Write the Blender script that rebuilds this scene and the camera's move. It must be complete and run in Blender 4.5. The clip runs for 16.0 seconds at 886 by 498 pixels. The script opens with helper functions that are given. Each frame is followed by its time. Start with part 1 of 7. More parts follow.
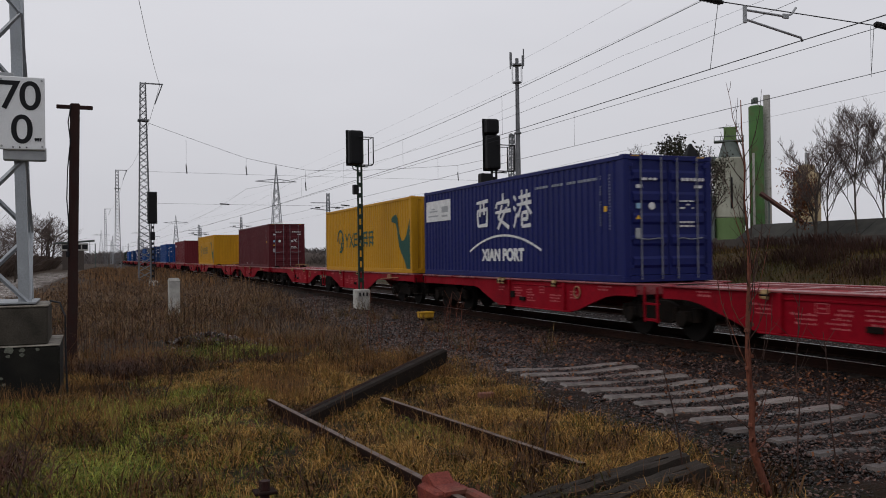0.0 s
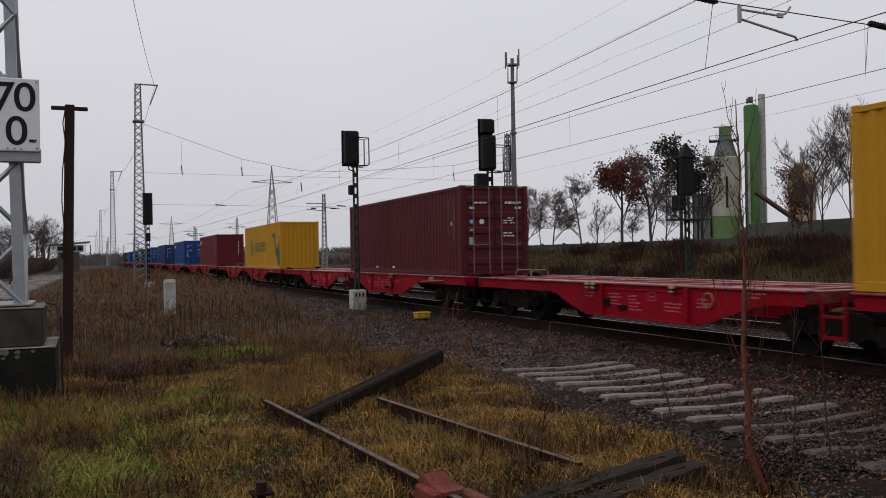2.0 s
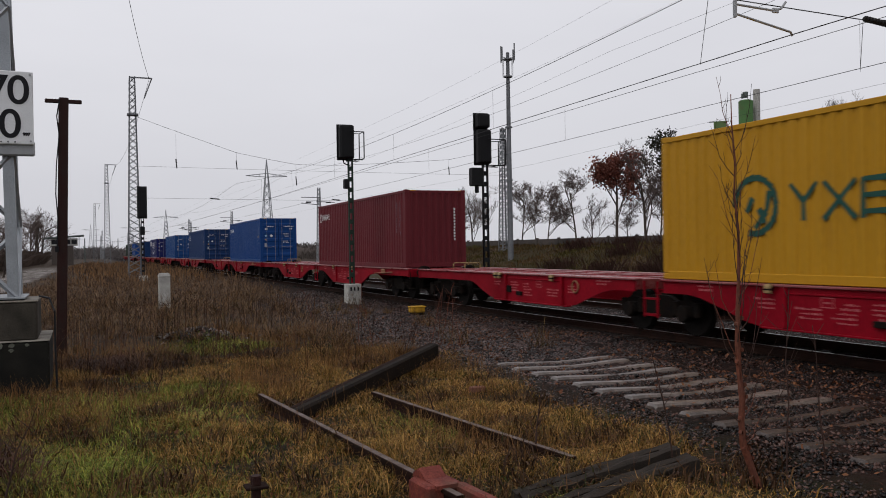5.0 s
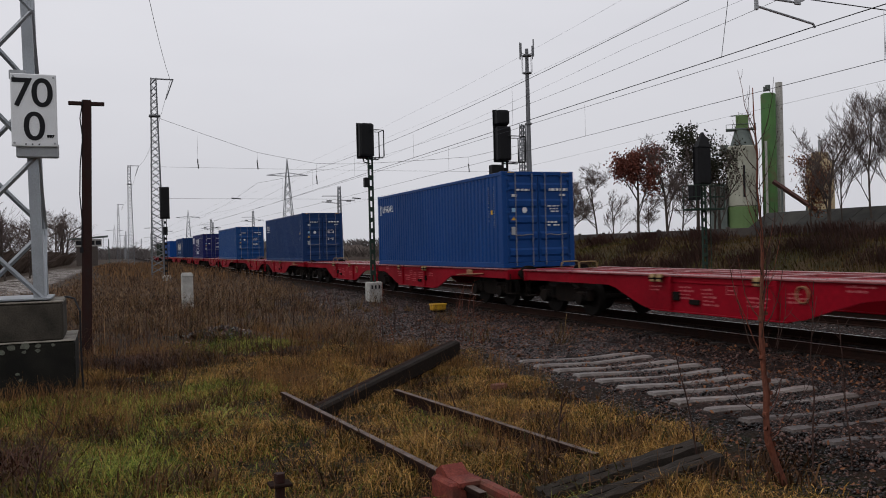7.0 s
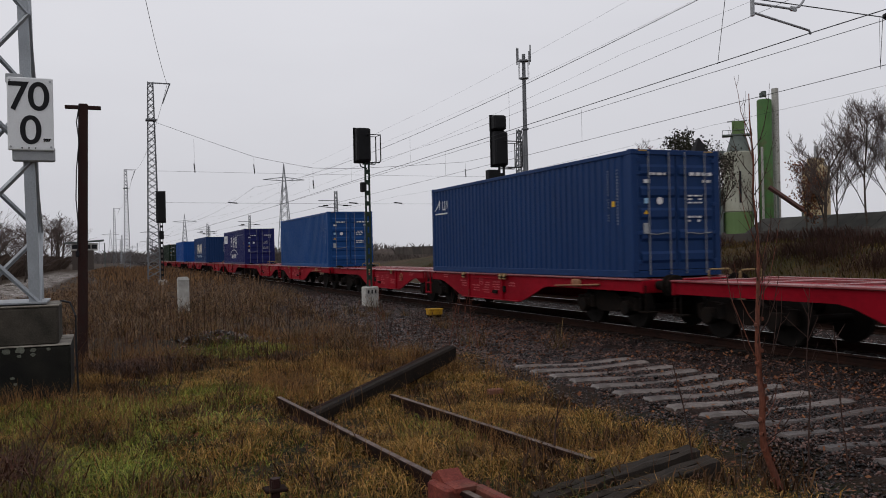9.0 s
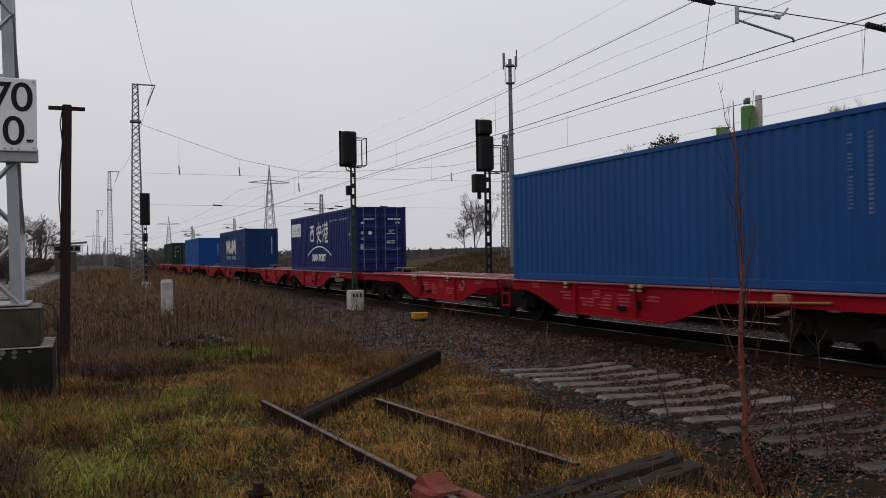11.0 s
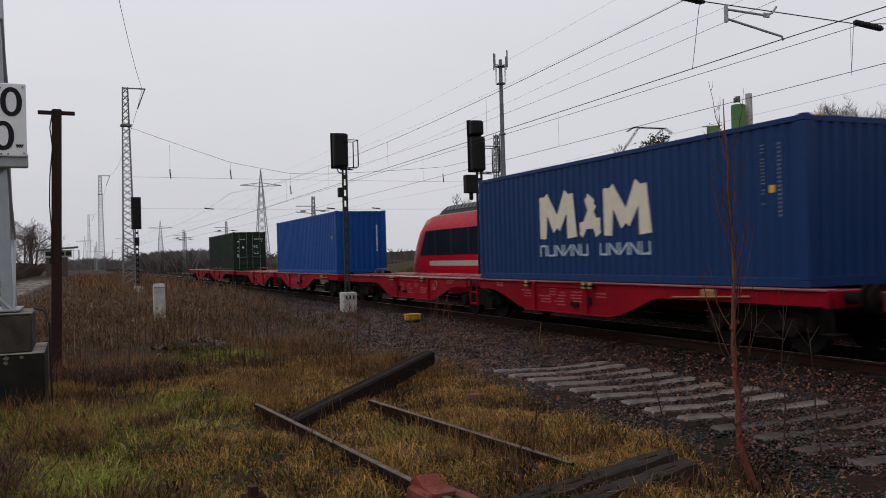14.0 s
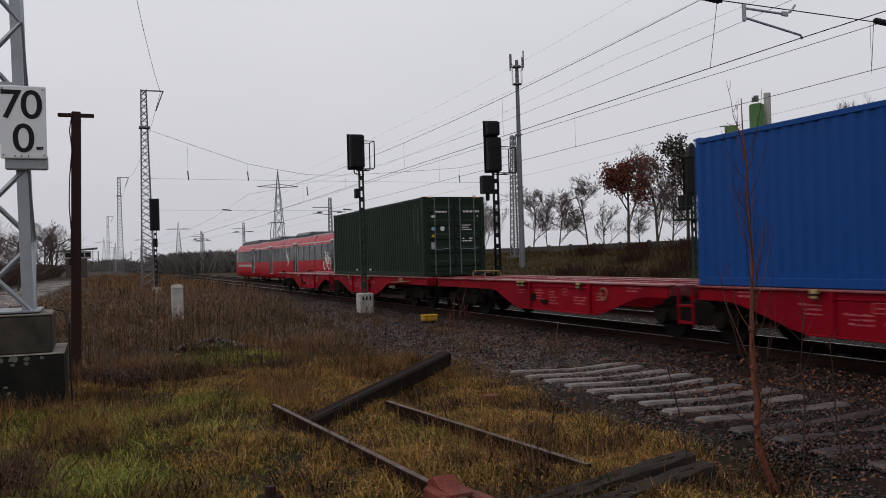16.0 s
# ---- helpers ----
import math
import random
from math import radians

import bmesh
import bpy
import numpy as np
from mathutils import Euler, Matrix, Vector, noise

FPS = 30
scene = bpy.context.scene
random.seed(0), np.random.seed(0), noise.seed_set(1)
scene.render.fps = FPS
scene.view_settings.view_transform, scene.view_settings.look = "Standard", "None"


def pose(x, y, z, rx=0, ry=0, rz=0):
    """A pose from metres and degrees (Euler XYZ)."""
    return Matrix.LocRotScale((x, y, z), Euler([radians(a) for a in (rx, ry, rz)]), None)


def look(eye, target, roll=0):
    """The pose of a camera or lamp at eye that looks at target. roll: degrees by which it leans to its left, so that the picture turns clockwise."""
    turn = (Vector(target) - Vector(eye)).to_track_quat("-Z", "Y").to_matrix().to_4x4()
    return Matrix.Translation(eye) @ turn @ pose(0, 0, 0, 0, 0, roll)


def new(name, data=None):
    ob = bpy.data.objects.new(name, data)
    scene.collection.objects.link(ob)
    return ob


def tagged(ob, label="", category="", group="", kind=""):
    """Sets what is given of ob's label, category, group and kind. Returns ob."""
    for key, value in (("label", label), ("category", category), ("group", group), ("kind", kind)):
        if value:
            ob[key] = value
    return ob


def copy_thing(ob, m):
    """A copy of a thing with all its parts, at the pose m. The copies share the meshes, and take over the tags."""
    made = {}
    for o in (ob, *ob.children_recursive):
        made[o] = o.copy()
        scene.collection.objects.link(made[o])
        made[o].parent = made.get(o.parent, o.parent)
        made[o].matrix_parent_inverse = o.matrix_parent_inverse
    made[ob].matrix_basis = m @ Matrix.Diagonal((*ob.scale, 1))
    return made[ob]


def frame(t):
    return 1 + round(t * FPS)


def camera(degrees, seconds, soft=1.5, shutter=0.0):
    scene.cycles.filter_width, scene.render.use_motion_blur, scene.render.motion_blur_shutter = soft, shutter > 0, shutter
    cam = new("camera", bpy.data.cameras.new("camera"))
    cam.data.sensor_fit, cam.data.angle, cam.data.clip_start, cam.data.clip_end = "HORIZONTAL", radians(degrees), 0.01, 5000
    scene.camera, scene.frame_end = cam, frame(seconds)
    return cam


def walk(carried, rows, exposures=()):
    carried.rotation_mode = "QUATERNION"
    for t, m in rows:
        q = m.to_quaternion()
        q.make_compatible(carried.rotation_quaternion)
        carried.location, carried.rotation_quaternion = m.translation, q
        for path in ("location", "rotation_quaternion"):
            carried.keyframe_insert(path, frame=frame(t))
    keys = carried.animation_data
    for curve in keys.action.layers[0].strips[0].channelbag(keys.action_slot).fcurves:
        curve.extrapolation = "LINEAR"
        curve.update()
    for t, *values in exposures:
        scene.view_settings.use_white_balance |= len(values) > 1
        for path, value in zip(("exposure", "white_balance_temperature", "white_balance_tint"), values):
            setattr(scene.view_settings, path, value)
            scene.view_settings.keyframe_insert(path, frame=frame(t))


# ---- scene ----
# ---------- camera ----------
EYE = Vector((0.0, 0.0, 1.85))
cam = camera(55.27, 16.0, soft=0.95, shutter=0.17)
# seconds, heading to the right of the line, upward tilt, roll
AIM = [
    (0.0, 22.68, 0.356, -0.8), (0.5, 22.658, 0.265, -0.972), (1.0, 22.765, 0.256, -1.078), (1.2, 22.827, 0.278, -1.113),
    (1.5, 22.905, 0.327, -1.032), (2.0, 22.949, 0.362, -1.013), (2.5, 22.921, 0.312, -0.974), (2.7, 22.994, 0.226, -0.968),
    (3.0, 23.121, 0.128, -0.984), (3.5, 23.267, 0.069, -0.991), (4.0, 23.411, 0.077, -0.923), (4.2, 23.533, 0.047, -0.819),
    (6.3, 22.284, -0.101, -1.221), (6.5, 22.122, -0.104, -1.269), (7.0, 21.884, -0.177, -1.414), (7.5, 21.876, -0.204, -1.429),
    (8.0, 21.929, -0.134, -1.465), (8.5, 22.037, 0.014, -1.434), (9.0, 22.127, 0.146, -1.274), (11.5, 23.5, 0.468, -0.993),
    (12.0, 23.894, 0.551, -1.071), (12.5, 24.092, 0.59, -1.096), (13.0, 23.987, 0.594, -1.306), (13.5, 23.744, 0.482, -1.466),
    (13.9, 23.658, 0.461, -1.487), (14.0, 23.621, 0.453, -1.557), (14.5, 23.355, 0.402, -1.639), (15.0, 22.967, 0.402, -1.65),
    (15.5, 22.711, 0.438, -1.671), (16.0, 22.514, 0.539, -1.623),
]


def gaze(heading, tilt, roll):
    a, b = radians(heading), radians(tilt)
    ahead = Vector((math.sin(a) * math.cos(b), math.cos(a) * math.cos(b), math.sin(b)))
    return look(EYE, EYE + ahead * 10, roll)


walk(cam, [(t, gaze(a, b, c)) for t, a, b, c in AIM], exposures=[(0.0, -0.04), (0.5, 0.03), (1.0, 0.02), (2.0, -0.03), (3.0, 0.01), (4.0, 0.12), (6.3, 0.04), (8.0, 0.04), (9.0, 0.01), (12.0, -0.03), (13.4, 0.05),
                                                           (15.0, 0.02), (15.5, 0.04), (16.0, -0.03)])

# ---------- world and light: a closed, even winter overcast ----------
world = bpy.data.worlds.new("overcast_sky")
world.use_nodes = True
scene.world = world
wn = world.node_tree
sky = wn.nodes.new("ShaderNodeTexSky")
sky.sky_type, sky.sun_disc = "NISHITA", False
sky.sun_elevation, sky.sun_rotation = radians(55), radians(254)
sky.air_density, sky.dust_density = 1.0, 6.0
grey = wn.nodes.new("ShaderNodeHueSaturation")
grey.inputs["Saturation"].default_value = 0.12
wn.links.new(sky.outputs[0], grey.inputs["Color"])
cloud = wn.nodes.new("ShaderNodeMix")
cloud.data_type = "RGBA"
cloud.inputs["Factor"].default_value = 0.9
wn.links.new(grey.outputs[0], cloud.inputs[6])
drift = wn.nodes.new("ShaderNodeTexNoise")
drift.inputs["Scale"].default_value, drift.inputs["Detail"].default_value = 2.2, 5.0
stretch = wn.nodes.new("ShaderNodeMapping")
stretch.inputs["Scale"].default_value = (1.0, 1.0, 3.0)
coord = wn.nodes.new("ShaderNodeTexCoord")
wn.links.new(coord.outputs["Generated"], stretch.inputs["Vector"])
wn.links.new(stretch.outputs[0], drift.inputs["Vector"])
layer = wn.nodes.new("ShaderNodeMix")
layer.data_type = "RGBA"
layer.inputs[6].default_value, layer.inputs[7].default_value = (6.6, 6.62, 7.15, 1), (8.0, 8.0, 8.5, 1)
wn.links.new(drift.outputs["Fac"], layer.inputs["Factor"])
height = wn.nodes.new("ShaderNodeSeparateXYZ")
wn.links.new(coord.outputs["Generated"], height.inputs[0])
lift = wn.nodes.new("ShaderNodeMapRange")
for slot, value in (("From Min", 0.0), ("From Max", 0.35), ("To Min", 0.88), ("To Max", 1.05)):
    lift.inputs[slot].default_value = value
wn.links.new(height.outputs[2], lift.inputs["Value"])
graded = wn.nodes.new("ShaderNodeMix")
graded.data_type, graded.blend_type = "RGBA", "MULTIPLY"
graded.inputs["Factor"].default_value = 1.0
wn.links.new(layer.outputs[2], graded.inputs[6])
wn.links.new(lift.outputs[0], graded.inputs[7])
wn.links.new(graded.outputs[2], cloud.inputs[7])
wn.links.new(cloud.outputs[2], wn.nodes["Background"].inputs["Color"])
wn.nodes["Background"].inputs["Strength"].default_value = 0.1

sun_data = bpy.data.lights.new("sun", "SUN")
sun_data.energy, sun_data.angle, sun_data.color = 0.7, radians(35), (1.0, 0.97, 0.93)
sun = new("sun", sun_data)
sun.matrix_basis = look((-33.5, -9.6, 50), (0, 0, 0))


# ---------- materials ----------
def material(name, base, rough=0.8, metal=0.0, vary=0.25, scale=6.0, fine=60.0, bump=0.3, second=None, mix=0.5,
             per_piece=0.0, spec=0.12, stretch=(1, 1, 1), stain=None, stain_scale=1.2, stain_at=0.6, dist=0.01):
    """Base colour broken by coarse noise towards second, fine grain, stains of their own shape and a bump."""
    m = bpy.data.materials.new(name)
    m.use_nodes = True
    nt = m.node_tree
    n, l = nt.nodes, nt.links
    bsdf = n["Principled BSDF"]
    tex = n.new("ShaderNodeTexCoord")
    mp = n.new("ShaderNodeMapping")
    mp.inputs["Scale"].default_value = stretch
    l.new(tex.outputs["Object"], mp.inputs["Vector"])

    def noise_at(s, detail=4.0):
        t = n.new("ShaderNodeTexNoise")
        t.inputs["Scale"].default_value, t.inputs["Detail"].default_value = s, detail
        l.new(mp.outputs[0], t.inputs["Vector"])
        return t.outputs["Fac"]

    def ramp(fac, lo, hi):
        r = n.new("ShaderNodeMapRange")
        r.inputs["From Min"].default_value, r.inputs["From Max"].default_value = lo, hi
        l.new(fac, r.inputs["Value"])
        return r.outputs[0]

    def blend(fac, a, b, how="MIX"):
        x = n.new("ShaderNodeMix")
        x.data_type, x.blend_type = "RGBA", how
        for value, socket in ((fac, x.inputs["Factor"]), (a, x.inputs[6]), (b, x.inputs[7])):
            if isinstance(value, (int, float)):
                socket.default_value = value
            elif isinstance(value, tuple):
                socket.default_value = (*value, 1)
            else:
                l.new(value, socket)
        return x.outputs[2]

    second = second or tuple(v * (1 - vary) for v in base)
    col = blend(ramp(noise_at(scale), 0.5 - mix * 0.35, 0.5 + mix * 0.35), base, second)
    g = n.new("ShaderNodeMapRange")
    l.new(noise_at(fine, 6.0), g.inputs["Value"])
    g.inputs["From Min"].default_value, g.inputs["From Max"].default_value = 0.25, 0.75
    g.inputs["To Min"].default_value, g.inputs["To Max"].default_value = 1 - vary, 1 + vary
    col = blend(1.0, col, g.outputs[0], "MULTIPLY")
    if per_piece:
        info = n.new("ShaderNodeObjectInfo")
        geo = n.new("ShaderNodeNewGeometry")
        add = n.new("ShaderNodeMath")
        add.operation = "ADD"
        l.new(info.outputs["Random"], add.inputs[0])
        l.new(geo.outputs["Random Per Island"], add.inputs[1])
        fr = n.new("ShaderNodeMath")
        fr.operation = "FRACT"
        l.new(add.outputs[0], fr.inputs[0])
        pr = n.new("ShaderNodeMapRange")
        l.new(fr.outputs[0], pr.inputs["Value"])
        pr.inputs["To Min"].default_value, pr.inputs["To Max"].default_value = 1 - per_piece, 1 + per_piece
        col = blend(1.0, col, pr.outputs[0], "MULTIPLY")
    if stain:
        col = blend(ramp(noise_at(stain_scale, 8.0), stain_at, stain_at + 0.14), col, stain)
    l.new(col, bsdf.inputs["Base Color"])
    rr = n.new("ShaderNodeMapRange")
    l.new(noise_at(scale * 2.3), rr.inputs["Value"])
    rr.inputs["To Min"].default_value, rr.inputs["To Max"].default_value = max(0.03, rough - 0.15), min(1, rough + 0.15)
    l.new(rr.outputs[0], bsdf.inputs["Roughness"])
    bsdf.inputs["Metallic"].default_value = metal
    bsdf.inputs["Specular IOR Level"].default_value = spec
    if bump:
        b = n.new("ShaderNodeBump")
        b.inputs["Strength"].default_value, b.inputs["Distance"].default_value = bump, dist
        l.new(noise_at(fine * 0.7, 5.0), b.inputs["Height"])
        l.new(b.outputs[0], bsdf.inputs["Normal"])
    return m


def glowing(name, colour, strength):
    m = bpy.data.materials.new(name)
    m.use_nodes = True
    b = m.node_tree.nodes["Principled BSDF"]
    b.inputs["Base Color"].default_value = (*colour, 1)
    b.inputs["Emission Color"].default_value = (*colour, 1)
    b.inputs["Emission Strength"].default_value = strength
    return m


def paint(name, base, rough=0.45, dirt=(0.05, 0.04, 0.035), vary=0.1):
    return material(name, base, rough, vary=vary, scale=0.9, fine=25, bump=0.06, stain=dirt, stain_scale=1.6, stain_at=0.64,
                    stretch=(1, 1, 0.35), spec=0.16)


RUST_DARK = material("weathered_rail_steel", (0.014, 0.008, 0.0065), 0.85, 0.0, scale=4, second=(0.022, 0.010, 0.007), spec=0.06)
RAIL_HEAD = material("polished_rail_head", (0.42, 0.42, 0.43), 0.3, 0.9, vary=0.1, bump=0.05)
RAIL_OLD = material("old_rail_top", (0.15, 0.115, 0.10), 0.55, 0.4, vary=0.35, second=(0.065, 0.036, 0.025))
BOGIE = material("bogie_grime", (0.007, 0.006, 0.0055), 0.9, 0.0, scale=5, second=(0.012, 0.008, 0.006), spec=0.06)
WHEEL = material("wheel_steel", (0.012, 0.010, 0.009), 0.75, 0.1, scale=6, spec=0.08)
WAGON_RED = paint("wagon_red_paint", (0.225, 0.003, 0.011), 0.6, (0.07, 0.007, 0.009), 0.3)
WAGON_RED.node_tree.nodes["Principled BSDF"].inputs["Specular IOR Level"].default_value = 0.06
WAGON_DECK = material("worn_wagon_deck", (0.17, 0.011, 0.017), 0.3, vary=0.3, spec=0.4, second=(0.24, 0.085, 0.085), scale=2.5, stretch=(1, 0.3, 1))
TAN = material("faded_yellow_fitting", (0.31, 0.21, 0.10), 0.6, vary=0.35)
RING = material("grimy_brown_handwheel", (0.27, 0.13, 0.07), 0.6, vary=0.3)
WHITE_MARK = material("white_stencil", (0.62, 0.62, 0.62), 0.6, vary=0.18, bump=0)
PALE_LABEL = material("pale_blue_label", (0.25, 0.42, 0.60), 0.6, vary=0.1, bump=0)
FADED_WHITE = material("faded_white_number", (0.25, 0.27, 0.31), 0.6, vary=0.25, bump=0)
YELLOW_MARK = material("yellow_marking", (0.62, 0.36, 0.03), 0.6, vary=0.15, bump=0)
BLACK_MARK = material("black_paint", (0.014, 0.014, 0.016), 0.6, vary=0.1, bump=0)
GREEN_MARK = material("dark_green_paint", (0.02, 0.07, 0.055), 0.6, vary=0.15, bump=0)
ZINC = material("galvanised_steel", (0.30, 0.32, 0.34), 0.5, 0.5, vary=0.15, scale=3, bump=0.08)
MAST_STEEL = material("grey_mast_steel", (0.17, 0.175, 0.185), 0.7, 0.1, vary=0.2, scale=3)
# steel of far masts and pylons, paled in its base colour for distance haze
FAR_STEEL = material("haze_paled_steel", (0.27, 0.28, 0.295), 0.7, 0.1, vary=0.15, scale=0.5, bump=0)
STENCIL = material("faded_stencil", (0.42, 0.10, 0.11), 0.6, vary=0.3, bump=0)
CONCRETE = material("mossy_concrete", (0.062, 0.054, 0.044), 0.9, vary=0.35, scale=2.5, second=(0.030, 0.027, 0.022), stain=(0.15, 0.14, 0.12),
                    stain_scale=3.0, stain_at=0.7, bump=0.5)
CONCRETE_DARK = material("wet_dark_concrete", (0.017, 0.016, 0.013), 0.85, vary=0.35, scale=3, second=(0.008, 0.008, 0.007), stain=(0.35, 0.36, 0.33),
                         stain_scale=5.0, stain_at=0.71, bump=0.5)
CONCRETE_PALE = material("pale_concrete", (0.42, 0.41, 0.38), 0.85, vary=0.2, scale=4, second=(0.28, 0.27, 0.25), stain=(0.10, 0.09, 0.07), stain_at=0.62)
SLEEPER = material("grey_concrete_sleeper", (0.135, 0.11, 0.098), 0.36, vary=0.5, scale=4, second=(0.042, 0.031, 0.026), per_piece=0.25, bump=0.4, spec=0.5)
NEAR_SLEEPER = material("dark_near_sleeper", (0.05, 0.036, 0.03), 0.45, vary=0.5, scale=6, second=(0.018, 0.012, 0.010), per_piece=0.25, bump=0.6, spec=0.35)
TRACK_SLEEPER = material("dark_line_sleeper", (0.017, 0.013, 0.011), 0.85, vary=0.25, per_piece=0.2)
WOOD_OLD = material("weathered_timber", (0.038, 0.030, 0.025), 0.85, vary=0.35, scale=3, fine=40, second=(0.022, 0.018, 0.015), stretch=(6, 1, 6), bump=0.7)
WOOD_TAR = material("tarred_timber", (0.012, 0.010, 0.009), 0.75, vary=0.35, scale=3, second=(0.018, 0.013, 0.010), bump=0.5, spec=0.05)
POST_BROWN = material("rusty_brown_steel_post", (0.032, 0.013, 0.011), 0.7, 0.2, vary=0.3, second=(0.03, 0.018, 0.016), stretch=(2, 2, 0.5))
SIGNAL_BLACK = material("matt_black_signal", (0.010, 0.010, 0.011), 0.55, vary=0.15, bump=0.1)
SIGNAL_GREEN = material("dull_green_signal_mast", (0.024, 0.040, 0.030), 0.7, 0.0, vary=0.25)
SIGN_WHITE = material("white_sign_enamel", (0.66, 0.67, 0.68), 0.4, vary=0.07, scale=3, bump=0.03, stain=(0.35, 0.34, 0.32), stain_at=0.7)
ROD_STEEL = material("dull_lock_rod_steel", (0.20, 0.21, 0.23), 0.55, 0.2, vary=0.2)
GREY_BACK = material("grey_sheet_metal", (0.32, 0.33, 0.34), 0.5, 0.3, vary=0.1)
WIRE = material("dark_wire", (0.035, 0.035, 0.037), 0.6, 0.4, vary=0.1, bump=0)
RUBBER = material("dark_insulator", (0.022, 0.020, 0.020), 0.5, vary=0.1, bump=0)
YELLOW_BOX = material("yellow_magnet_box", (0.48, 0.27, 0.02), 0.55, vary=0.2, second=(0.30, 0.16, 0.02), stain=(0.06, 0.05, 0.03), stain_at=0.62)
RED_STOP = material("worn_red_rail_stop", (0.17, 0.042, 0.03), 0.7, vary=0.35, scale=9, second=(0.10, 0.024, 0.02), stain=(0.10, 0.06, 0.04), stain_at=0.6)
EMU_RED = material("glossy_train_red", (0.37, 0.003, 0.013), 0.3, vary=0.08, bump=0, spec=0.10)
EMU_WHITE = material("train_light_grey_stripe", (0.60, 0.58, 0.55), 0.35, vary=0.06, bump=0)
EMU_GLASS = material("dark_train_glazing", (0.012, 0.013, 0.015), 0.16, vary=0.35, scale=0.8, bump=0, spec=0.22)
EMU_GREY = material("train_roof_grey", (0.16, 0.165, 0.17), 0.5, vary=0.15, bump=0.05)
EMU_DARK = material("train_roof_equipment", (0.03, 0.031, 0.033), 0.6, vary=0.2, bump=0.1)
# glossy glass; its grey base carries part of the sky's reflection
WINDSCREEN = material("sky_grey_windscreen", (0.15, 0.157, 0.16), 0.1, vary=0.08, bump=0, spec=1.0)
# paler concrete for upward faces, the skylight on them put into the colour
TOP_LIT = material("top_lit_concrete", (0.25, 0.23, 0.20), 0.9, vary=0.35, scale=5, second=(0.09, 0.08, 0.065), bump=0.4)
LICHEN = material("pale_lichen", (0.13, 0.135, 0.11), 0.9, vary=0.3, scale=14)
DISPLAY = glowing("orange_display", (1.0, 0.30, 0.05), 0.8)
LAMP_WARM = glowing("train_lamp", (1.0, 0.75, 0.4), 3.0)


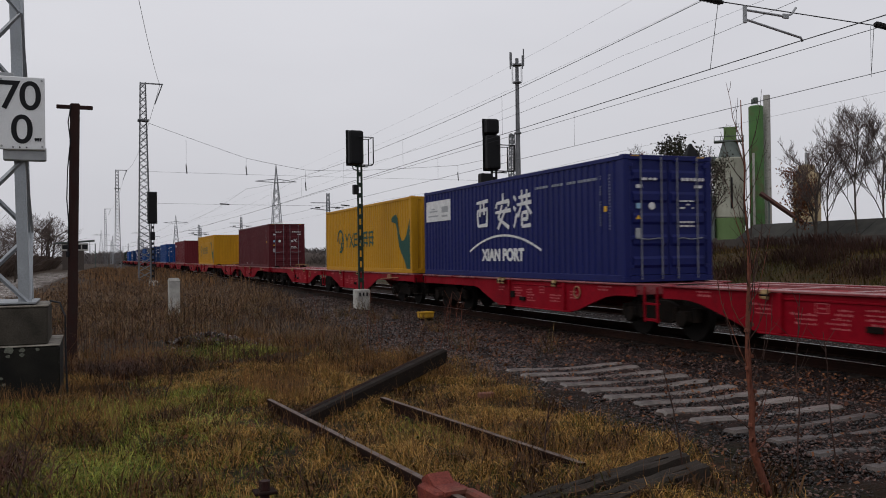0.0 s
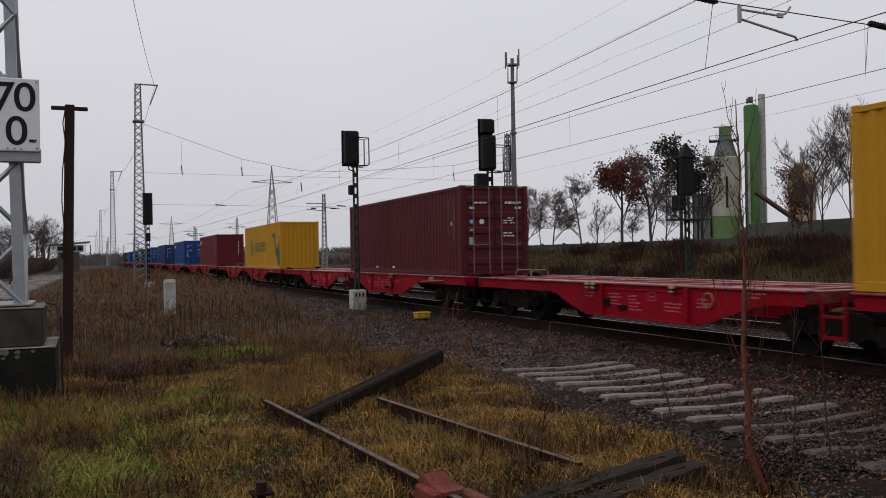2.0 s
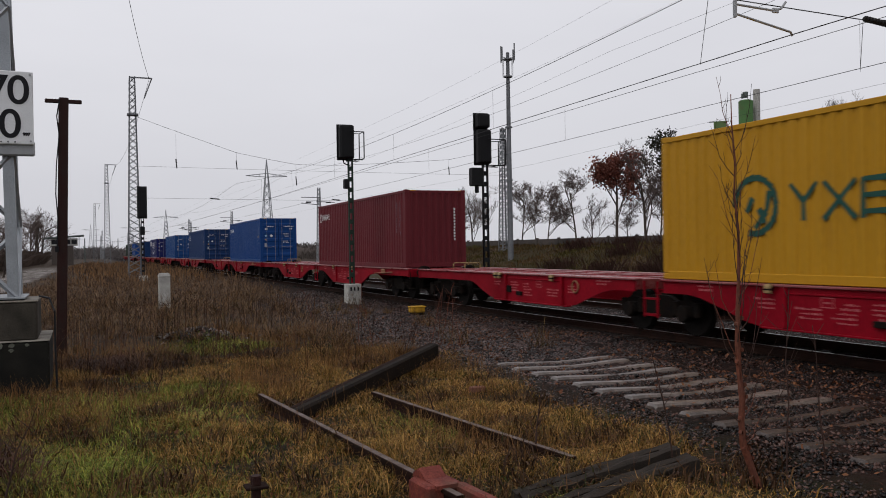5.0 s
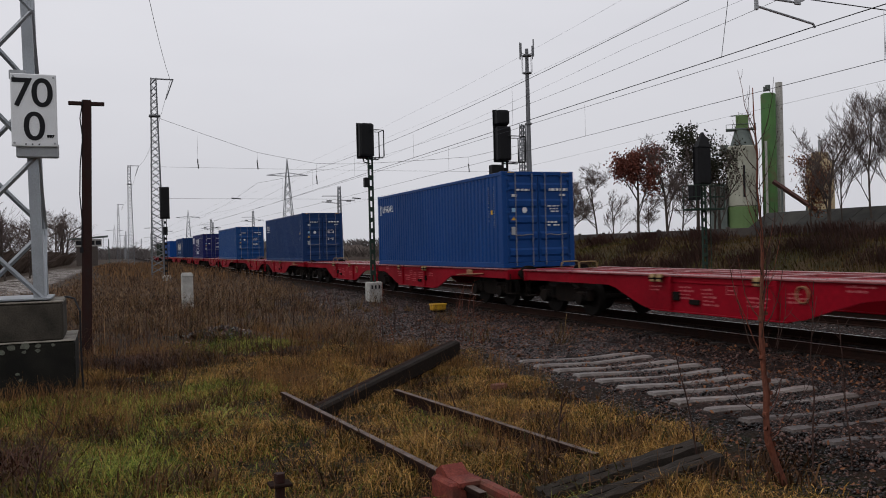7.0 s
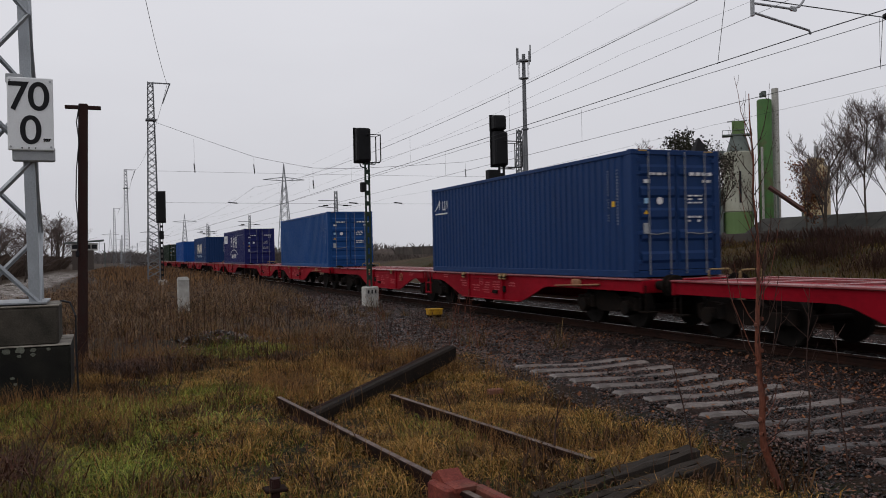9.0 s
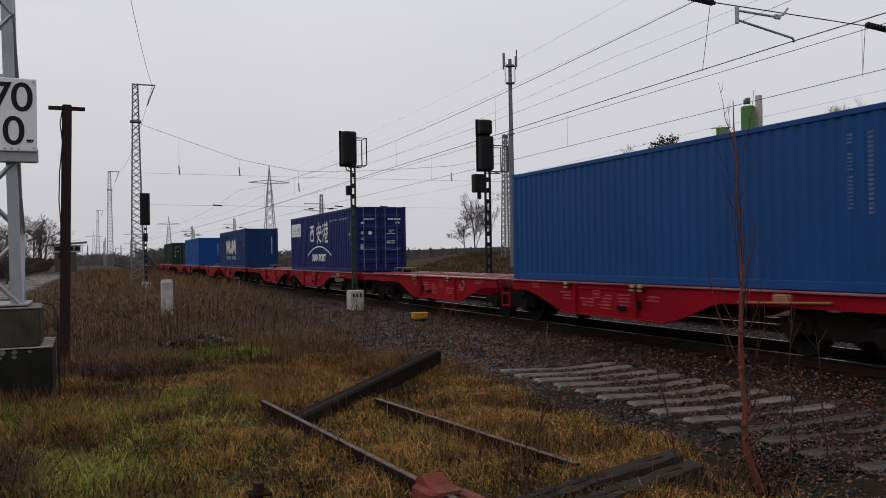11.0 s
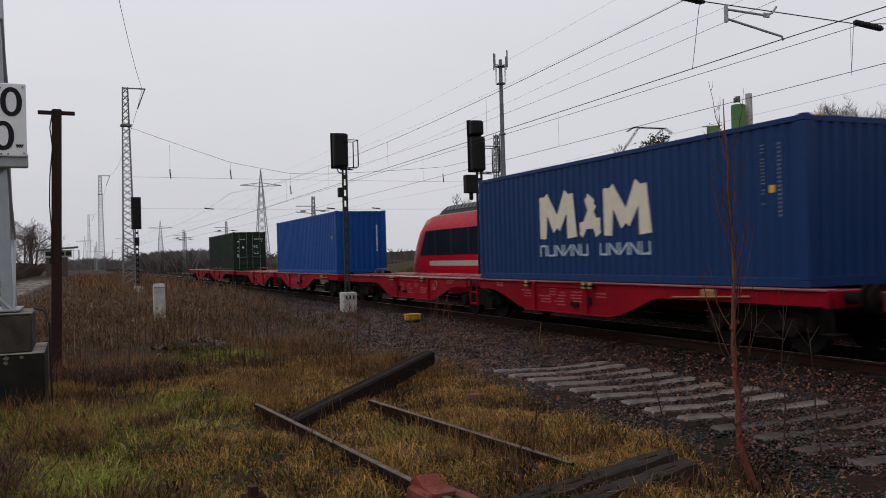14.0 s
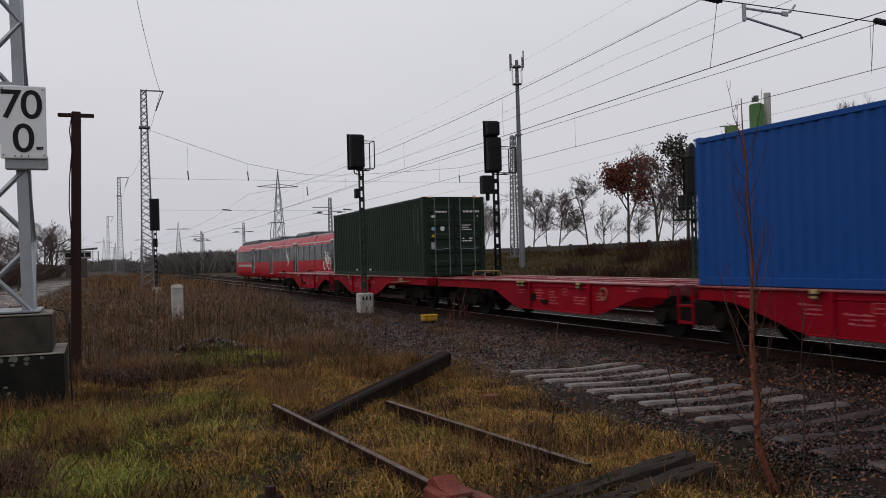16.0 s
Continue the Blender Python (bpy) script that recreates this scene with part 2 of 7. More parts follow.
# ---------- mesh helpers ----------
class Shape:
    """Vertices and faces gathered piece by piece."""

    def __init__(self):
        self.v, self.f = [], []

    def add(self, verts, faces):
        o = len(self.v)
        self.v += [tuple(p) for p in verts]
        self.f += [tuple(i + o for i in face) for face in faces]
        return self

    def box(self, a, b, c=0.0):
        """A box from corner a to corner b with its long edges cut by c."""
        x0, x1 = sorted((a[0], b[0]))
        y0, y1 = sorted((a[1], b[1]))
        z0, z1 = sorted((a[2], b[2]))
        if c <= 0:
            return self.add([(x, y, z) for z in (z0, z1) for y in (y0, y1) for x in (x0, x1)],
                            [(0, 2, 3, 1), (4, 5, 7, 6), (0, 1, 5, 4), (1, 3, 7, 5), (3, 2, 6, 7), (2, 0, 4, 6)])
        c = min(c, (x1 - x0) * 0.45, (y1 - y0) * 0.45, (z1 - z0) * 0.45)
        rings = []
        for z, d in ((z0, c), (z0 + c, 0), (z1 - c, 0), (z1, c)):
            rings.append([(x0 + d + c, y0 + d, z), (x1 - d - c, y0 + d, z), (x1 - d, y0 + d + c, z), (x1 - d, y1 - d - c, z),
                          (x1 - d - c, y1 - d, z), (x0 + d + c, y1 - d, z), (x0 + d, y1 - d - c, z), (x0 + d, y0 + d + c, z)])
        return self.loft(rings)

    def loft(self, rings, caps=True):
        n = len(rings[0])
        faces = [(i * n + k, i * n + (k + 1) % n, (i + 1) * n + (k + 1) % n, (i + 1) * n + k) for i in range(len(rings) - 1) for k in range(n)]
        if caps:
            faces += [tuple(range(n))[::-1], tuple(range((len(rings) - 1) * n, len(rings) * n))]
        return self.add([p for r in rings for p in r], faces)

    def prism(self, outline, axis, lo, hi):
        """An outline in the two other axes (in x, y, z order), pushed along one axis from lo to hi."""
        def put(p, d):
            return {"x": (d, p[0], p[1]), "y": (p[0], d, p[1]), "z": (p[0], p[1], d)}[axis]
        return self.loft([[put(p, lo) for p in outline], [put(p, hi) for p in outline]])

    def tube(self, points, r, n=8, r_end=None):
        """A round bar along points; tapers to r_end."""
        pts = [Vector(p) for p in points]
        rings = []
        for i, p in enumerate(pts):
            d = (pts[min(i + 1, len(pts) - 1)] - pts[max(i - 1, 0)]).normalized()
            side = d.cross(Vector((0, 0, 1)) if abs(d.z) < 0.9 else Vector((1, 0, 0))).normalized()
            up2 = side.cross(d)
            rr = r if r_end is None else r + (r_end - r) * i / max(1, len(pts) - 1)
            rings.append([tuple(p + (side * math.cos(a) + up2 * math.sin(a)) * rr) for a in (2 * math.pi * k / n for k in range(n))])
        return self.loft(rings)

    def disc(self, c, axis, r, half, n=20, bevel=0.0):
        prof = [(-half, r - bevel), (-half + bevel, r), (half - bevel, r), (half, r - bevel)] if bevel else [(-half, r), (half, r)]
        rings = []
        for d, q in prof:
            ring = []
            for k in range(n):
                a = 2 * math.pi * k / n
                u, w = math.cos(a) * q, math.sin(a) * q
                o = {"x": (d, u, w), "y": (u, d, w), "z": (u, w, d)}[axis]
                ring.append((c[0] + o[0], c[1] + o[1], c[2] + o[2]))
            rings.append(ring)
        return self.loft(rings)

    def moved(self, m):
        self.v = [tuple(m @ Vector(p)) for p in self.v]
        return self

    def mesh(self, name, mat, smooth=False):
        me = bpy.data.meshes.new(name)
        me.from_pydata(self.v, [], self.f)
        bm = bmesh.new()
        bm.from_mesh(me)
        bmesh.ops.recalc_face_normals(bm, faces=bm.faces)
        bm.to_mesh(me)
        bm.free()
        if mat:
            me.materials.append(mat)
        if smooth:
            for p in me.polygons:
                p.use_smooth = True
        return me


def part(name, shape, mat, parent, label="", smooth=False):
    ob = new(name, shape.mesh(name, mat, smooth))
    ob.parent = parent
    return tagged(ob, label)


def thing(name, label, category, at=None, group="", kind=""):
    ob = new(name)
    ob.empty_display_size = 0.3
    if at is not None:
        ob.matrix_basis = at
    return tagged(ob, label, category, group, kind)


def solo(name, shape, mat, label, category, group="", kind="", smooth=False):
    return tagged(new(name, shape.mesh(name, mat, smooth)), label, category, group, kind)


def quick_mesh(name, verts, faces, mat, label, category, kind):
    """A big mesh straight from arrays (faces all with the same number of corners)."""
    me = bpy.data.meshes.new(name)
    k = faces.shape[1]
    me.vertices.add(len(verts))
    me.vertices.foreach_set("co", verts.astype(np.float32).ravel())
    me.loops.add(faces.size)
    me.loops.foreach_set("vertex_index", faces.astype(np.int32).ravel())
    me.polygons.add(len(faces))
    me.polygons.foreach_set("loop_start", np.arange(0, faces.size, k, dtype=np.int32))
    me.update(calc_edges=True)
    me.materials.append(mat)
    return tagged(new(name, me), label, category, kind=kind)

# ---------- ground ----------
FREIGHT_X, LOCAL_X, OLD_X, LIFTED_X = 12.23, 16.5, 7.8, 3.2


def smooth_step(a, b, x):
    t = np.clip((x - a) / (b - a), 0, 1)
    return t * t * (3 - 2 * t)


def ground_z(x, y):
    """Height of the ground: grass, ballast beds, a ditch-side bank on the far side of the tracks."""
    x, y = np.asarray(x, float), np.asarray(y, float)
    z = -0.25 + 0.05 * np.sin(x * 0.9 + 1.3) * np.cos(y * 0.55) + 0.03 * np.sin(x * 2.3 + y * 1.7)
    near = 1 - smooth_step(40, 120, y)
    z = z - 0.02 * near
    bed = smooth_step(9.7, 10.7, x) * (1 - smooth_step(18.0, 19.2, x))
    z = z * (1 - bed) + bed * -0.19
    old = smooth_step(5.6, 6.6, x) * (1 - smooth_step(9.2, 9.9, x)) * (1 - smooth_step(36, 44, y))
    z = z * (1 - old) + old * (-0.19 + 0.012 * np.sin(x * 3) * np.sin(y * 2.1))
    heap = 0.32 * np.exp(-((x - 2.6) / 1.1) ** 2 - ((y - 20.5) / 1.2) ** 2)
    bank = smooth_step(29.0, 40.0, x) * (1 - smooth_step(85, 130, y))
    z = z + heap + bank * 2.15 + bank * 0.12 * np.sin(y * 0.5 + x)
    return z


def axis_steps(lo, hi, fine_lo, fine_hi, step, grow=1.18):
    mid = list(np.arange(fine_lo, fine_hi + step / 2, step))
    up, d = [mid[-1]], step
    while up[-1] < hi:
        d *= grow
        up.append(up[-1] + d)
    down, d = [mid[0]], step
    while down[-1] > lo:
        d *= grow
        down.append(down[-1] - d)
    return np.array(down[:0:-1] + mid + up[1:])


xs = axis_steps(-2500, 2500, -8, 22, 0.25, 1.08)
ys = axis_steps(-2500, 3500, 1, 45, 0.25)
GX, GY = np.meshgrid(xs, ys)
GZ = ground_z(GX, GY)
rough_amp = np.where((np.abs(GX - 12) < 30) & (GY < 60), 0.018, 0.0) * np.where((GX < 5.6) & (GY < 17), 0.35, 1.0)
GZ = GZ + rough_amp * np.random.default_rng(3).normal(size=GZ.shape)
nx, ny = len(xs), len(ys)
idx = np.arange(nx * ny).reshape(ny, nx)
quads = np.stack([idx[:-1, :-1], idx[:-1, 1:], idx[1:, 1:], idx[1:, :-1]], -1).reshape(-1, 4)


def ground_material():
    """Grass and moss, dry litter, ballast and pale gravel, each over its own stretch of land."""
    m = bpy.data.materials.new("trackside_ground")
    m.use_nodes = True
    n, l = m.node_tree.nodes, m.node_tree.links
    bsdf = n["Principled BSDF"]
    tex = n.new("ShaderNodeTexCoord")
    sep = n.new("ShaderNodeSeparateXYZ")
    l.new(tex.outputs["Object"], sep.inputs[0])

    def noise_at(s, d=5.0):
        t = n.new("ShaderNodeTexNoise")
        t.inputs["Scale"].default_value, t.inputs["Detail"].default_value = s, d
        l.new(tex.outputs["Object"], t.inputs["Vector"])
        return t.outputs["Fac"]

    def maths(op, a, b):
        k = n.new("ShaderNodeMath")
        k.operation = op
        for v, s in ((a, k.inputs[0]), (b, k.inputs[1])):
            if isinstance(v, (int, float)):
                s.default_value = v
            else:
                l.new(v, s)
        return k.outputs[0]

    def ramp(f, lo, hi, a=0.0, b=1.0):
        r = n.new("ShaderNodeMapRange")
        r.interpolation_type = "SMOOTHSTEP"
        for i, v in zip(("From Min", "From Max", "To Min", "To Max"), (lo, hi, a, b)):
            r.inputs[i].default_value = v
        l.new(f, r.inputs["Value"])
        return r.outputs[0]

    def blend(f, a, b):
        x = n.new("ShaderNodeMix")
        x.data_type = "RGBA"
        for v, s in ((f, x.inputs["Factor"]), (a, x.inputs[6]), (b, x.inputs[7])):
            if isinstance(v, tuple):
                s.default_value = (*v, 1)
            else:
                l.new(v, s)
        return x.outputs[2]

    X, Y = sep.outputs[0], sep.outputs[1]
    wob = maths("MULTIPLY", maths("SUBTRACT", noise_at(0.9), 0.5), 2.2)
    xw = maths("ADD", X, wob)
    grass = blend(ramp(noise_at(0.55), 0.42, 0.6), (0.018, 0.010, 0.005), (0.011, 0.012, 0.004))
    grass = blend(ramp(noise_at(14.0), 0.45, 0.7), grass, (0.009, 0.007, 0.004))
    litter = blend(ramp(noise_at(3.0), 0.4, 0.65), (0.042, 0.028, 0.018), (0.026, 0.019, 0.015))
    vor = n.new("ShaderNodeTexVoronoi")
    vor.inputs["Scale"].default_value = 17.0
    l.new(tex.outputs["Object"], vor.inputs["Vector"])
    stone = n.new("ShaderNodeSeparateColor")
    l.new(vor.outputs["Color"], stone.inputs[0])
    ballast = blend(maths("POWER", stone.outputs[0], 2.5), (0.003, 0.0014, 0.001), (0.028, 0.013, 0.0095))
    ballast = blend(maths("MULTIPLY", ramp(noise_at(0.8), 0.45, 0.62), 0.6), ballast, (0.022, 0.010, 0.007))
    gravel = blend(ramp(noise_at(6.0), 0.4, 0.6), (0.40, 0.375, 0.36), (0.12, 0.10, 0.088))
    far = ramp(Y, 17.0, 24.0)
    land = blend(far, grass, litter)
    stones = maths("MULTIPLY", ramp(xw, 5.6, 6.9), ramp(xw, 19.6, 18.8))
    reach = maths("MAXIMUM", ramp(Y, 46.0, 34.0), ramp(xw, 9.2, 10.2))
    land = blend(maths("MULTIPLY", stones, reach), land, ballast)
    # shade below the goods train, put into the bed colour as a dark strip
    train_shade = maths("MULTIPLY", ramp(xw, 10.2, 11.4), ramp(xw, 14.4, 13.4))
    land = blend(maths("MULTIPLY", train_shade, 0.8), land, (0.004, 0.0028, 0.0022))
    bank = blend(ramp(noise_at(0.35), 0.4, 0.6), (0.030, 0.024, 0.009), (0.044, 0.026, 0.012))
    land = blend(ramp(xw, 19.0, 20.5), land, bank)
    # a pale gravel lane on the west side
    off = maths("SUBTRACT", X, maths("MULTIPLY", Y, 0.02))
    lane = maths("MULTIPLY", ramp(off, -4.5, -5.6), ramp(off, -10.5, -9.0))
    lane = maths("MULTIPLY", lane, maths("MULTIPLY", ramp(Y, 36.0, 44.0), maths("MULTIPLY", ramp(Y, 165.0, 120.0), maths("MULTIPLY", ramp(noise_at(0.9), 0.40, 0.54), ramp(noise_at(3.2), 0.38, 0.58, 0.25, 1.0)))))
    land = blend(lane, land, gravel)
    l.new(land, bsdf.inputs["Base Color"])
    bsdf.inputs["Roughness"].default_value = 0.85
    bsdf.inputs["Specular IOR Level"].default_value = 0.1
    b = n.new("ShaderNodeBump")
    b.inputs["Strength"].default_value, b.inputs["Distance"].default_value = 1.0, 0.03
    l.new(maths("ADD", noise_at(22.0), maths("MULTIPLY", vor.outputs["Distance"], -0.6)), b.inputs["Height"])
    l.new(b.outputs[0], bsdf.inputs["Normal"])
    return m


quick_mesh("ground", np.stack([GX.ravel(), GY.ravel(), GZ.ravel()], 1), quads, ground_material(),
           "mossy grass, weeds and brown railway ballast", "ground", "structure")

# ---------- tracks ----------
RAIL_PROFILE = [(-0.075, -0.172), (0.075, -0.172), (0.075, -0.160), (0.012, -0.140), (0.012, -0.045), (0.036, -0.035), (0.036, -0.004),
                (0.028, 0.0), (-0.028, 0.0), (-0.036, -0.004), (-0.036, -0.035), (-0.012, -0.045), (-0.012, -0.140), (-0.075, -0.160)]


def track(name, x, label):
    base = thing(name, label, "railway track", pose(x, 0, 0), kind="structure")
    for side in (-0.754, 0.754):
        rail = part("rail", Shape().prism([(px + side, pz) for px, pz in RAIL_PROFILE], "y", -80, 900), RUST_DARK, base)
        part("rail_head", Shape().box((side - 0.026, -80, 0.0005), (side + 0.026, 900, 0.003)), RAIL_HEAD, rail, "bright worn running surface")
    return base


freight_track = track("track_1", FREIGHT_X, "freight line of steel rails on dark sleepers")
local_track = track("track_2", LOCAL_X, "second main line of steel rails on dark sleepers")

# ---------- the goods train ----------
PITCH = 27.07


def train_at(t):
    """Where the front end of the first container stands at t seconds."""
    late = min(1.0, max(0.0, (1.0 - t) / 0.5))
    return 30.05 - 16.178 * t - 0.06494 * t ** 2 + 0.00315 * t ** 3 - 0.00015 * t ** 4 - 0.68 * late * late * (3 - 2 * late)


def bogie(wagon, y):
    b = part("bogie", Shape().box((-0.9, y - 0.12, 0.55), (0.9, y + 0.12, 0.86), 0.03).box((-0.5, y - 0.5, 0.6), (0.5, y + 0.5, 0.8), 0.03), BOGIE, wagon)
    for sx in (-1, 1):
        outline = [(y - 1.28, 0.50), (y - 1.28, 0.66), (y - 0.95, 0.74), (y - 0.55, 0.70), (y - 0.3, 0.80), (y + 0.3, 0.80), (y + 0.55, 0.70),
                   (y + 0.95, 0.74), (y + 1.28, 0.66), (y + 1.28, 0.50), (y + 0.62, 0.46), (y + 0.35, 0.34), (y - 0.35, 0.34), (y - 0.62, 0.46)]
        part("side_frame", Shape().prism(outline, "x", sx * 0.96 - 0.06, sx * 0.96 + 0.06), BOGIE, b)
        for dy in (-0.9, 0.9):
            part("axle_box", Shape().disc((sx * 1.08, y + dy, 0.46), "x", 0.17, 0.1, 12, 0.02).box((sx * 0.98, y + dy - 0.2, 0.40), (sx * 1.1, y + dy + 0.2, 0.62), 0.02), BOGIE, b)
            for ds in (-0.3, 0.3):
                part("spring", Shape().disc((sx * 1.0, y + dy + ds, 0.55), "z", 0.1, 0.14, 10), BOGIE, b)
    for dy in (-0.9, 0.9):
        s = Shape().disc((0, 0, 0), "x", 0.08, 0.95, 10)
        for sx in (-1, 1):
            s.disc((sx * 0.754, 0, 0), "x", 0.46, 0.065, 28, 0.012).disc((sx * 0.69, 0, 0), "x", 0.485, 0.015, 28).disc((sx * 0.83, 0, 0), "x", 0.12, 0.05, 12)
        for k in range(3):
            a = 2 * math.pi * k / 3
            s.disc((0.825, 0.28 * math.cos(a), 0.28 * math.sin(a)), "x", 0.035, 0.01, 8)
        w = part("wheelset", s, WHEEL, b)
        w.location = (0, y + dy, 0.46)
    return b


def half_deck(wagon, flip):
    """One half of the articulated wagon: u runs from the coupling end to the joint."""
    def Y(u):
        return PITCH - u if flip else u
    belly = [(0.55, 1.11), (0.55, 0.86), (4.75, 0.86), (5.05, 0.80), (5.6, 0.60), (6.1, 0.44), (6.45, 0.385), (10.3, 0.385), (10.7, 0.45), (11.3, 0.64), (11.9, 0.81),
             (12.3, 0.87), (13.05, 0.87), (13.05, 1.11)]
    for sx in (-1, 1):
        sill = part("side_sill", Shape().prism([(Y(u), z) for u, z in belly], "x", sx * 1.26 - 0.02, sx * 1.26 + 0.02), WAGON_RED, wagon)
        part("top_flange", Shape().box((sx * 1.12, Y(0.5), 1.105), (sx * 1.33, Y(13.1), 1.15), 0.012), WAGON_DECK, sill, "worn upper flange")
        part("bottom_flange", Shape().box((sx * 1.17, Y(6.4), 0.372), (sx * 1.33, Y(10.35), 0.402), 0.008), WAGON_RED, sill)
        # the raised middle panel with its two posts
        p0, p1 = (7.13, 10.1) if flip else (7.38, 9.8)
        for u in (p0, p1):
            part("stiffener", Shape().box((sx * 1.275, Y(u) - 0.045, 0.41), (sx * 1.345, Y(u) + 0.045, 1.104), 0.01), WAGON_RED, sill)
        part("panel_rib", Shape().box((sx * 1.279, Y(p0 + 0.05), 0.985), (sx * 1.30, Y(p1 - 0.05), 1.02), 0.006), WAGON_RED, sill)
        for u in ((6.60, 6.84, 9.70) if flip else (7.13, 7.40, 10.10)):
            pin = part("container_pin", Shape().prism([(0.0, 1.153), (0.10, 1.153), (0.125, 1.10), (0.125, 1.0), (0.085, 0.985), (0.085, 1.095), (0.0, 1.11)], "y", Y(u) - 0.07, Y(u) + 0.07), TAN, sill, "folding tan container pin")
            pin.data.transform(Matrix.Translation((1.275, 0, 0)))
            if sx < 0:
                pin.data.transform(Matrix.Diagonal((-1, 1, 1, 1)))
                pin.data.flip_normals()
            part("pin_hinge", Shape().disc((sx * 1.385, Y(u), 1.06), "y", 0.022, 0.10, 8), BOGIE, pin)
        if not flip:
            part("brake_rigging", Shape().box((sx * 1.2, Y(3.05), 0.90), (sx * 1.34, Y(3.45), 1.09), 0.03).tube([(sx * 1.3, Y(2.2), 0.98), (sx * 1.34, Y(3.2), 0.94), (sx * 1.3, Y(4.3), 0.9)], 0.022, 6), RING, sill, "grimy brown brake rigging")
        marks = Shape()
        rng = random.Random(5 if flip else 9)
        # stencils stand in short tables of two to four lines
        for u0, z0, wide, rows in ((p0 + 0.25, 0.66, 0.5, 4), (p0 + 0.95, 0.78, 0.3, 2), (p0 + 1.0, 0.56, 0.42, 3), (p1 - 0.75, 0.60, 0.55, 3), (p1 + 0.25, 0.72, 0.45, 3), (p0 - 0.75, 0.80, 0.4, 2), (11.6, 0.96, 0.5, 2)):
            for row in range(rows):
                u = u0
                while u < u0 + wide * rng.uniform(0.7, 1.0):
                    w = rng.uniform(0.03, 0.11)
                    marks.box((sx * 1.281, Y(u), z0 + row * 0.075), (sx * 1.284, Y(u + w), z0 + row * 0.075 + rng.uniform(0.02, 0.04)))
                    u += w + 0.03
        for a, b, c, d in ((8.80, 0.80, 9.06, 0.815), (8.80, 0.955, 9.06, 0.97), (8.80, 0.80, 8.815, 0.97), (9.045, 0.80, 9.06, 0.97), (8.86, 0.87, 9.0, 0.895)):
            marks.box((sx * 1.281, Y(a), b), (sx * 1.284, Y(c), d))
        tagged(part("stencil", marks, STENCIL, sill, "small faded pink stencils"), kind="stuff")
        part("brake_panel", Shape().box((sx * 1.281, Y(7.2), 0.62), (sx * 1.33, Y(7.42), 0.8), 0.01), BOGIE, sill, "dark brake panel")
        part("brake_lever", Shape().box((sx * 1.281, Y(7.75), 0.56), (sx * 1.34, Y(8.05), 0.66), 0.01), BOGIE, sill, "dark brake lever")
        if flip:
            part("ring", Shape().tube([(sx * 1.30, Y(10.7) + 0.14 * math.cos(a), 0.88 + 0.14 * math.sin(a)) for a in (k * math.pi / 8 for k in range(17))], 0.02, 6), RING, sill, "round brown handwheel")
    part("centre_sill", Shape().box((-0.33, Y(0.5), 0.82), (0.33, Y(13.0), 1.10), 0.02), WAGON_RED, wagon)
    for u in (0.62, 2.3, 3.9, 5.6, 7.3, 9.0, 10.6, 12.2, 12.98):
        part("cross_member", Shape().box((-1.24, Y(u) - 0.09, 0.9), (1.24, Y(u) + 0.09, 1.128), 0.012), WAGON_DECK, wagon)
    for x in (-0.75, 0.75):
        part("deck_rail", Shape().box((x - 0.06, Y(0.6), 1.02), (x + 0.06, Y(13.0), 1.134), 0.01), WAGON_DECK, wagon)
    # hoop handles and fittings at the coupling end
    for x in (0.5,):
        y = Y(0.5)
        part("hoop_handle", Shape().tube([(x, y, 1.10), (x, y, 1.27), (x + 0.05, y, 1.31), (x + 0.55, y, 1.31), (x + 0.6, y, 1.27), (x + 0.6, y, 1.10)], 0.02, 7), TAN, wagon, "yellow bent-tube handle")
    for sx in (-1, 1):
        part("shunter_step", Shape().box((sx * 0.95, Y(0.42), 0.40), (sx * 1.25, Y(0.75), 0.43), 0.008).tube([(sx * 1.22, Y(0.5), 0.42), (sx * 1.22, Y(0.5), 1.0)], 0.018, 6)
             .tube([(sx * 1.22, Y(0.7), 0.42), (sx * 1.22, Y(0.7), 1.0)], 0.018, 6), BOGIE, wagon)
        part("buffer", Shape().disc((sx * 0.875, Y(0.36), 1.0), "y", 0.1, 0.26, 12).disc((sx * 0.875, Y(0.09), 1.0), "y", 0.24, 0.03, 16, 0.01), BOGIE, wagon)
    part("headstock", Shape().box((-1.3, Y(0.5), 0.83), (1.3, Y(0.62), 1.12), 0.015), WAGON_RED, wagon)
    part("drawgear", Shape().box((-0.07, Y(0.03), 0.92), (0.07, Y(0.6), 1.06), 0.02), BOGIE, wagon)


def wagon_first():
    w = thing("container_wagon", "red articulated steel container wagon on dark bogies", "freight wagon", pose(FREIGHT_X, 0, 0), "wagons of the goods train")
    half_deck(w, False)
    half_deck(w, True)
    for y in (2.3, PITCH / 2, PITCH - 2.3):
        bogie(w, y)
    # the ladder at the joint
    for sx in (-1, 1):
        part("ladder", Shape().tube([(sx * 1.3, PITCH / 2 - 0.32, 0.35), (sx * 1.3, PITCH / 2 - 0.32, 1.1)], 0.025, 6).tube([(sx * 1.3, PITCH / 2 + 0.12, 0.35), (sx * 1.3, PITCH / 2 + 0.12, 1.1)], 0.025, 6)
             .box((sx * 1.24, PITCH / 2 - 0.32, 0.38), (sx * 1.33, PITCH / 2 + 0.12, 0.43)).box((sx * 1.24, PITCH / 2 - 0.32, 0.72), (sx * 1.33, PITCH / 2 + 0.12, 0.76)), WAGON_RED, w)
    part("joint", Shape().disc((0, PITCH / 2, 1.0), "z", 0.42, 0.12, 16, 0.02), BOGIE, w)
    return w


WAGONS = [wagon_first()]
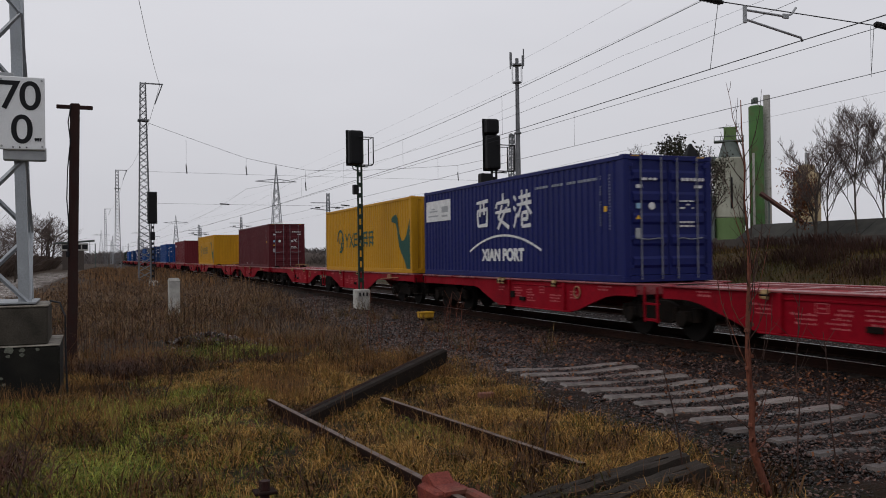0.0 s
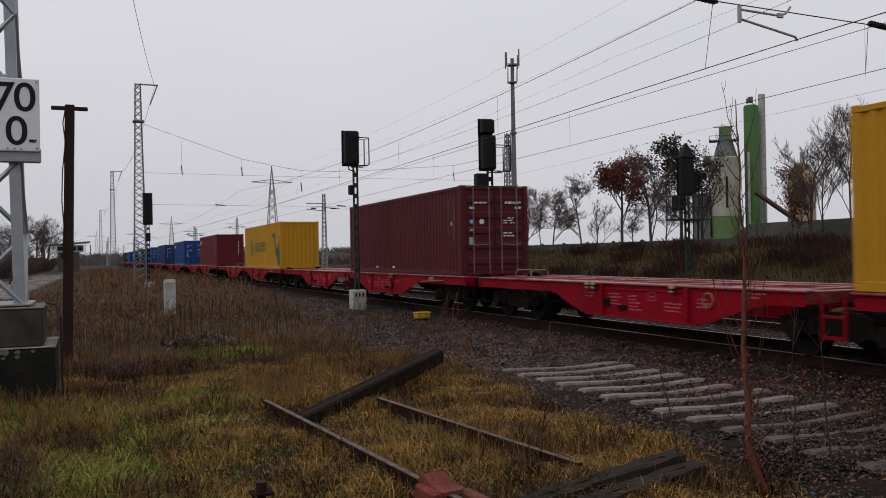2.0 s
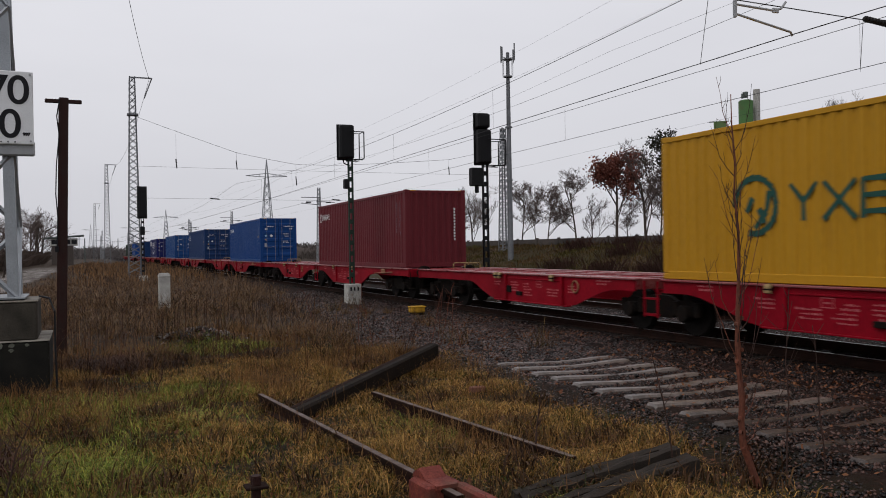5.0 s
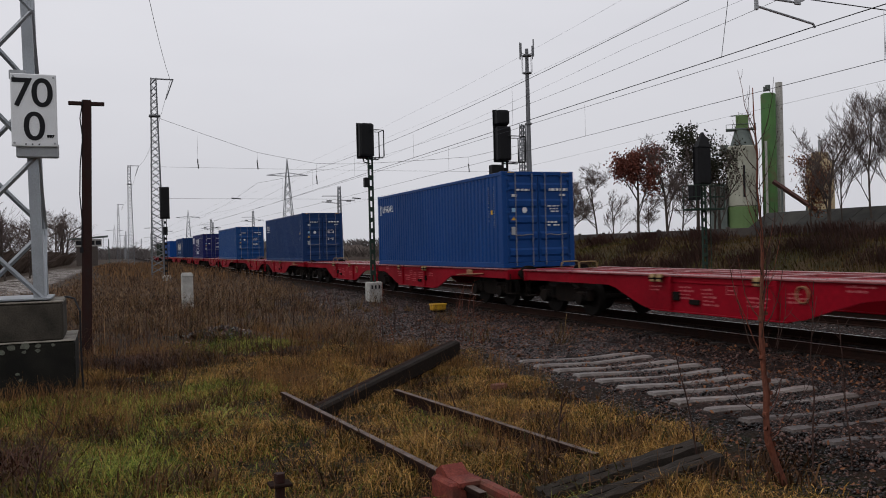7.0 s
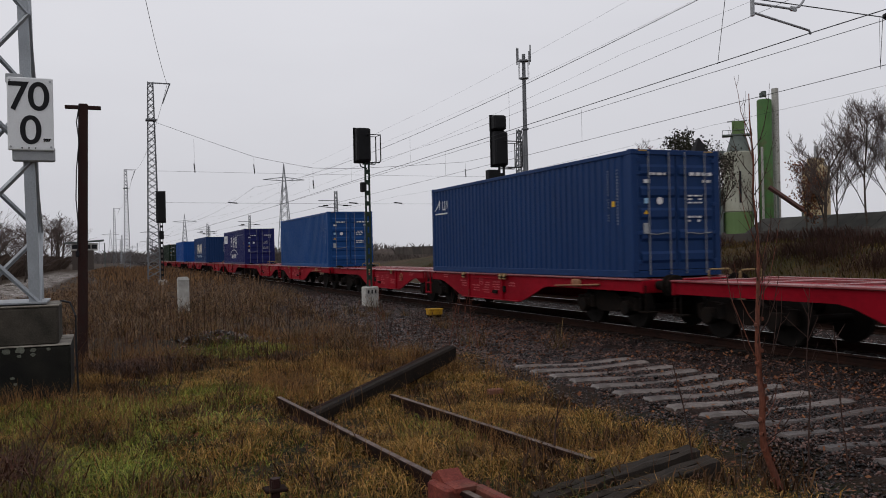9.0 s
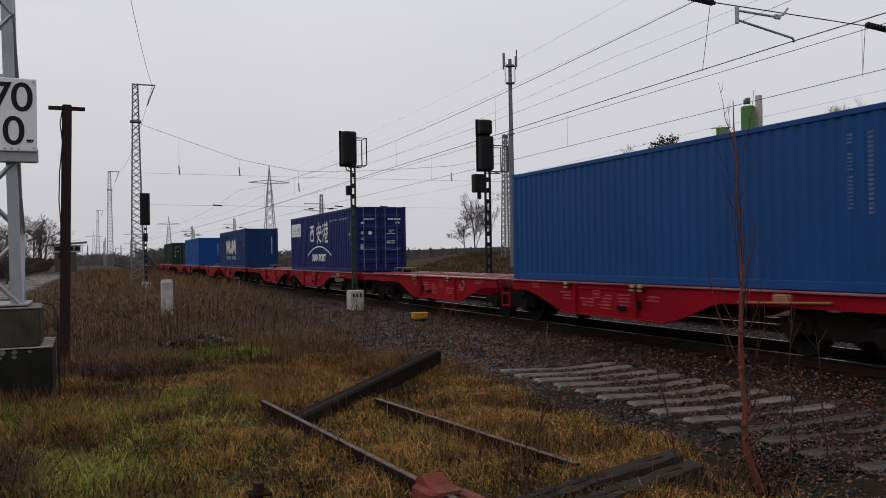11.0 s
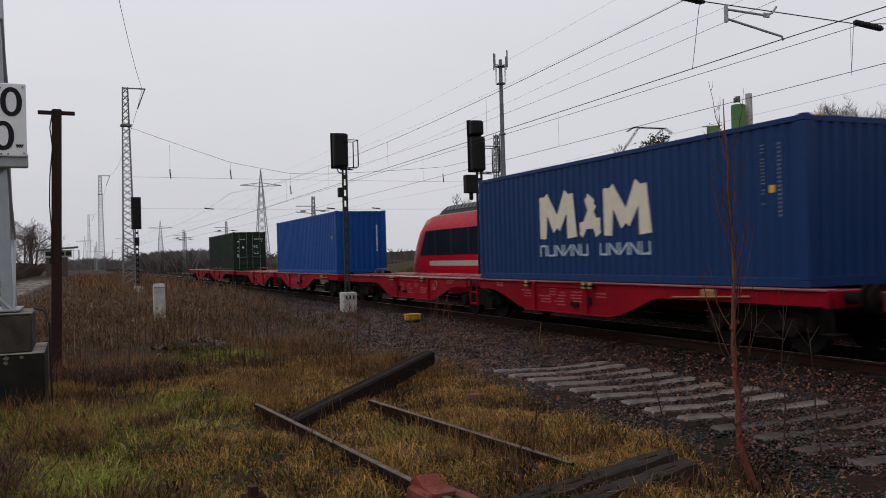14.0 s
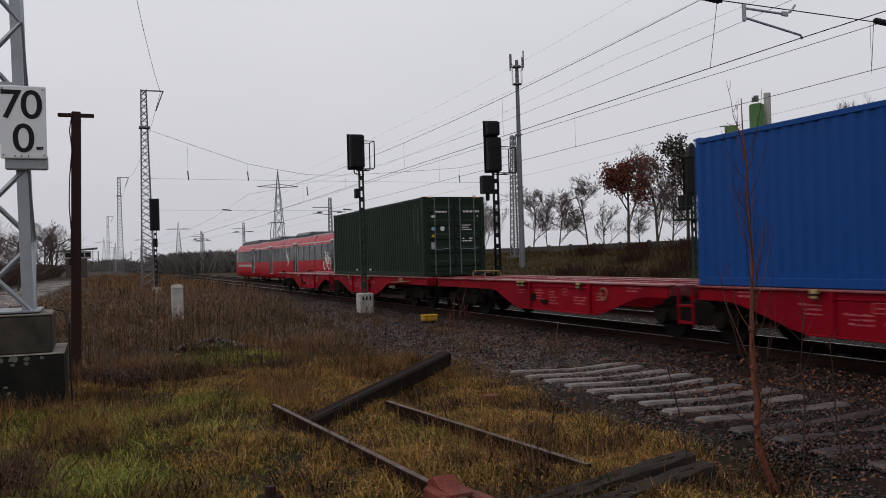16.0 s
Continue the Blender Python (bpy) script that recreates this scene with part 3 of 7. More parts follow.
for k in range(11):
    WAGONS.append(copy_thing(WAGONS[0], pose(FREIGHT_X, 0, 0)))

# ---------- containers: 12.19 m long, 2.44 m wide, 2.88 m high ----------
CL, CW, CH = 12.192, 2.438, 2.88


def corrugated(y0, y1, x_out, x_in, z0, z1, pitch=0.277):
    """A pressed sheet running along y, its ribs between x_out and x_in."""
    n = max(1, round((y1 - y0) / pitch))
    p = (y1 - y0) / n
    line = []
    for k in range(n):
        a = y0 + k * p
        line += [(x_out, a), (x_out, a + p * 0.36), (x_in, a + p * 0.5), (x_in, a + p * 0.87)]
    line.append((x_out, y1))
    s = Shape()
    v = [(x, y, z) for z in (z0, z1) for x, y in line]
    m = len(line)
    return s.add(v, [(i, i + 1, m + i + 1, m + i) for i in range(m - 1)])


def turned(s):
    """The same piece with x and y swapped."""
    s.v = [(y, x, z) for x, y, z in s.v]
    return s


def bars(rng, box, x, rows, fill=0.75, axis="x", tall=0.6):
    """Rows of short bars that stand for small unreadable writing, on a plane of constant x or y."""
    a0, a1, z0, z1 = box
    s = Shape()
    h = (z1 - z0) / rows
    for r in range(rows):
        a = a0
        while a < a1 - 0.02:
            w = min(0.05 + rng.random() * 0.12, a1 - a)
            if rng.random() < fill:
                z = z0 + r * h
                lo, hi = (x - 0.002, a, z), (x + 0.002, a + w * 0.85, z + h * tall)
                if axis == "y":
                    lo, hi = (a, x - 0.002, z), (a + w * 0.85, x + 0.002, z + h * tall)
                s.box(lo, hi)
            a += w + 0.02
    return s


def container(name_label, colour, door, art="", extras=(), seed=1):
    rng = random.Random(seed)
    c = thing("shipping_container", name_label, "shipping container", pose(FREIGHT_X, 0, 1.16), "containers on the goods train")
    hw = CW / 2
    for sx in (-1, 1):
        wall = part("side_wall", corrugated(0.17, CL - 0.17, sx * (hw - 0.012), sx * (hw - 0.044), 0.15, CH - 0.11), colour, c)
        part("bottom_rail", Shape().box((sx * (hw - 0.12), 0.16, 0.0), (sx * (hw - 0.002), CL - 0.16, 0.16), 0.01), colour, c)
        part("top_rail", Shape().box((sx * (hw - 0.08), 0.16, CH - 0.12), (sx * (hw - 0.001), CL - 0.16, CH - 0.02), 0.01), colour, c)
        for y in (0.0, CL - 0.17):
            part("corner_post", Shape().box((sx * (hw - 0.17), y, 0.118), (sx * hw, y + 0.17, CH - 0.118), 0.012), colour, c)
            for z in (0.0, CH - 0.118):
                part("corner_casting", Shape().box((sx * (hw - 0.162), y - 0.001, z), (sx * (hw + 0.002), y + 0.172, z + 0.118), 0.01), colour, c)
    part("roof", Shape().box((-hw + 0.05, 0.1, CH - 0.06), (hw - 0.05, CL - 0.1, CH - 0.025), 0.005), colour, c)
    part("floor", Shape().box((-hw + 0.1, 0.1, 0.03), (hw - 0.1, CL - 0.1, 0.15)), BOGIE, c)

    def plain_end(y_out, y_in):
        part("end_wall", turned(corrugated(-hw + 0.17, hw - 0.17, y_out, y_in, 0.16, CH - 0.12, 0.25)), colour, c)
        for z0, z1 in ((0.0, 0.17), (CH - 0.13, CH - 0.02)):
            part("end_rail", Shape().box((-hw + 0.16, min(y_out, y_in), z0), (hw - 0.16, max(y_out, y_in) + 0.01, z1), 0.01), colour, c)

    plain_end(CL - 0.02, CL - 0.06)
    if not door:
        plain_end(0.02, 0.06)
        if art != "camel":
            part("end_marking", bars(rng, (-hw + 0.0 + 1.95, -hw + 2.02, 1.0, 2.25), 0.016, 11, 1.0, "y", 0.7), WHITE_MARK, c)
    else:
        for sx in (-1, 1):
            leaf = part("door", Shape().box((sx * 0.01, 0.03, 0.16), (sx * (hw - 0.17), 0.07, CH - 0.12), 0.008), colour, c)
            # pressed panels
            for k in range(5):
                z = 0.28 + k * 0.49
                part("panel", Shape().prism([(0.05, z), (-0.004, z + 0.10), (-0.004, z + 0.24), (0.05, z + 0.34)], "x", min(sx * 0.07, sx * (hw - 0.24)), max(sx * 0.07, sx * (hw - 0.24))), colour, leaf)
            for x in (0.22, 0.78):
                rod = part("lock_rod", Shape().tube([(sx * x, -0.024, 0.06), (sx * x, -0.024, CH - 0.05)], 0.0135, 8), ROD_STEEL, leaf, "galvanised lock rod")
                for z in (0.12, 0.85, 1.95, CH - 0.14):
                    part("rod_guide", Shape().box((sx * x - 0.04, -0.03, z - 0.03), (sx * x + 0.04, 0.02, z + 0.03), 0.006), colour, rod)
                part("lock_handle", Shape().tube([(sx * x, -0.045, 0.98), (sx * x + 0.13 * sx, -0.05, 0.99), (sx * x + 0.36 * sx * (1 if x < 0.5 else -0.5), -0.03, 0.96)], 0.014, 6), ROD_STEEL, rod)
            for z in (0.3, 0.95, 1.6, 2.3, 2.6):
                part("hinge", Shape().box((sx * (hw - 0.24), -0.006, z), (sx * (hw - 0.12), 0.03, z + 0.09), 0.008), colour, leaf)
        part("door_sill", Shape().box((-hw + 0.16, 0.0, 0.0), (hw - 0.16, 0.12, 0.15), 0.01), colour, c)
        part("door_header", Shape().box((-hw + 0.16, 0.0, CH - 0.12), (hw - 0.16, 0.12, CH - 0.005), 0.01), colour, c)
        part("door_marking", bars(rng, (0.30, 0.70, 1.66, 1.90), -0.008, 3, 0.8, "y", 0.45), WHITE_MARK, c, "rows of small white stencils")
        part("door_marking", bars(rng, (0.30, 0.70, 1.24, 1.42), -0.008, 2, 0.85, "y", 0.5), WHITE_MARK, c, "rows of small white stencils")
        part("door_emblem", Shape().disc((-0.48, -0.008, 1.72), "y", 0.085, 0.002, 16), WHITE_MARK, c, "round white emblem")
        tagged(part("door_number", bars(rng, (0.36, 1.0, 2.30, 2.39), -0.008, 1, 0.9, "y", 0.8), WHITE_MARK, c), kind="stuff")
        tagged(part("door_number", bars(rng, (0.72, 0.95, 2.14, 2.22), -0.008, 1, 0.95, "y", 0.8), WHITE_MARK, c), kind="stuff")
        part("door_sign", bars(rng, (-0.74, -0.30, 2.30, 2.38), -0.008, 1, 1.0, "y", 0.7), WHITE_MARK, c)
        part("door_label", Shape().box((-0.90, -0.009, 2.12), (-0.74, -0.006, 2.20)), WHITE_MARK, c, "white paper label")
        part("door_label", Shape().box((-0.90, -0.009, 1.66), (-0.78, -0.006, 1.78)), PALE_LABEL, c, "small pale blue label")
        part("door_label", Shape().add([(-0.92, -0.008, 1.42), (-0.78, -0.008, 1.42), (-0.85, -0.008, 1.52)], [(0, 1, 2)]), YELLOW_MARK, c, "small yellow warning triangle")
        part("door_plate", Shape().box((-0.93, -0.014, 0.98), (-0.80, -0.004, 1.22), 0.003), GREY_BACK, c)
    # hazard stripes by the top corner castings, and upright marks near the front end of both sides
    dashes = Shape()
    for x0 in (-hw + 0.2, hw - 0.42):
        for k in range(5):
            dashes.prism([(x0 + k * 0.046, CH - 0.045), (x0 + k * 0.046 + 0.024, CH - 0.045), (x0 + k * 0.046 + 0.036, CH - 0.015), (x0 + k * 0.046 + 0.012, CH - 0.015)], "y", -0.003, 0.0)
    tagged(part("height_stripe", dashes, YELLOW_MARK, c, "yellow slanting corner dashes"), kind="stuff")
    for sx in (-1, 1):
        x = sx * (hw - 0.009)
        if art != "camel":
            part("side_number", bars(rng, (0.57, 0.61, 1.2, 2.5), x, 18, 1.0, "x", 0.55).add(*(lambda q: (q.v, q.f))(bars(rng, (0.95, 0.985, 1.3, 2.5), x, 20, 0.85, "x", 0.5))), FADED_WHITE, c)
        if "tag" in extras:
            part("side_label", Shape().box((x - 0.002, 0.70, 1.62), (x + 0.002, 0.82, 1.75)), YELLOW_MARK, c, "small yellow label")
        if "pockets" in extras:
            part("lower_marks", Shape().box((x - 0.002, 6.3, 0.2), (x + 0.002, 6.55, 0.27)).box((x - 0.002, 8.3, 0.2), (x + 0.002, 8.55, 0.27)), WHITE_MARK, c)
    if art:
        ART[art](c)
    return c


SIDE = -CW / 2 + 0.009


def flat(shape_points):
    """A thin painted patch on the near side from an outline in (y, z)."""
    s = Shape()
    return s.prism(shape_points, "x", SIDE - 0.003, SIDE + 0.001)


def strokes(lines, w):
    """Brush strokes as thin quads on the near side: lines of (y0, z0, y1, z1)."""
    s = Shape()
    for y0, z0, y1, z1 in lines:
        d = Vector((y1 - y0, z1 - z0))
        nrm = Vector((-d.y, d.x)).normalized() * w / 2
        s.prism([(y0 + nrm.x * 0.7, z0 + nrm.y * 0.7), (y0 - nrm.x * 0.7, z0 - nrm.y * 0.7), (y1 - nrm.x, z1 - nrm.y), (y1 + nrm.x, z1 + nrm.y)], "x", SIDE - 0.003, SIDE + 0.001)
    return s


def glyph(yc, zc, size, lines, w):
    return [(yc - a * size, zc + b * size, yc - c * size, zc + d * size) for a, b, c, d in lines], w


def lettering(text, size, width, bold):
    """Flat letters of the built-in font, centred, stretched to a width."""
    cu = bpy.data.curves.new("lettering", "FONT")
    cu.body, cu.size, cu.extrude, cu.align_x, cu.offset = text, size, 0.002, "CENTER", bold
    ob = bpy.data.objects.new("lettering", cu)
    scene.collection.objects.link(ob)
    me = bpy.data.meshes.new_from_object(ob.evaluated_get(bpy.context.evaluated_depsgraph_get()))
    bpy.data.objects.remove(ob)
    k = width / (max(v.co.x for v in me.vertices) - min(v.co.x for v in me.vertices))
    return Shape().add([(v.co.x * k, v.co.y, v.co.z) for v in me.vertices], [tuple(p.vertices) for p in me.polygons])


def art_port(c):
    """White brush-like emblem, arc and name, and a white placard, on blue."""
    sets = ([(-.45, .38, .45, .42), (-.4, .1, .42, .14), (-.4, .1, -.34, -.42), (.4, .14, .34, -.45), (-.12, .4, -.2, -.1), (.12, .4, .14, -.05), (-.34, -.42, .34, -.4)],
            [(0, .55, .02, .32), (-.42, .26, .42, .3), (-.42, .26, -.46, .1), (.42, .3, .36, .14), (-.05, .2, -.3, -.2), (-.3, -.2, .4, -.5), (.25, .12, -.35, -.52), (-.5, -.02, .52, .02)],
            [(-.5, .4, -.36, .28), (-.52, .1, -.38, 0), (-.5, -.5, -.3, -.1), (-.2, .34, .5, .38), (-.28, .14, .55, .18), (0, .55, .02, .12), (.3, .55, .28, .14), (-.05, .1, -.25, -.2),
             (.25, .12, .55, -.15), (0, -.1, .32, -.08), (.32, -.08, .3, -.28), (0, -.28, .32, -.28), (0, -.12, 0, -.48), (0, -.48, .5, -.46)])
    for yc, size, lines in zip((7.4, 6.02, 4.85), (0.88, 0.95, 0.98), sets):
        ls, w = glyph(yc, 1.9, size, lines, 0.115)
        part("emblem_character", strokes(ls, w), WHITE_MARK, c, "white brush-stroke character")
    arc = []
    pts = [(6.07 - 2.28 * k / 10, 0.76 + 0.45 * (1 - (k / 10) ** 2)) for k in range(-10, 11)]
    for (a, b), (d, e) in zip(pts, pts[1:]):
        arc.append((a, b, d, e))
    part("arc", strokes(arc, 0.07), WHITE_MARK, c, "thin white arc")
    name = part("port_name", lettering("XIAN PORT", 0.47, 2.72, 0.022), WHITE_MARK, c, "white capitals under the arc")
    name.matrix_basis = Matrix(((0, 0, -1, SIDE - 0.002), (-1, 0, 0, 6.1), (0, 1, 0, 0.49), (0, 0, 0, 1)))
    part("placard", flat([(12.0, 1.82), (9.85, 1.82), (9.85, 2.52), (12.0, 2.52)]), WHITE_MARK, c, "white placard")
    q = Shape()
    for a, b, z, h in ((11.8, 10.9, 1.98, .05), (10.6, 10.05, 2.1, .2), (11.7, 10.95, 2.14, .05), (10.6, 10.1, 1.95, .06), (11.5, 11.2, 2.22, .05)):
        q.prism([(a, z), (b, z), (b, z + h), (a, z + h)], "x", SIDE - 0.005, SIDE + 0.001)
    tagged(part("placard_print", q, GREY_BACK, c), kind="stuff")
    q = bars(random.Random(4), (1.1, 4.1, 2.38, 2.45), SIDE, 1, 0.85, "x", 0.9)
    tagged(part("slogan", q, FADED_WHITE, c), kind="stuff")


def art_camel(c):
    """A ring mark, a row of dark blocks and the outline of an animal's neck, in dark green on yellow."""
    ring = [(9.62 + 0.5 * math.cos(a), 1.36 + 0.5 * math.sin(a), 9.62 + 0.5 * math.cos(b), 1.36 + 0.5 * math.sin(b)) for a, b in
            ((k * math.pi / 10, (k + 1) * math.pi / 10) for k in range(16))]
    tagged(part("ring_mark", strokes(ring + [(9.37, 1.05, 9.52, 1.3), (9.62, 0.95, 9.34, 1.25), (9.34, 1.25, 9.27, 1.6), (9.82, 1.25, 9.67, 1.5)], 0.13), GREEN_MARK, c, "dark green ring mark"), kind="stuff")
    s, y = [], 8.8
    for k, w in enumerate((0.56, 0.62, 0.46, 0.58, 0.68, 0.68)):
        if k == 0:
            s += [(y, 1.68, y - .28, 1.38), (y - .56, 1.68, y - .28, 1.38), (y - .28, 1.38, y - .28, 1.06)]
        elif k in (1, 3):
            s += [(y, 1.68, y - w, 1.06), (y - w, 1.68, y, 1.06)]
        elif k == 2:
            s += [(y, 1.68, y, 1.06), (y, 1.66, y - w, 1.66), (y, 1.41, y - w, 1.41), (y, 1.16, y - w, 1.16)]
        else:
            s += [(y, 1.66, y - w, 1.68), (y, 1.45, y - w, 1.45), (y - .1, 1.68, y - .14, 1.06), (y - w + .12, 1.68, y - w + .1, 1.06), (y - .2, 1.25, y - w, 1.2)]
        y -= w + 0.13
    tagged(part("ring_caption", strokes(s, 0.1), GREEN_MARK, c, "row of dark green blocks"), kind="stuff")
    out = [(3.05, 2.12), (2.75, 2.22), (2.3, 2.26), (2.05, 2.12), (1.98, 1.85), (1.72, 1.42), (1.42, 1.22), (1.1, 1.24), (0.72, 1.42), (0.42, 1.75), (0.2, 2.05), (0.19, 0.16), (0.72, 0.16),
           (0.95, 0.4), (1.28, 0.62), (1.6, 0.8), (1.82, 1.0), (2.0, 1.3), (2.12, 1.62), (2.32, 1.9), (2.6, 1.95), (3.0, 1.98)]
    out = [(0.19 + (a - 0.19) * 0.72, b) for a, b in out]
    part("animal_outline", flat(out), GREEN_MARK, c, "dark green silhouette of an animal neck")


def art_blocks(c):
    """Large cream blocks over a row of small pale ones."""
    s = []
    for y in (8.5, 5.65):
        s += [(y, 1.04, y - .06, 2.1), (y - .1, 2.1, y - .68, 1.3), (y - .68, 1.3, y - 1.22, 2.1), (y - 1.28, 2.1, y - 1.36, 1.04)]
    part("cream_blocks", strokes(s, 0.42), CREAM, c, "large cream blocks")
    part("cream_curl", strokes([(6.75, 1.08, 6.2, 1.8), (6.2, 1.8, 6.5, 1.95), (6.5, 1.95, 6.02, 1.08), (6.8, 1.3, 5.95, 1.35)], 0.24), CREAM, c)
    s, y, rng = [], 8.65, random.Random(8)
    for k in range(12):
        w = 0.24 + 0.09 * rng.random()
        if k != 6:
            s += [(y, 0.88, y, 0.60), (y - w, 0.88, y - w, 0.60), (y, 0.62 if k % 2 else 0.86, y - w, 0.62 if k % 3 else 0.86)]
        y -= w + 0.1
    part("pale_block_row", strokes(s, 0.055), PALE_BLUE, c, "row of small pale blocks")


def art_corner_white(c):
    s = [(11.9, 2.05, 11.7, 2.45), (11.7, 2.05, 11.9, 2.45)]
    for k in range(7):
        y = 11.5 - k * 0.2
        s += [(y, 2.15, y, 2.42), (y, 2.28 if k % 2 else 2.17, y - 0.13, 2.3 if k % 3 else 2.17)]
    part("corner_mark", strokes(s, 0.06), WHITE_MARK, c, "small white mark near the upper corner")


def art_corner_swirl(c):
    s = [(11.9, 2.1, 11.65, 2.25), (11.65, 2.25, 11.45, 2.42), (11.5, 2.12, 11.45, 2.45), (11.2, 2.12, 11.2, 2.4), (11.0, 2.12, 11.0, 2.4), (11.2, 2.12, 10.95, 2.12), (10.8, 2.12, 10.8, 2.4),
         (11.9, 1.98, 10.8, 1.98)]
    part("corner_mark", strokes(s, 0.055), WHITE_MARK, c, "small white mark near the upper corner")


CREAM = material("cream_paint", (0.60, 0.54, 0.44), 0.6, vary=0.1, bump=0)
PALE_BLUE = material("pale_blue_paint", (0.35, 0.44, 0.52), 0.6, vary=0.15, bump=0)
ART = {"port": art_port, "camel": art_camel, "blocks": art_blocks, "corner": art_corner_white, "swirl": art_corner_swirl}
NAVY = paint("navy_container_paint", (0.007, 0.011, 0.085), 0.5, (0.006, 0.009, 0.06))
YELLOW = paint("yellow_container_paint", (0.42, 0.21, 0.010), 0.55, (0.32, 0.14, 0.010))
MAROON = paint("maroon_container_paint", (0.075, 0.010, 0.014), 0.6, (0.05, 0.008, 0.010))
BRIGHT_MAROON = paint("brick_red_container_paint", (0.11, 0.013, 0.018), 0.55, (0.075, 0.010, 0.012))
BLUE = paint("mid_blue_container_paint", (0.003, 0.040, 0.165), 0.5, (0.004, 0.030, 0.12))
BLUE_GREY = paint("dull_blue_container_paint", (0.006, 0.048, 0.17), 0.5, (0.006, 0.035, 0.12))
DEEP_BLUE = paint("deep_blue_container_paint", (0.006, 0.028, 0.10), 0.55, (0.006, 0.02, 0.07))
AZURE = paint("azure_container_paint", (0.004, 0.050, 0.215), 0.5, (0.005, 0.038, 0.15))
DARK_GREEN = paint("dark_green_container_paint", (0.009, 0.019, 0.011), 0.6, (0.007, 0.014, 0.009))

LOADS = [
    ("navy blue corrugated container with white emblem and closed doors", NAVY, True, "port", ("tag",)),
    ("yellow corrugated container with dark green animal silhouette", YELLOW, False, "camel", ()),
    ("dark maroon corrugated container with closed doors", MAROON, True, "", ("tag", "pockets")),
    ("yellow corrugated container with green silhouette, plain end", YELLOW, False, "camel", ()),
    ("brick red corrugated container with a small white mark", BRIGHT_MAROON, False, "corner", ()),
    ("bright blue corrugated container with closed doors", BLUE, True, "corner", ("tag",)),
    ("dull blue corrugated container with closed doors", DEEP_BLUE, True, "swirl", ("tag",)),
    ("greenish blue corrugated container with closed doors", BLUE_GREY, True, "", ()),
    ("navy blue container with white emblem on a red wagon", NAVY, True, "port", ("tag",)),
    ("deep blue container with large cream blocks on its side", DEEP_BLUE, False, "blocks", ("tag",)),
    ("azure blue corrugated container with a plain front end", AZURE, False, "", ("tag",)),
    ("dark green corrugated container with white door stencils", DARK_GREEN, True, "", ("pockets",)),
]
CONTAINERS = [container(*load, seed=20 + i) for i, load in enumerate(LOADS)]

# ---------- the red local train ----------
TRAIN_LEN, FRONT = 56.8, 1.3
RING = [(0.86, 0.35), (0.97, 0.5), (1.0, 0.9), (1.0, 1.44), (1.0, 1.70), (1.0, 1.88), (0.985, 3.02), (0.93, 3.40), (0.83, 3.66), (0.55, 3.81), (0.0, 3.87)]
NOSE = [(0.0, 0.84, 1.22, 0.50), (0.08, 1.0, 1.56, 0.42), (0.3, 1.14, 1.90, 0.38), (0.65, 1.26, 2.22, 0.35), (1.1, 1.34, 2.84, 0.35), (1.6, 1.39, 3.36, 0.35), (2.2, 1.425, 3.72, 0.35),
        (3.0, 1.45, 3.86, 0.35), (3.8, 1.455, 3.87, 0.35)]



def hull_ring(w, top, low):
    pts = []
    for x, z in RING:
        pts.append((x * w, low + (z - 0.35) * (top - low) / 3.52))
    return pts + [(-x, z) for x, z in pts[-2::-1]]


def hull_strip(stations, i0, i1):
    """Part of the hull between ring points i0 and i1, on both sides, along stations of (y, half width, top, bottom)."""
    s = Shape()
    for rows in ((i0, i1), (20 - i1, 20 - i0)):
        m = rows[1] - rows[0] + 1
        verts = []
        for y, w, top, low in stations:
            r = hull_ring(w, top, low)
            verts += [(r[k][0], y, r[k][1]) for k in range(rows[0], rows[1] + 1)]
        s.add(verts, [(a * m + k, a * m + k + 1, (a + 1) * m + k + 1, (a + 1) * m + k) for a in range(len(stations) - 1) for k in range(m - 1)])
    return s


def nose_patch(y0, out, d0, d1, half0, half1, lift):
    """A plate lying on the sloping front between two distances from the tip, as wide as twice the halves."""
    s, rows = Shape(), 5
    for level in (lift, lift - 0.025):
        o = len(s.v)
        for a in range(rows):
            f = a / (rows - 1)
            d, half = d0 + (d1 - d0) * f, half0 + (half1 - half0) * f
            lo = max(n for n in NOSE if n[0] <= d)
            hi = min(n for n in NOSE if n[0] > d)
            g = (d - lo[0]) / (hi[0] - lo[0])
            ring = hull_ring(*(lo[j] + (hi[j] - lo[j]) * g for j in (1, 2, 3)))[8:13]
            for b in range(7):
                x = half * (1 - b / 3.0)
                k = max(i for i in range(4) if ring[i][0] >= x or i == 0)
                p, q = ring[k], ring[k + 1]
                z = p[1] + (q[1] - p[1]) * (p[0] - x) / (p[0] - q[0])
                s.v.append((x, y0 - (d - level * 0.7) * out, z + level * 0.7))
        s.f += [(o + a * 7 + b, o + a * 7 + b + 1, o + a * 7 + b + 8, o + a * 7 + b + 7) for a in range(rows - 1) for b in range(6)]
    return s


EMU_STRIPE = material("dull_train_stripe", (0.38, 0.36, 0.32), 0.45, vary=0.2, bump=0)
EMU_MASK = material("train_front_grey", (0.10, 0.103, 0.107), 0.5, vary=0.1, bump=0)


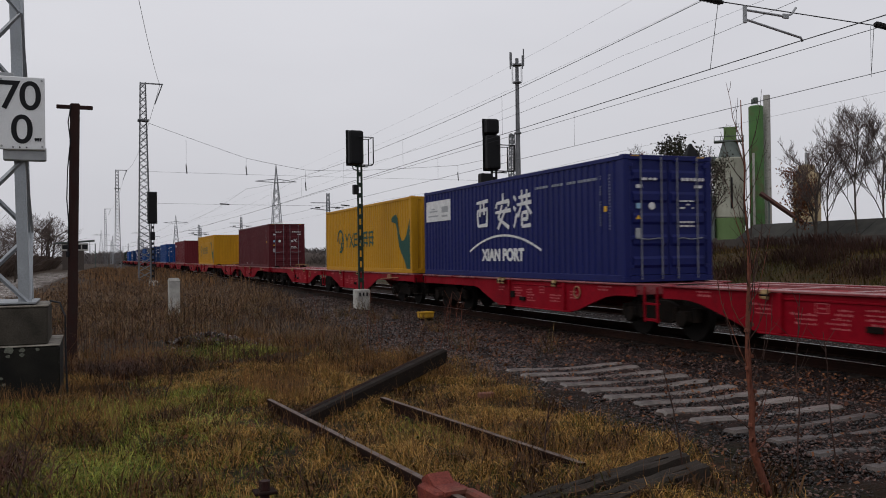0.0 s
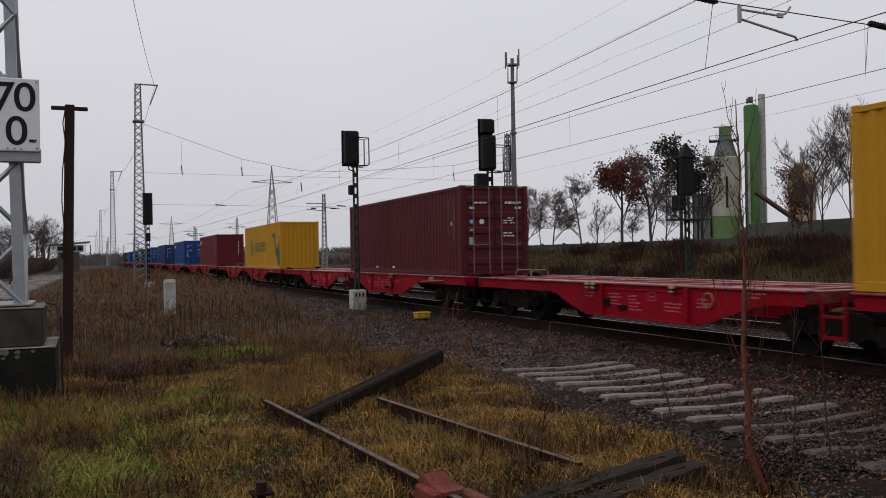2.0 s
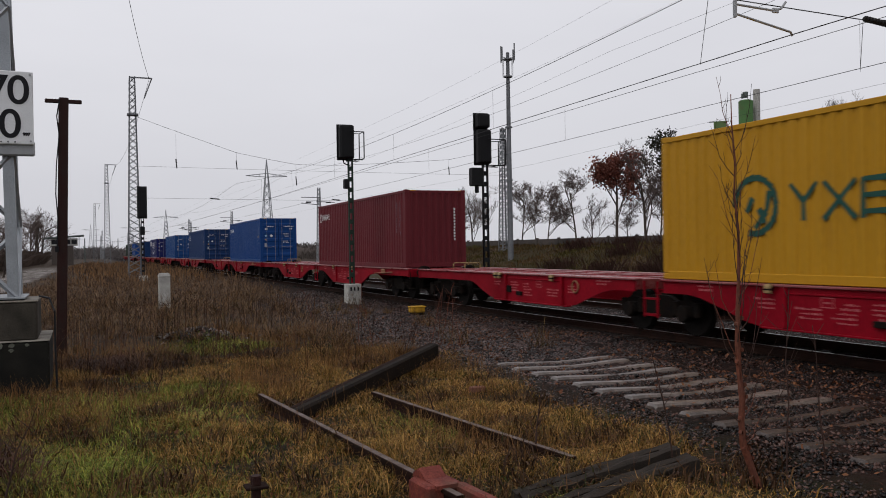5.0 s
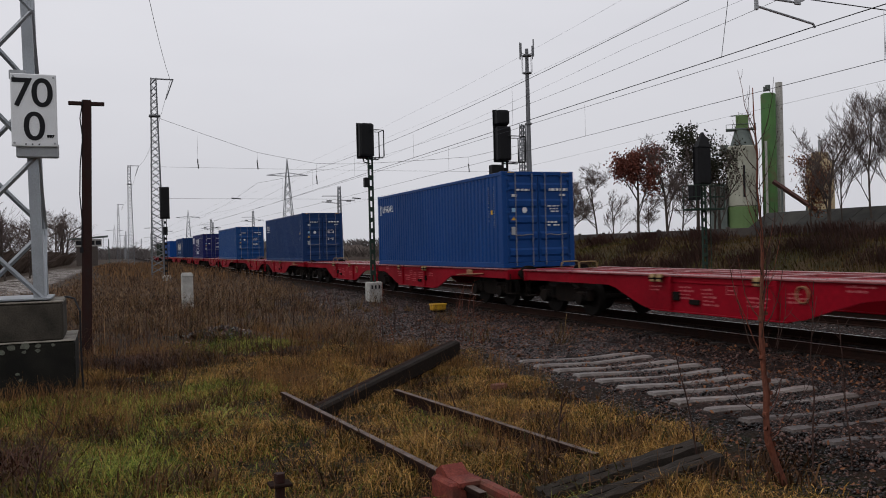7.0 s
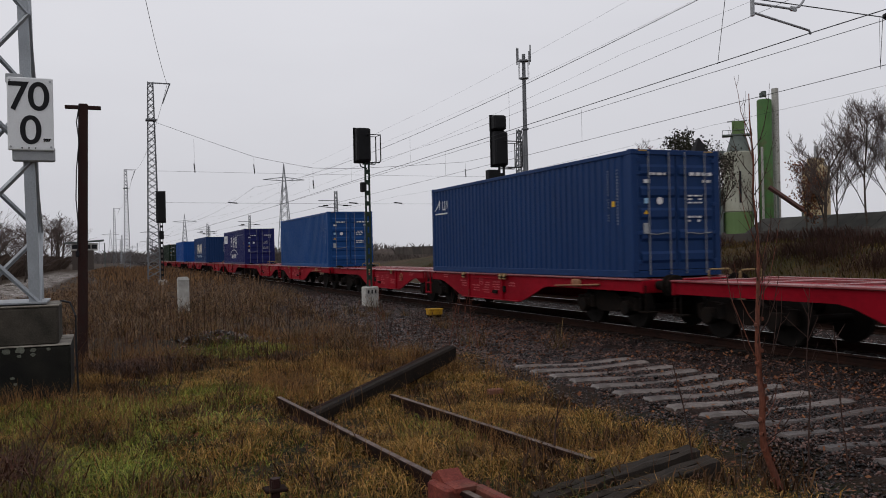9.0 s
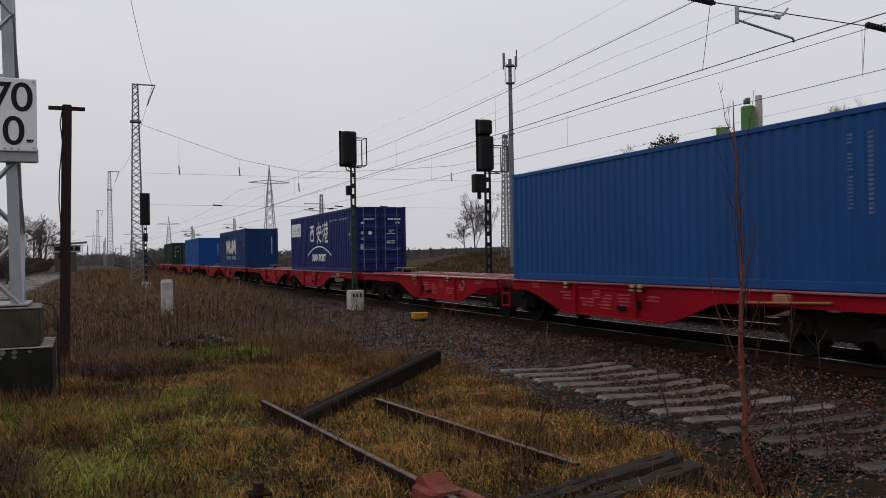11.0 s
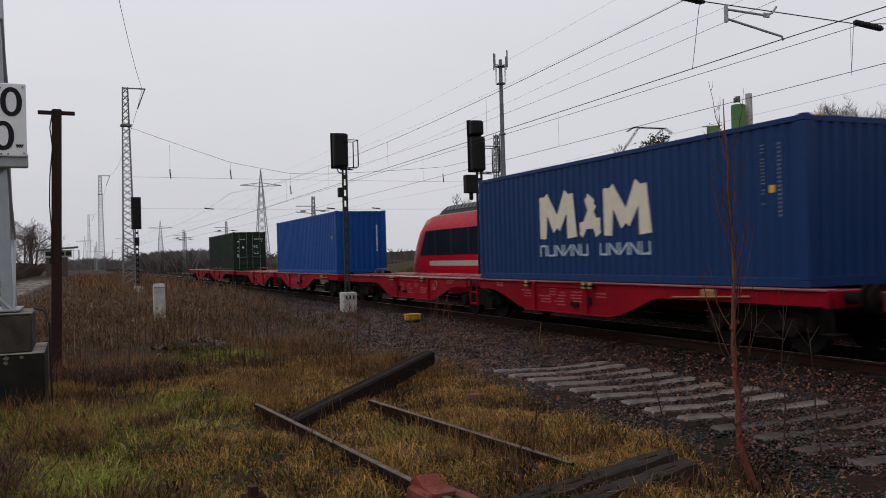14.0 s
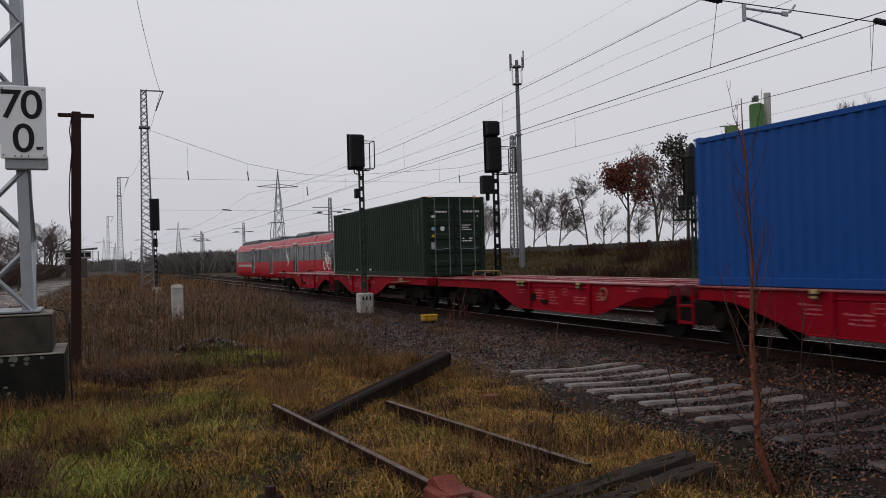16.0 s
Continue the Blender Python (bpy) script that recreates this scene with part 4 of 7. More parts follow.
def local_train():
    t = thing("passenger_train", "glossy red four-car electric passenger train with dark windows", "train", pose(LOCAL_X, 0, 0))
    spans = [(-FRONT, -17.2), (-17.38, -28.3), (-28.48, -39.6), (-39.78, -TRAIN_LEN)]
    for k, (a, b) in enumerate(spans):
        full = (1.455, 3.87, 0.35)
        if k == 0:
            st = [(-FRONT - d, w, top, low) for d, w, top, low in NOSE] + [(b, *full)]
            nose = [(-FRONT - d, w, top, low) for d, w, top, low in NOSE if d <= 3.0]
        elif k == 3:
            st = [(a, *full)] + [(b + d, w, top, low) for d, w, top, low in NOSE[::-1]]
            nose = [(b + d, w, top, low) for d, w, top, low in NOSE[::-1] if d <= 3.0]
        else:
            st, nose = [(a, *full), (b, *full)], []
        body = part("car_body", hull_strip(st, 0, 3), EMU_RED, t, smooth=True)
        straight = [s for s in st if s[1] > 1.43]
        if nose:
            part("nose", hull_strip(nose, 3, 7), EMU_RED, body, smooth=True)
            part("pillar", hull_strip([s for s in nose if min(abs(s[0] + FRONT), abs(s[0] + TRAIN_LEN)) < 0.7], 7, 8), EMU_RED, body, smooth=True)
            part("cheek", hull_strip([s for s in nose if min(abs(s[0] + FRONT), abs(s[0] + TRAIN_LEN)) > 1.6], 7, 8), EMU_RED, body, smooth=True)
            part("screen_edge", hull_strip([s for s in nose if 0.6 < min(abs(s[0] + FRONT), abs(s[0] + TRAIN_LEN)) < 1.8], 7, 8), EMU_GLASS, body, smooth=True)
            wind = [s for s in nose if 0.6 < min(abs(s[0] + FRONT), abs(s[0] + TRAIN_LEN)) < 3.05]
            part("front_mask", hull_strip(wind, 8, 10), EMU_MASK, body, "grey mask round the windscreen", smooth=True)
            tip = [s for s in nose if min(abs(s[0] + FRONT), abs(s[0] + TRAIN_LEN)) < 0.7]
            part("nose_cap", hull_strip(tip, 8, 10), EMU_RED, body, smooth=True)
            y0 = -FRONT if k == 0 else -TRAIN_LEN
            out = 1 if k == 0 else -1
            cap = [(x, y0, z) for x, z in hull_ring(0.84, 1.22, 0.50)]
            part("nose_front", Shape().add(cap, [tuple(range(len(cap)))]), EMU_DARK, body)
            part("coupler", Shape().box((-0.16, y0 - 0.2 * out, 0.82), (0.16, y0 + 0.35 * out, 1.1), 0.03), EMU_DARK, body)
            part("windscreen", nose_patch(y0, out, 0.78, 1.72, 0.66, 0.84, 0.03), WINDSCREEN, body, "sloping glossy windscreen, pale sky reflection partly in its colour")
            part("destination_display", nose_patch(y0, out, 1.90, 2.06, 0.30, 0.32, 0.05), DISPLAY, body, "glowing orange destination display")
            part("wiper", nose_patch(y0, out, 0.70, 0.78, 0.05, 0.5, 0.05), EMU_DARK, body)
            part("coupler_hatch", Shape().box((-0.42, y0 - 0.1 * out, 1.02), (0.42, y0 + 0.03 * out, 1.22), 0.03), EMU_DARK, body, "dark coupler opening")
            for sx in (-1, 1):
                part("headlamp", Shape().disc((sx * 0.70, y0 - 0.28 * out, 1.78), "y", 0.085, 0.14, 12, 0.02), GREY_BACK, body)
            roof_st = straight
            # slanting front end of the window band, lying on the hull
            for sx in (-1, 1):
                tri = []
                for d, i in ((3.02, 6), (3.02, 5), (1.78, 5), (2.62, 6)):
                    lo = max(n for n in NOSE if n[0] <= d)
                    hi = min((n for n in NOSE if n[0] > d), default=lo)
                    f = (d - lo[0]) / max(1e-6, hi[0] - lo[0])
                    ring = hull_ring(*(lo[j] + (hi[j] - lo[j]) * f for j in (1, 2, 3)))
                    tri.append((sx * (ring[i][0] + 0.012), y0 - d * out, 1.88 if i == 5 else 3.0))
                part("side_window", Shape().add(tri, [(0, 1, 2, 3)]), EMU_GLASS, body)
        else:
            roof_st = st
        part("stripe", hull_strip(straight, 3, 4), EMU_RED, body, "", smooth=True)
        part("lower_panel", hull_strip(straight, 4, 5), EMU_RED, body, smooth=True)
        part("window_band", hull_strip(straight, 5, 6), EMU_GLASS, body, "dark continuous window band")
        part("upper_panel", hull_strip(straight, 6, 8), EMU_RED, body, smooth=True)
        part("roof", hull_strip(roof_st, 8, 10), EMU_GREY, body, "grey roof", smooth=True)
        ys = sorted(s[0] for s in straight)
        for sx in (-1, 1):
            # pillars between panes, seen as fine lines
            y = ys[0] + 1.6
            while y < ys[-1] - 0.5:
                part("window_bar", Shape().box((sx * 1.43, y - 0.03, 1.92), (sx * 1.458, y + 0.03, 3.0)), EMU_DARK, body)
                y += 1.75
            doors = {0: (-13.9,), 1: (-23.2,), 2: (-33.3,), 3: (-45.1,)}[k]
            for yd in doors:
                d = part("door_frame", Shape().box((sx * 1.44, yd - 0.78, 0.75), (sx * 1.468, yd + 0.78, 3.30), 0.01), EMU_WHITE, body, "light grey door surround")
                for dy in (-0.40, 0.40):
                    part("door_leaf", Shape().box((sx * 1.45, yd + dy - 0.34, 0.8), (sx * 1.476, yd + dy + 0.34, 3.2), 0.01), EMU_DARK, d)
                    part("door_window", Shape().box((sx * 1.46, yd + dy - 0.25, 1.45), (sx * 1.482, yd + dy + 0.25, 3.1), 0.01), EMU_GLASS, d)
            if k in (0, 3):
                y1, y2 = (-FRONT - 3.1, -13.0) if k == 0 else (-49.8, -TRAIN_LEN + 3.1)
                part("waist_stripe", Shape().box((sx * 1.452, y1, 1.41), (sx * 1.461, y2, 1.63)), EMU_STRIPE, body, "dull light grey waist stripe")
            for y1, y2, m in {0: ((-13.0, ys[0], EMU_WHITE),), 3: ((ys[-1], -47.4, EMU_WHITE), (-47.4, -52.6, YELLOW_MARK))}.get(k, ((ys[-1], ys[0], EMU_WHITE),)):
                part("roof_line", Shape().box((sx * 1.38, y1, 3.15), (sx * 1.421, y2, 3.21)), m, body, "thin line above the windows")
        # pictogram as a plain white shape
        if k == 2:
            s = Shape().disc((-1.464, -30.2, 2.95), "x", 0.14, 0.004, 14).box((-1.468, -30.28, 2.1), (-1.46, -30.12, 2.8)).box((-1.468, -30.75, 2.0), (-1.46, -30.2, 2.14)).box((-1.468, -30.75, 2.4), (-1.46, -30.2, 2.5))
            s.box((-1.468, -30.8, 1.55), (-1.46, -30.66, 2.05))
            s.tube([(-1.466, -30.2 + 0.42 * math.cos(a), 1.9 + 0.42 * math.sin(a)) for a in (1.2 + j * 0.33 for j in range(12))], 0.05, 6)
            part("pictogram", s, EMU_WHITE, body, "plain white pictogram")
        if k == 3:
            s = Shape()
            for yw in (-42.65, -43.75):
                s.tube([(-1.466, yw + 0.42 * math.cos(a), 1.62 + 0.42 * math.sin(a)) for a in (j * 0.3142 for j in range(21))], 0.035, 6)
            for p, q in (((-42.65, 1.62), (-42.95, 2.3)), ((-42.95, 2.3), (-42.75, 2.45)), ((-43.75, 1.62), (-43.55, 2.15)), ((-43.55, 2.15), (-42.95, 2.2)), ((-43.25, 1.65), (-43.55, 2.35)), ((-43.25, 1.65), (-42.95, 2.2)), ((-43.75, 1.62), (-43.25, 1.65)), ((-43.4, 2.36), (-43.75, 2.36))):
                s.tube([(-1.466, *p), (-1.466, *q)], 0.035, 6)
            part("pictogram", s, EMU_WHITE, body, "plain white bicycle pictogram")
            part("class_numeral", Shape().box((-1.468, -48.62, 2.1), (-1.458, -48.50, 2.95)).box((-1.468, -48.5, 2.72), (-1.458, -48.36, 2.82)), EMU_WHITE, body, "white figure one")
        # skirts, wheels
        for yb in ((a - 4.2 if k == 0 else a + 0.2), (b + 4.2 if k == 3 else b - 0.2)):
            if k in (1, 2) and abs(yb - a - 0.2) < 1e-6:
                continue
            bog = part("bogie", Shape().box((-1.1, yb - 1.5, 0.3), (1.1, yb + 1.5, 0.62), 0.05), EMU_DARK, body)
            for dy in (-1.1, 1.1):
                w = Shape()
                for sx in (-1, 1):
                    w.disc((sx * 0.75, yb + dy, 0.42), "x", 0.42, 0.07, 22, 0.01)
                part("wheelset", w.disc((0, yb + dy, 0.42), "x", 0.08, 0.8, 10), WHEEL, bog)
        mid = {0: -9.9, 3: -48.4}.get(k, (ys[0] + ys[-1]) / 2)
        ln = 10.6 if k in (0, 3) else 6.0
        pod = part("roof_pod", Shape().loft([[(-1.0, mid - ln / 2, 3.74), (1.0, mid - ln / 2, 3.74), (0.95, mid - ln / 2 + 0.1, 3.86), (-0.95, mid - ln / 2 + 0.1, 3.86)],
                                             [(-1.05, mid - ln / 2 + 0.7, 3.7), (1.05, mid - ln / 2 + 0.7, 3.7), (0.82, mid - ln / 2 + 0.7, 4.08), (-0.82, mid - ln / 2 + 0.7, 4.08)],
                                             [(-1.05, mid + ln / 2 - 0.5, 3.7), (1.05, mid + ln / 2 - 0.5, 3.7), (0.82, mid + ln / 2 - 0.5, 4.08), (-0.82, mid + ln / 2 - 0.5, 4.08)],
                                             [(-1.0, mid + ln / 2, 3.74), (1.0, mid + ln / 2, 3.74), (0.95, mid + ln / 2 - 0.1, 3.86), (-0.95, mid + ln / 2 - 0.1, 3.86)]]), EMU_DARK, body, "dark roof equipment")
        for j in range(24):
            y = mid - ln / 2 + 0.9 + j * (ln - 1.8) / 23
            part("rib", Shape().prism([(-0.98, 3.90), (-0.84, 4.10), (0.84, 4.10), (0.98, 3.90), (0.90, 3.88), (0.80, 4.06), (-0.80, 4.06), (-0.90, 3.88)], "y", y - 0.09, y + 0.09), EMU_GREY, pod)
        if k < 3:
            part("bellows", Shape().box((-1.3, b - 0.2, 0.5), (1.3, b + 0.02, 3.6), 0.1), EMU_DARK, body)
    p = part("pantograph", Shape().tube([(-0.5, -18.6, 3.9), (-0.35, -17.6, 4.75)], 0.035, 6).tube([(0.5, -18.6, 3.9), (0.35, -17.6, 4.75)], 0.035, 6)
             .tube([(-0.35, -17.6, 4.75), (-0.45, -18.9, 5.6)], 0.025, 6).tube([(0.35, -17.6, 4.75), (0.45, -18.9, 5.6)], 0.025, 6)
             .tube([(-0.85, -18.9, 5.5), (-0.6, -18.9, 5.64), (0.6, -18.9, 5.64), (0.85, -18.9, 5.5)], 0.028, 6).box((-0.6, -18.9, 3.84), (0.6, -18.4, 3.94), 0.02), EMU_DARK, t, "raised current collector")
    return t


LOCAL = local_train()

# ---------- lattice masts ----------
def lattice_mast(x, y, z0, top, base_w, top_w, panels, label, mat=MAST_STEEL, near=False, leg=0.09):
    m = thing("catenary_mast", label, "lattice mast", pose(x, y, z0), "catenary masts beside the tracks")
    h = top - z0

    def w(z):
        return (base_w + (top_w - base_w) * z / h) / 2

    for sx in (-1, 1):
        for sy in (-1, 1):
            a, b = w(0), w(h)
            s = Shape()
            t = leg
            s.loft([[(sx * a, sy * a, 0), (sx * (a - t), sy * a, 0), (sx * (a - t), sy * (a - 0.018), 0), (sx * (a - 0.018), sy * (a - 0.018), 0), (sx * (a - 0.018), sy * (a - t), 0), (sx * a, sy * (a - t), 0)],
                    [(sx * b, sy * b, h), (sx * (b - t), sy * b, h), (sx * (b - t), sy * (b - 0.018), h), (sx * (b - 0.018), sy * (b - 0.018), h), (sx * (b - 0.018), sy * (b - t), h), (sx * b, sy * (b - t), h)]])
            part("leg", s, mat, m)
    rest = Shape()
    for k in range(panels):
        za, zb = h * k / panels, h * (k + 1) / panels
        flipk = 1 if k % 2 else -1
        wa, wb = w(za), w(zb)
        for face in range(4):
            p0, p1 = (-wa * flipk, za), (wb * flipk, zb)
            def at(p, q):
                return {0: (p, -q, 0), 1: (p, q, 0), 2: (-q, p, 0), 3: (q, p, 0)}[face]
            a3, b3 = at(p0[0], wa - 0.01), at(p1[0], wb - 0.01)
            line = [(a3[0], a3[1], za), (b3[0], b3[1], zb)]
            if near:
                flip = -1 if face in (1, 3) else 1
                part("brace", Shape().tube([(p[0] * (flip if face < 2 else 1), p[1] * (1 if face < 2 else flip), p[2]) for p in line], leg * 0.26, 4), mat, m)
            else:
                rest.tube(line, leg * 0.33, 3)
                rest.tube([(-line[0][0] if face < 2 else line[0][0], line[0][1] if face < 2 else -line[0][1], za),
                           (-line[1][0] if face < 2 else line[1][0], line[1][1] if face < 2 else -line[1][1], zb)], leg * 0.33, 3)
    if rest.v:
        tagged(part("bracing", rest, mat, m), kind="stuff")
    return m


near_mast = lattice_mast(-1.36, 14.55, 1.2, 17.5, 1.06, 0.42, 15, "grey galvanised lattice mast on a stepped concrete base", ZINC, True, 0.15)
part("foot_plate", Shape().box((-0.62, -0.62, 0.0), (0.62, 0.62, 0.03), 0.005), ZINC, near_mast)

base = thing("mast_foundation", "stepped dark concrete foundation with moss and lichen", "concrete foundation", pose(-1.4, 14.7, 0))
part("lower_block", Shape().box((-1.1, -0.95, -0.45), (0.98, 0.85, 0.58), 0.03), CONCRETE_DARK, base, "wet dark lower block")
part("upper_block", Shape().box((-0.95, -0.78, 0.58), (0.82, 0.6, 1.15), 0.03), CONCRETE, base, "damp brown-grey upper block")
# thin sheets that paint the lit upper faces of both blocks
part("cap", Shape().box((-0.96, -0.79, 1.15), (0.83, 0.61, 1.18), 0.012), TOP_LIT, base, "top face, coloured pale for skylight")
part("ledge", Shape().box((-1.1, -0.955, 0.58), (0.985, 0.85, 0.592), 0.005), TOP_LIT, base, "ledge, coloured pale for skylight")
rng = random.Random(8)
for lx, lz, rad in ((0.13, 0.53, 0.06), (0.31, 0.54, 0.065), (0.48, 0.535, 0.04), (0.48, 0.47, 0.035), (0.68, 0.54, 0.03), (0.30, 0.46, 0.03), (0.20, 0.14, 0.03), (0.0, 0.47, 0.045), (0.24, 0.05, 0.025), (-0.1, 0.3, 0.03)):
    ring = [(lx + rad * rng.uniform(0.7, 1.3) * math.cos(k * 0.628), lz + 0.75 * rad * rng.uniform(0.7, 1.3) * math.sin(k * 0.628)) for k in range(10)]
    part("lichen", Shape().prism(ring, "y", -0.958, -0.945), LICHEN, base, "pale lichen patch")
part("cable", Shape().tube([(0.84, -0.4, 1.22), (0.98, -0.7, 1.2), (1.06, -0.98, 1.02), (1.06, -1.0, 0.5), (1.08, -1.0, -0.2), (1.2, -1.1, -0.3)], 0.016, 6), BLACK_MARK, base)

# ---------- the distance board ----------
board = thing("distance_board", "white enamel distance board with black numerals on the mast", "sign", pose(-0.9, 13.92, 3.48))
part("panel", Shape().box((-0.31, -0.02, 0.0), (0.31, 0.03, 1.08), 0.012), SIGN_WHITE, board)
part("back_box", Shape().box((-0.26, 0.03, -0.16), (0.32, 0.13, 0.06), 0.02), GREY_BACK, board, "grey lower back plate")
part("clamp", Shape().box((-0.33, 0.03, 1.0), (-0.1, 0.12, 1.14), 0.01), GREY_BACK, board)


def numeral(text, x, z, size, parent, wide=1.0):
    cu = bpy.data.curves.new("numeral", "FONT")
    cu.body, cu.size, cu.extrude, cu.align_x, cu.offset = text, size, 0.002, "CENTER", 0.005
    ob = bpy.data.objects.new("numeral", cu)
    scene.collection.objects.link(ob)
    me = bpy.data.meshes.new_from_object(ob.evaluated_get(bpy.context.evaluated_depsgraph_get()))
    bpy.data.objects.remove(ob)
    me.materials.append(BLACK_MARK)
    n = new("numeral", me)
    n.parent = parent
    n.matrix_basis = Matrix.Translation((x, -0.023, z)) @ Euler((radians(90), 0, 0)).to_matrix().to_4x4() @ Matrix.Diagonal((wide, 1, 1, 1))
    return n


numeral("7", -0.165, 0.60, 0.60, board, 1.0)
numeral("0", 0.115, 0.60, 0.60, board, 1.05)
numeral("0", 0.0, 0.10, 0.60, board, 1.05)
for x, z in ((-0.27, 1.03), (0.27, 1.03), (-0.27, 0.05), (0.27, 0.05)):
    part("bolt", Shape().disc((x, -0.024, z), "y", 0.016, 0.006, 8), GREY_BACK, board)
numeral("997", 0.215, 0.135, 0.058, board, 1.1)
for x in (-0.12, -0.03, 0.06):
    part("drain_hole", Shape().disc((x, -0.022, 0.035), "y", 0.012, 0.004, 8), BLACK_MARK, board)

# ---------- the brown post with a cross bar ----------
post = thing("cable_post", "rusty brown steel post with a short cross bar", "post", pose(-0.36, 19.25, -0.3))
part("shaft", Shape().loft([[(-0.085, -0.08, 0), (0.085, -0.08, 0), (0.085, 0.08, 0), (-0.085, 0.08, 0)], [(0.035, -0.08, 5.4), (0.195, -0.08, 5.4), (0.195, 0.08, 5.4), (0.035, 0.08, 5.4)]]), POST_BROWN, post)
part("flange", Shape().loft([[(-0.1, -0.1, 0), (0.1, -0.1, 0), (0.1, -0.085, 0), (-0.1, -0.085, 0)], [(0.02, -0.1, 5.38), (0.21, -0.1, 5.38), (0.21, -0.085, 5.38), (0.02, -0.085, 5.38)]]), POST_BROWN, post)
part("cross_bar", Shape().box((-0.24, -0.09, 5.28), (0.46, -0.02, 5.36), 0.01), POST_BROWN, post)
part("cable", Shape().tube([(0.04, -0.11, 5.36), (-0.02, -0.12, 5.0), (0.02, -0.11, 4.6), (-0.04, -0.13, 4.0), (-0.06, -0.13, 3.4), (-0.03, -0.11, 2.9), (-0.05, -0.12, 2.3)], 0.012, 5), BLACK_MARK, post)
part("cable_clip", Shape().box((-0.09, -0.13, 2.2), (-0.02, -0.09, 2.32), 0.01), BLACK_MARK, post)

# ---------- stone marker, magnet box, brick ----------
stone = thing("marker_stone", "pale weathered concrete marker stone in dry weeds", "marker stone", pose(2.63, 30, -0.3))
part("shaft", Shape().box((-0.185, -0.15, 0), (0.185, 0.15, 1.36), 0.02), CONCRETE_PALE, stone)
part("cap", Shape().loft([[(-0.2, -0.165, 1.36), (0.2, -0.165, 1.36), (0.2, 0.165, 1.36), (-0.2, 0.165, 1.36)], [(-0.15, -0.12, 1.47), (0.15, -0.12, 1.47), (0.15, 0.12, 1.47), (-0.15, 0.12, 1.47)]]), CONCRETE_PALE, stone)

magnet = thing("track_magnet_box", "yellow box beside the rail on ballast", "trackside box", pose(9.78, 24.9, -0.22))
part("body", Shape().box((-0.23, -0.16, 0.06), (0.23, 0.16, 0.25), 0.03), YELLOW_BOX, magnet)
part("lid", Shape().box((-0.245, -0.175, 0.22), (0.245, 0.175, 0.265), 0.012), YELLOW_BOX, magnet)
part("foot", Shape().box((-0.2, -0.1, -0.05), (0.2, 0.1, 0.07)), BOGIE, magnet)

# ---------- light signals ----------
def cage(parent, x0, x1, y, z0, z1):
    """A guard rail of bent tube at the side of a signal head."""
    for yy in (y - 0.3, y + 0.3):
        part("guard_rail", Shape().tube([(x0, yy, z0), (x1 - 0.05, yy, z0), (x1, yy, z0 + 0.06), (x1, yy, z1), (x0, yy, z1)], 0.024, 6), SIGNAL_BLACK, parent)
    for x, z in ((x1, z0 + 0.05), (x1, z1), (x0 + 0.1, z1), ((x0 + x1) / 2, z0)):
        part("guard_tie", Shape().tube([(x, y - 0.3, z), (x, y + 0.3, z)], 0.015, 6), SIGNAL_BLACK, parent)


def channel_mast(parent, h, mat, w=0.2):
    """Two upright channels tied by plates."""
    for sx in (-1, 1):
        part("upright", Shape().box((sx * w / 2, -0.06, 0), (sx * (w / 2 - 0.05), 0.06, h), 0.006), mat, parent)
    n = int(h / 0.42)
    for k in range(n):
        z = 0.25 + k * (h - 0.3) / n
        part("tie_plate", Shape().box((-w / 2 + 0.02, -0.055, z), (w / 2 - 0.02, 0.055, z + 0.17), 0.004), mat, parent)


def signal_head(parent, x, z0, z1, w, d=0.34):
    head = part("head", Shape().box((x - w / 2, -d / 2, z0), (x + w / 2, d / 2, z1), 0.05), SIGNAL_BLACK, parent, "matt black lamp case")
    part("backboard", Shape().box((x - w / 2 - 0.05, d / 2, z0 - 0.04), (x + w / 2 + 0.05, d / 2 + 0.03, z1 + 0.04), 0.012), SIGNAL_BLACK, head)
    n = max(1, int((z1 - z0) / 0.4))
    for k in range(n):
        z = z0 + (k + 0.5) * (z1 - z0) / n
        part("hood", Shape().tube([(x, d / 2, z), (x, d / 2 + 0.28, z)], 0.11, 10), SIGNAL_BLACK, head)
    part("rear_door", Shape().box((x - w / 2 + 0.05, -d / 2 - 0.02, z0 + 0.08), (x + w / 2 - 0.05, -d / 2 + 0.01, z1 - 0.08), 0.01), SIGNAL_BLACK, head)
    return head


sig_a = thing("light_signal", "black light signal on a green mast with a pale concrete foot", "railway signal", pose(9.64, 31.3, -0.25), "light signals beside the tracks")
part("foot", Shape().box((-0.26, -0.26, 0), (0.29, 0.26, 0.8), 0.035), CONCRETE_PALE, sig_a, "pale concrete foot")
for i, (x, z) in enumerate(((-0.12, 0.62), (0.02, 0.62), (0.16, 0.62))):
    part("foot_mark", Shape().box((x - 0.04, -0.285, z - 0.08), (x + 0.02, -0.279, z + 0.06)), BLACK_MARK, sig_a)
channel_mast(sig_a, 5.6, SIGNAL_GREEN, 0.2)
signal_head(sig_a, -0.15, 5.6, 6.9, 0.56)
part("head_bracket", Shape().tube([(-0.3, 0, 5.62), (-0.25, 0, 5.42), (0.0, 0, 5.35)], 0.025, 6), SIGNAL_BLACK, sig_a)
cage(sig_a, -0.1, 0.45, -0.05, 5.55, 6.62)
part("relay_box", Shape().box((-0.27, -0.12, 4.45), (-0.08, 0.12, 4.82), 0.02), SIGNAL_BLACK, sig_a)

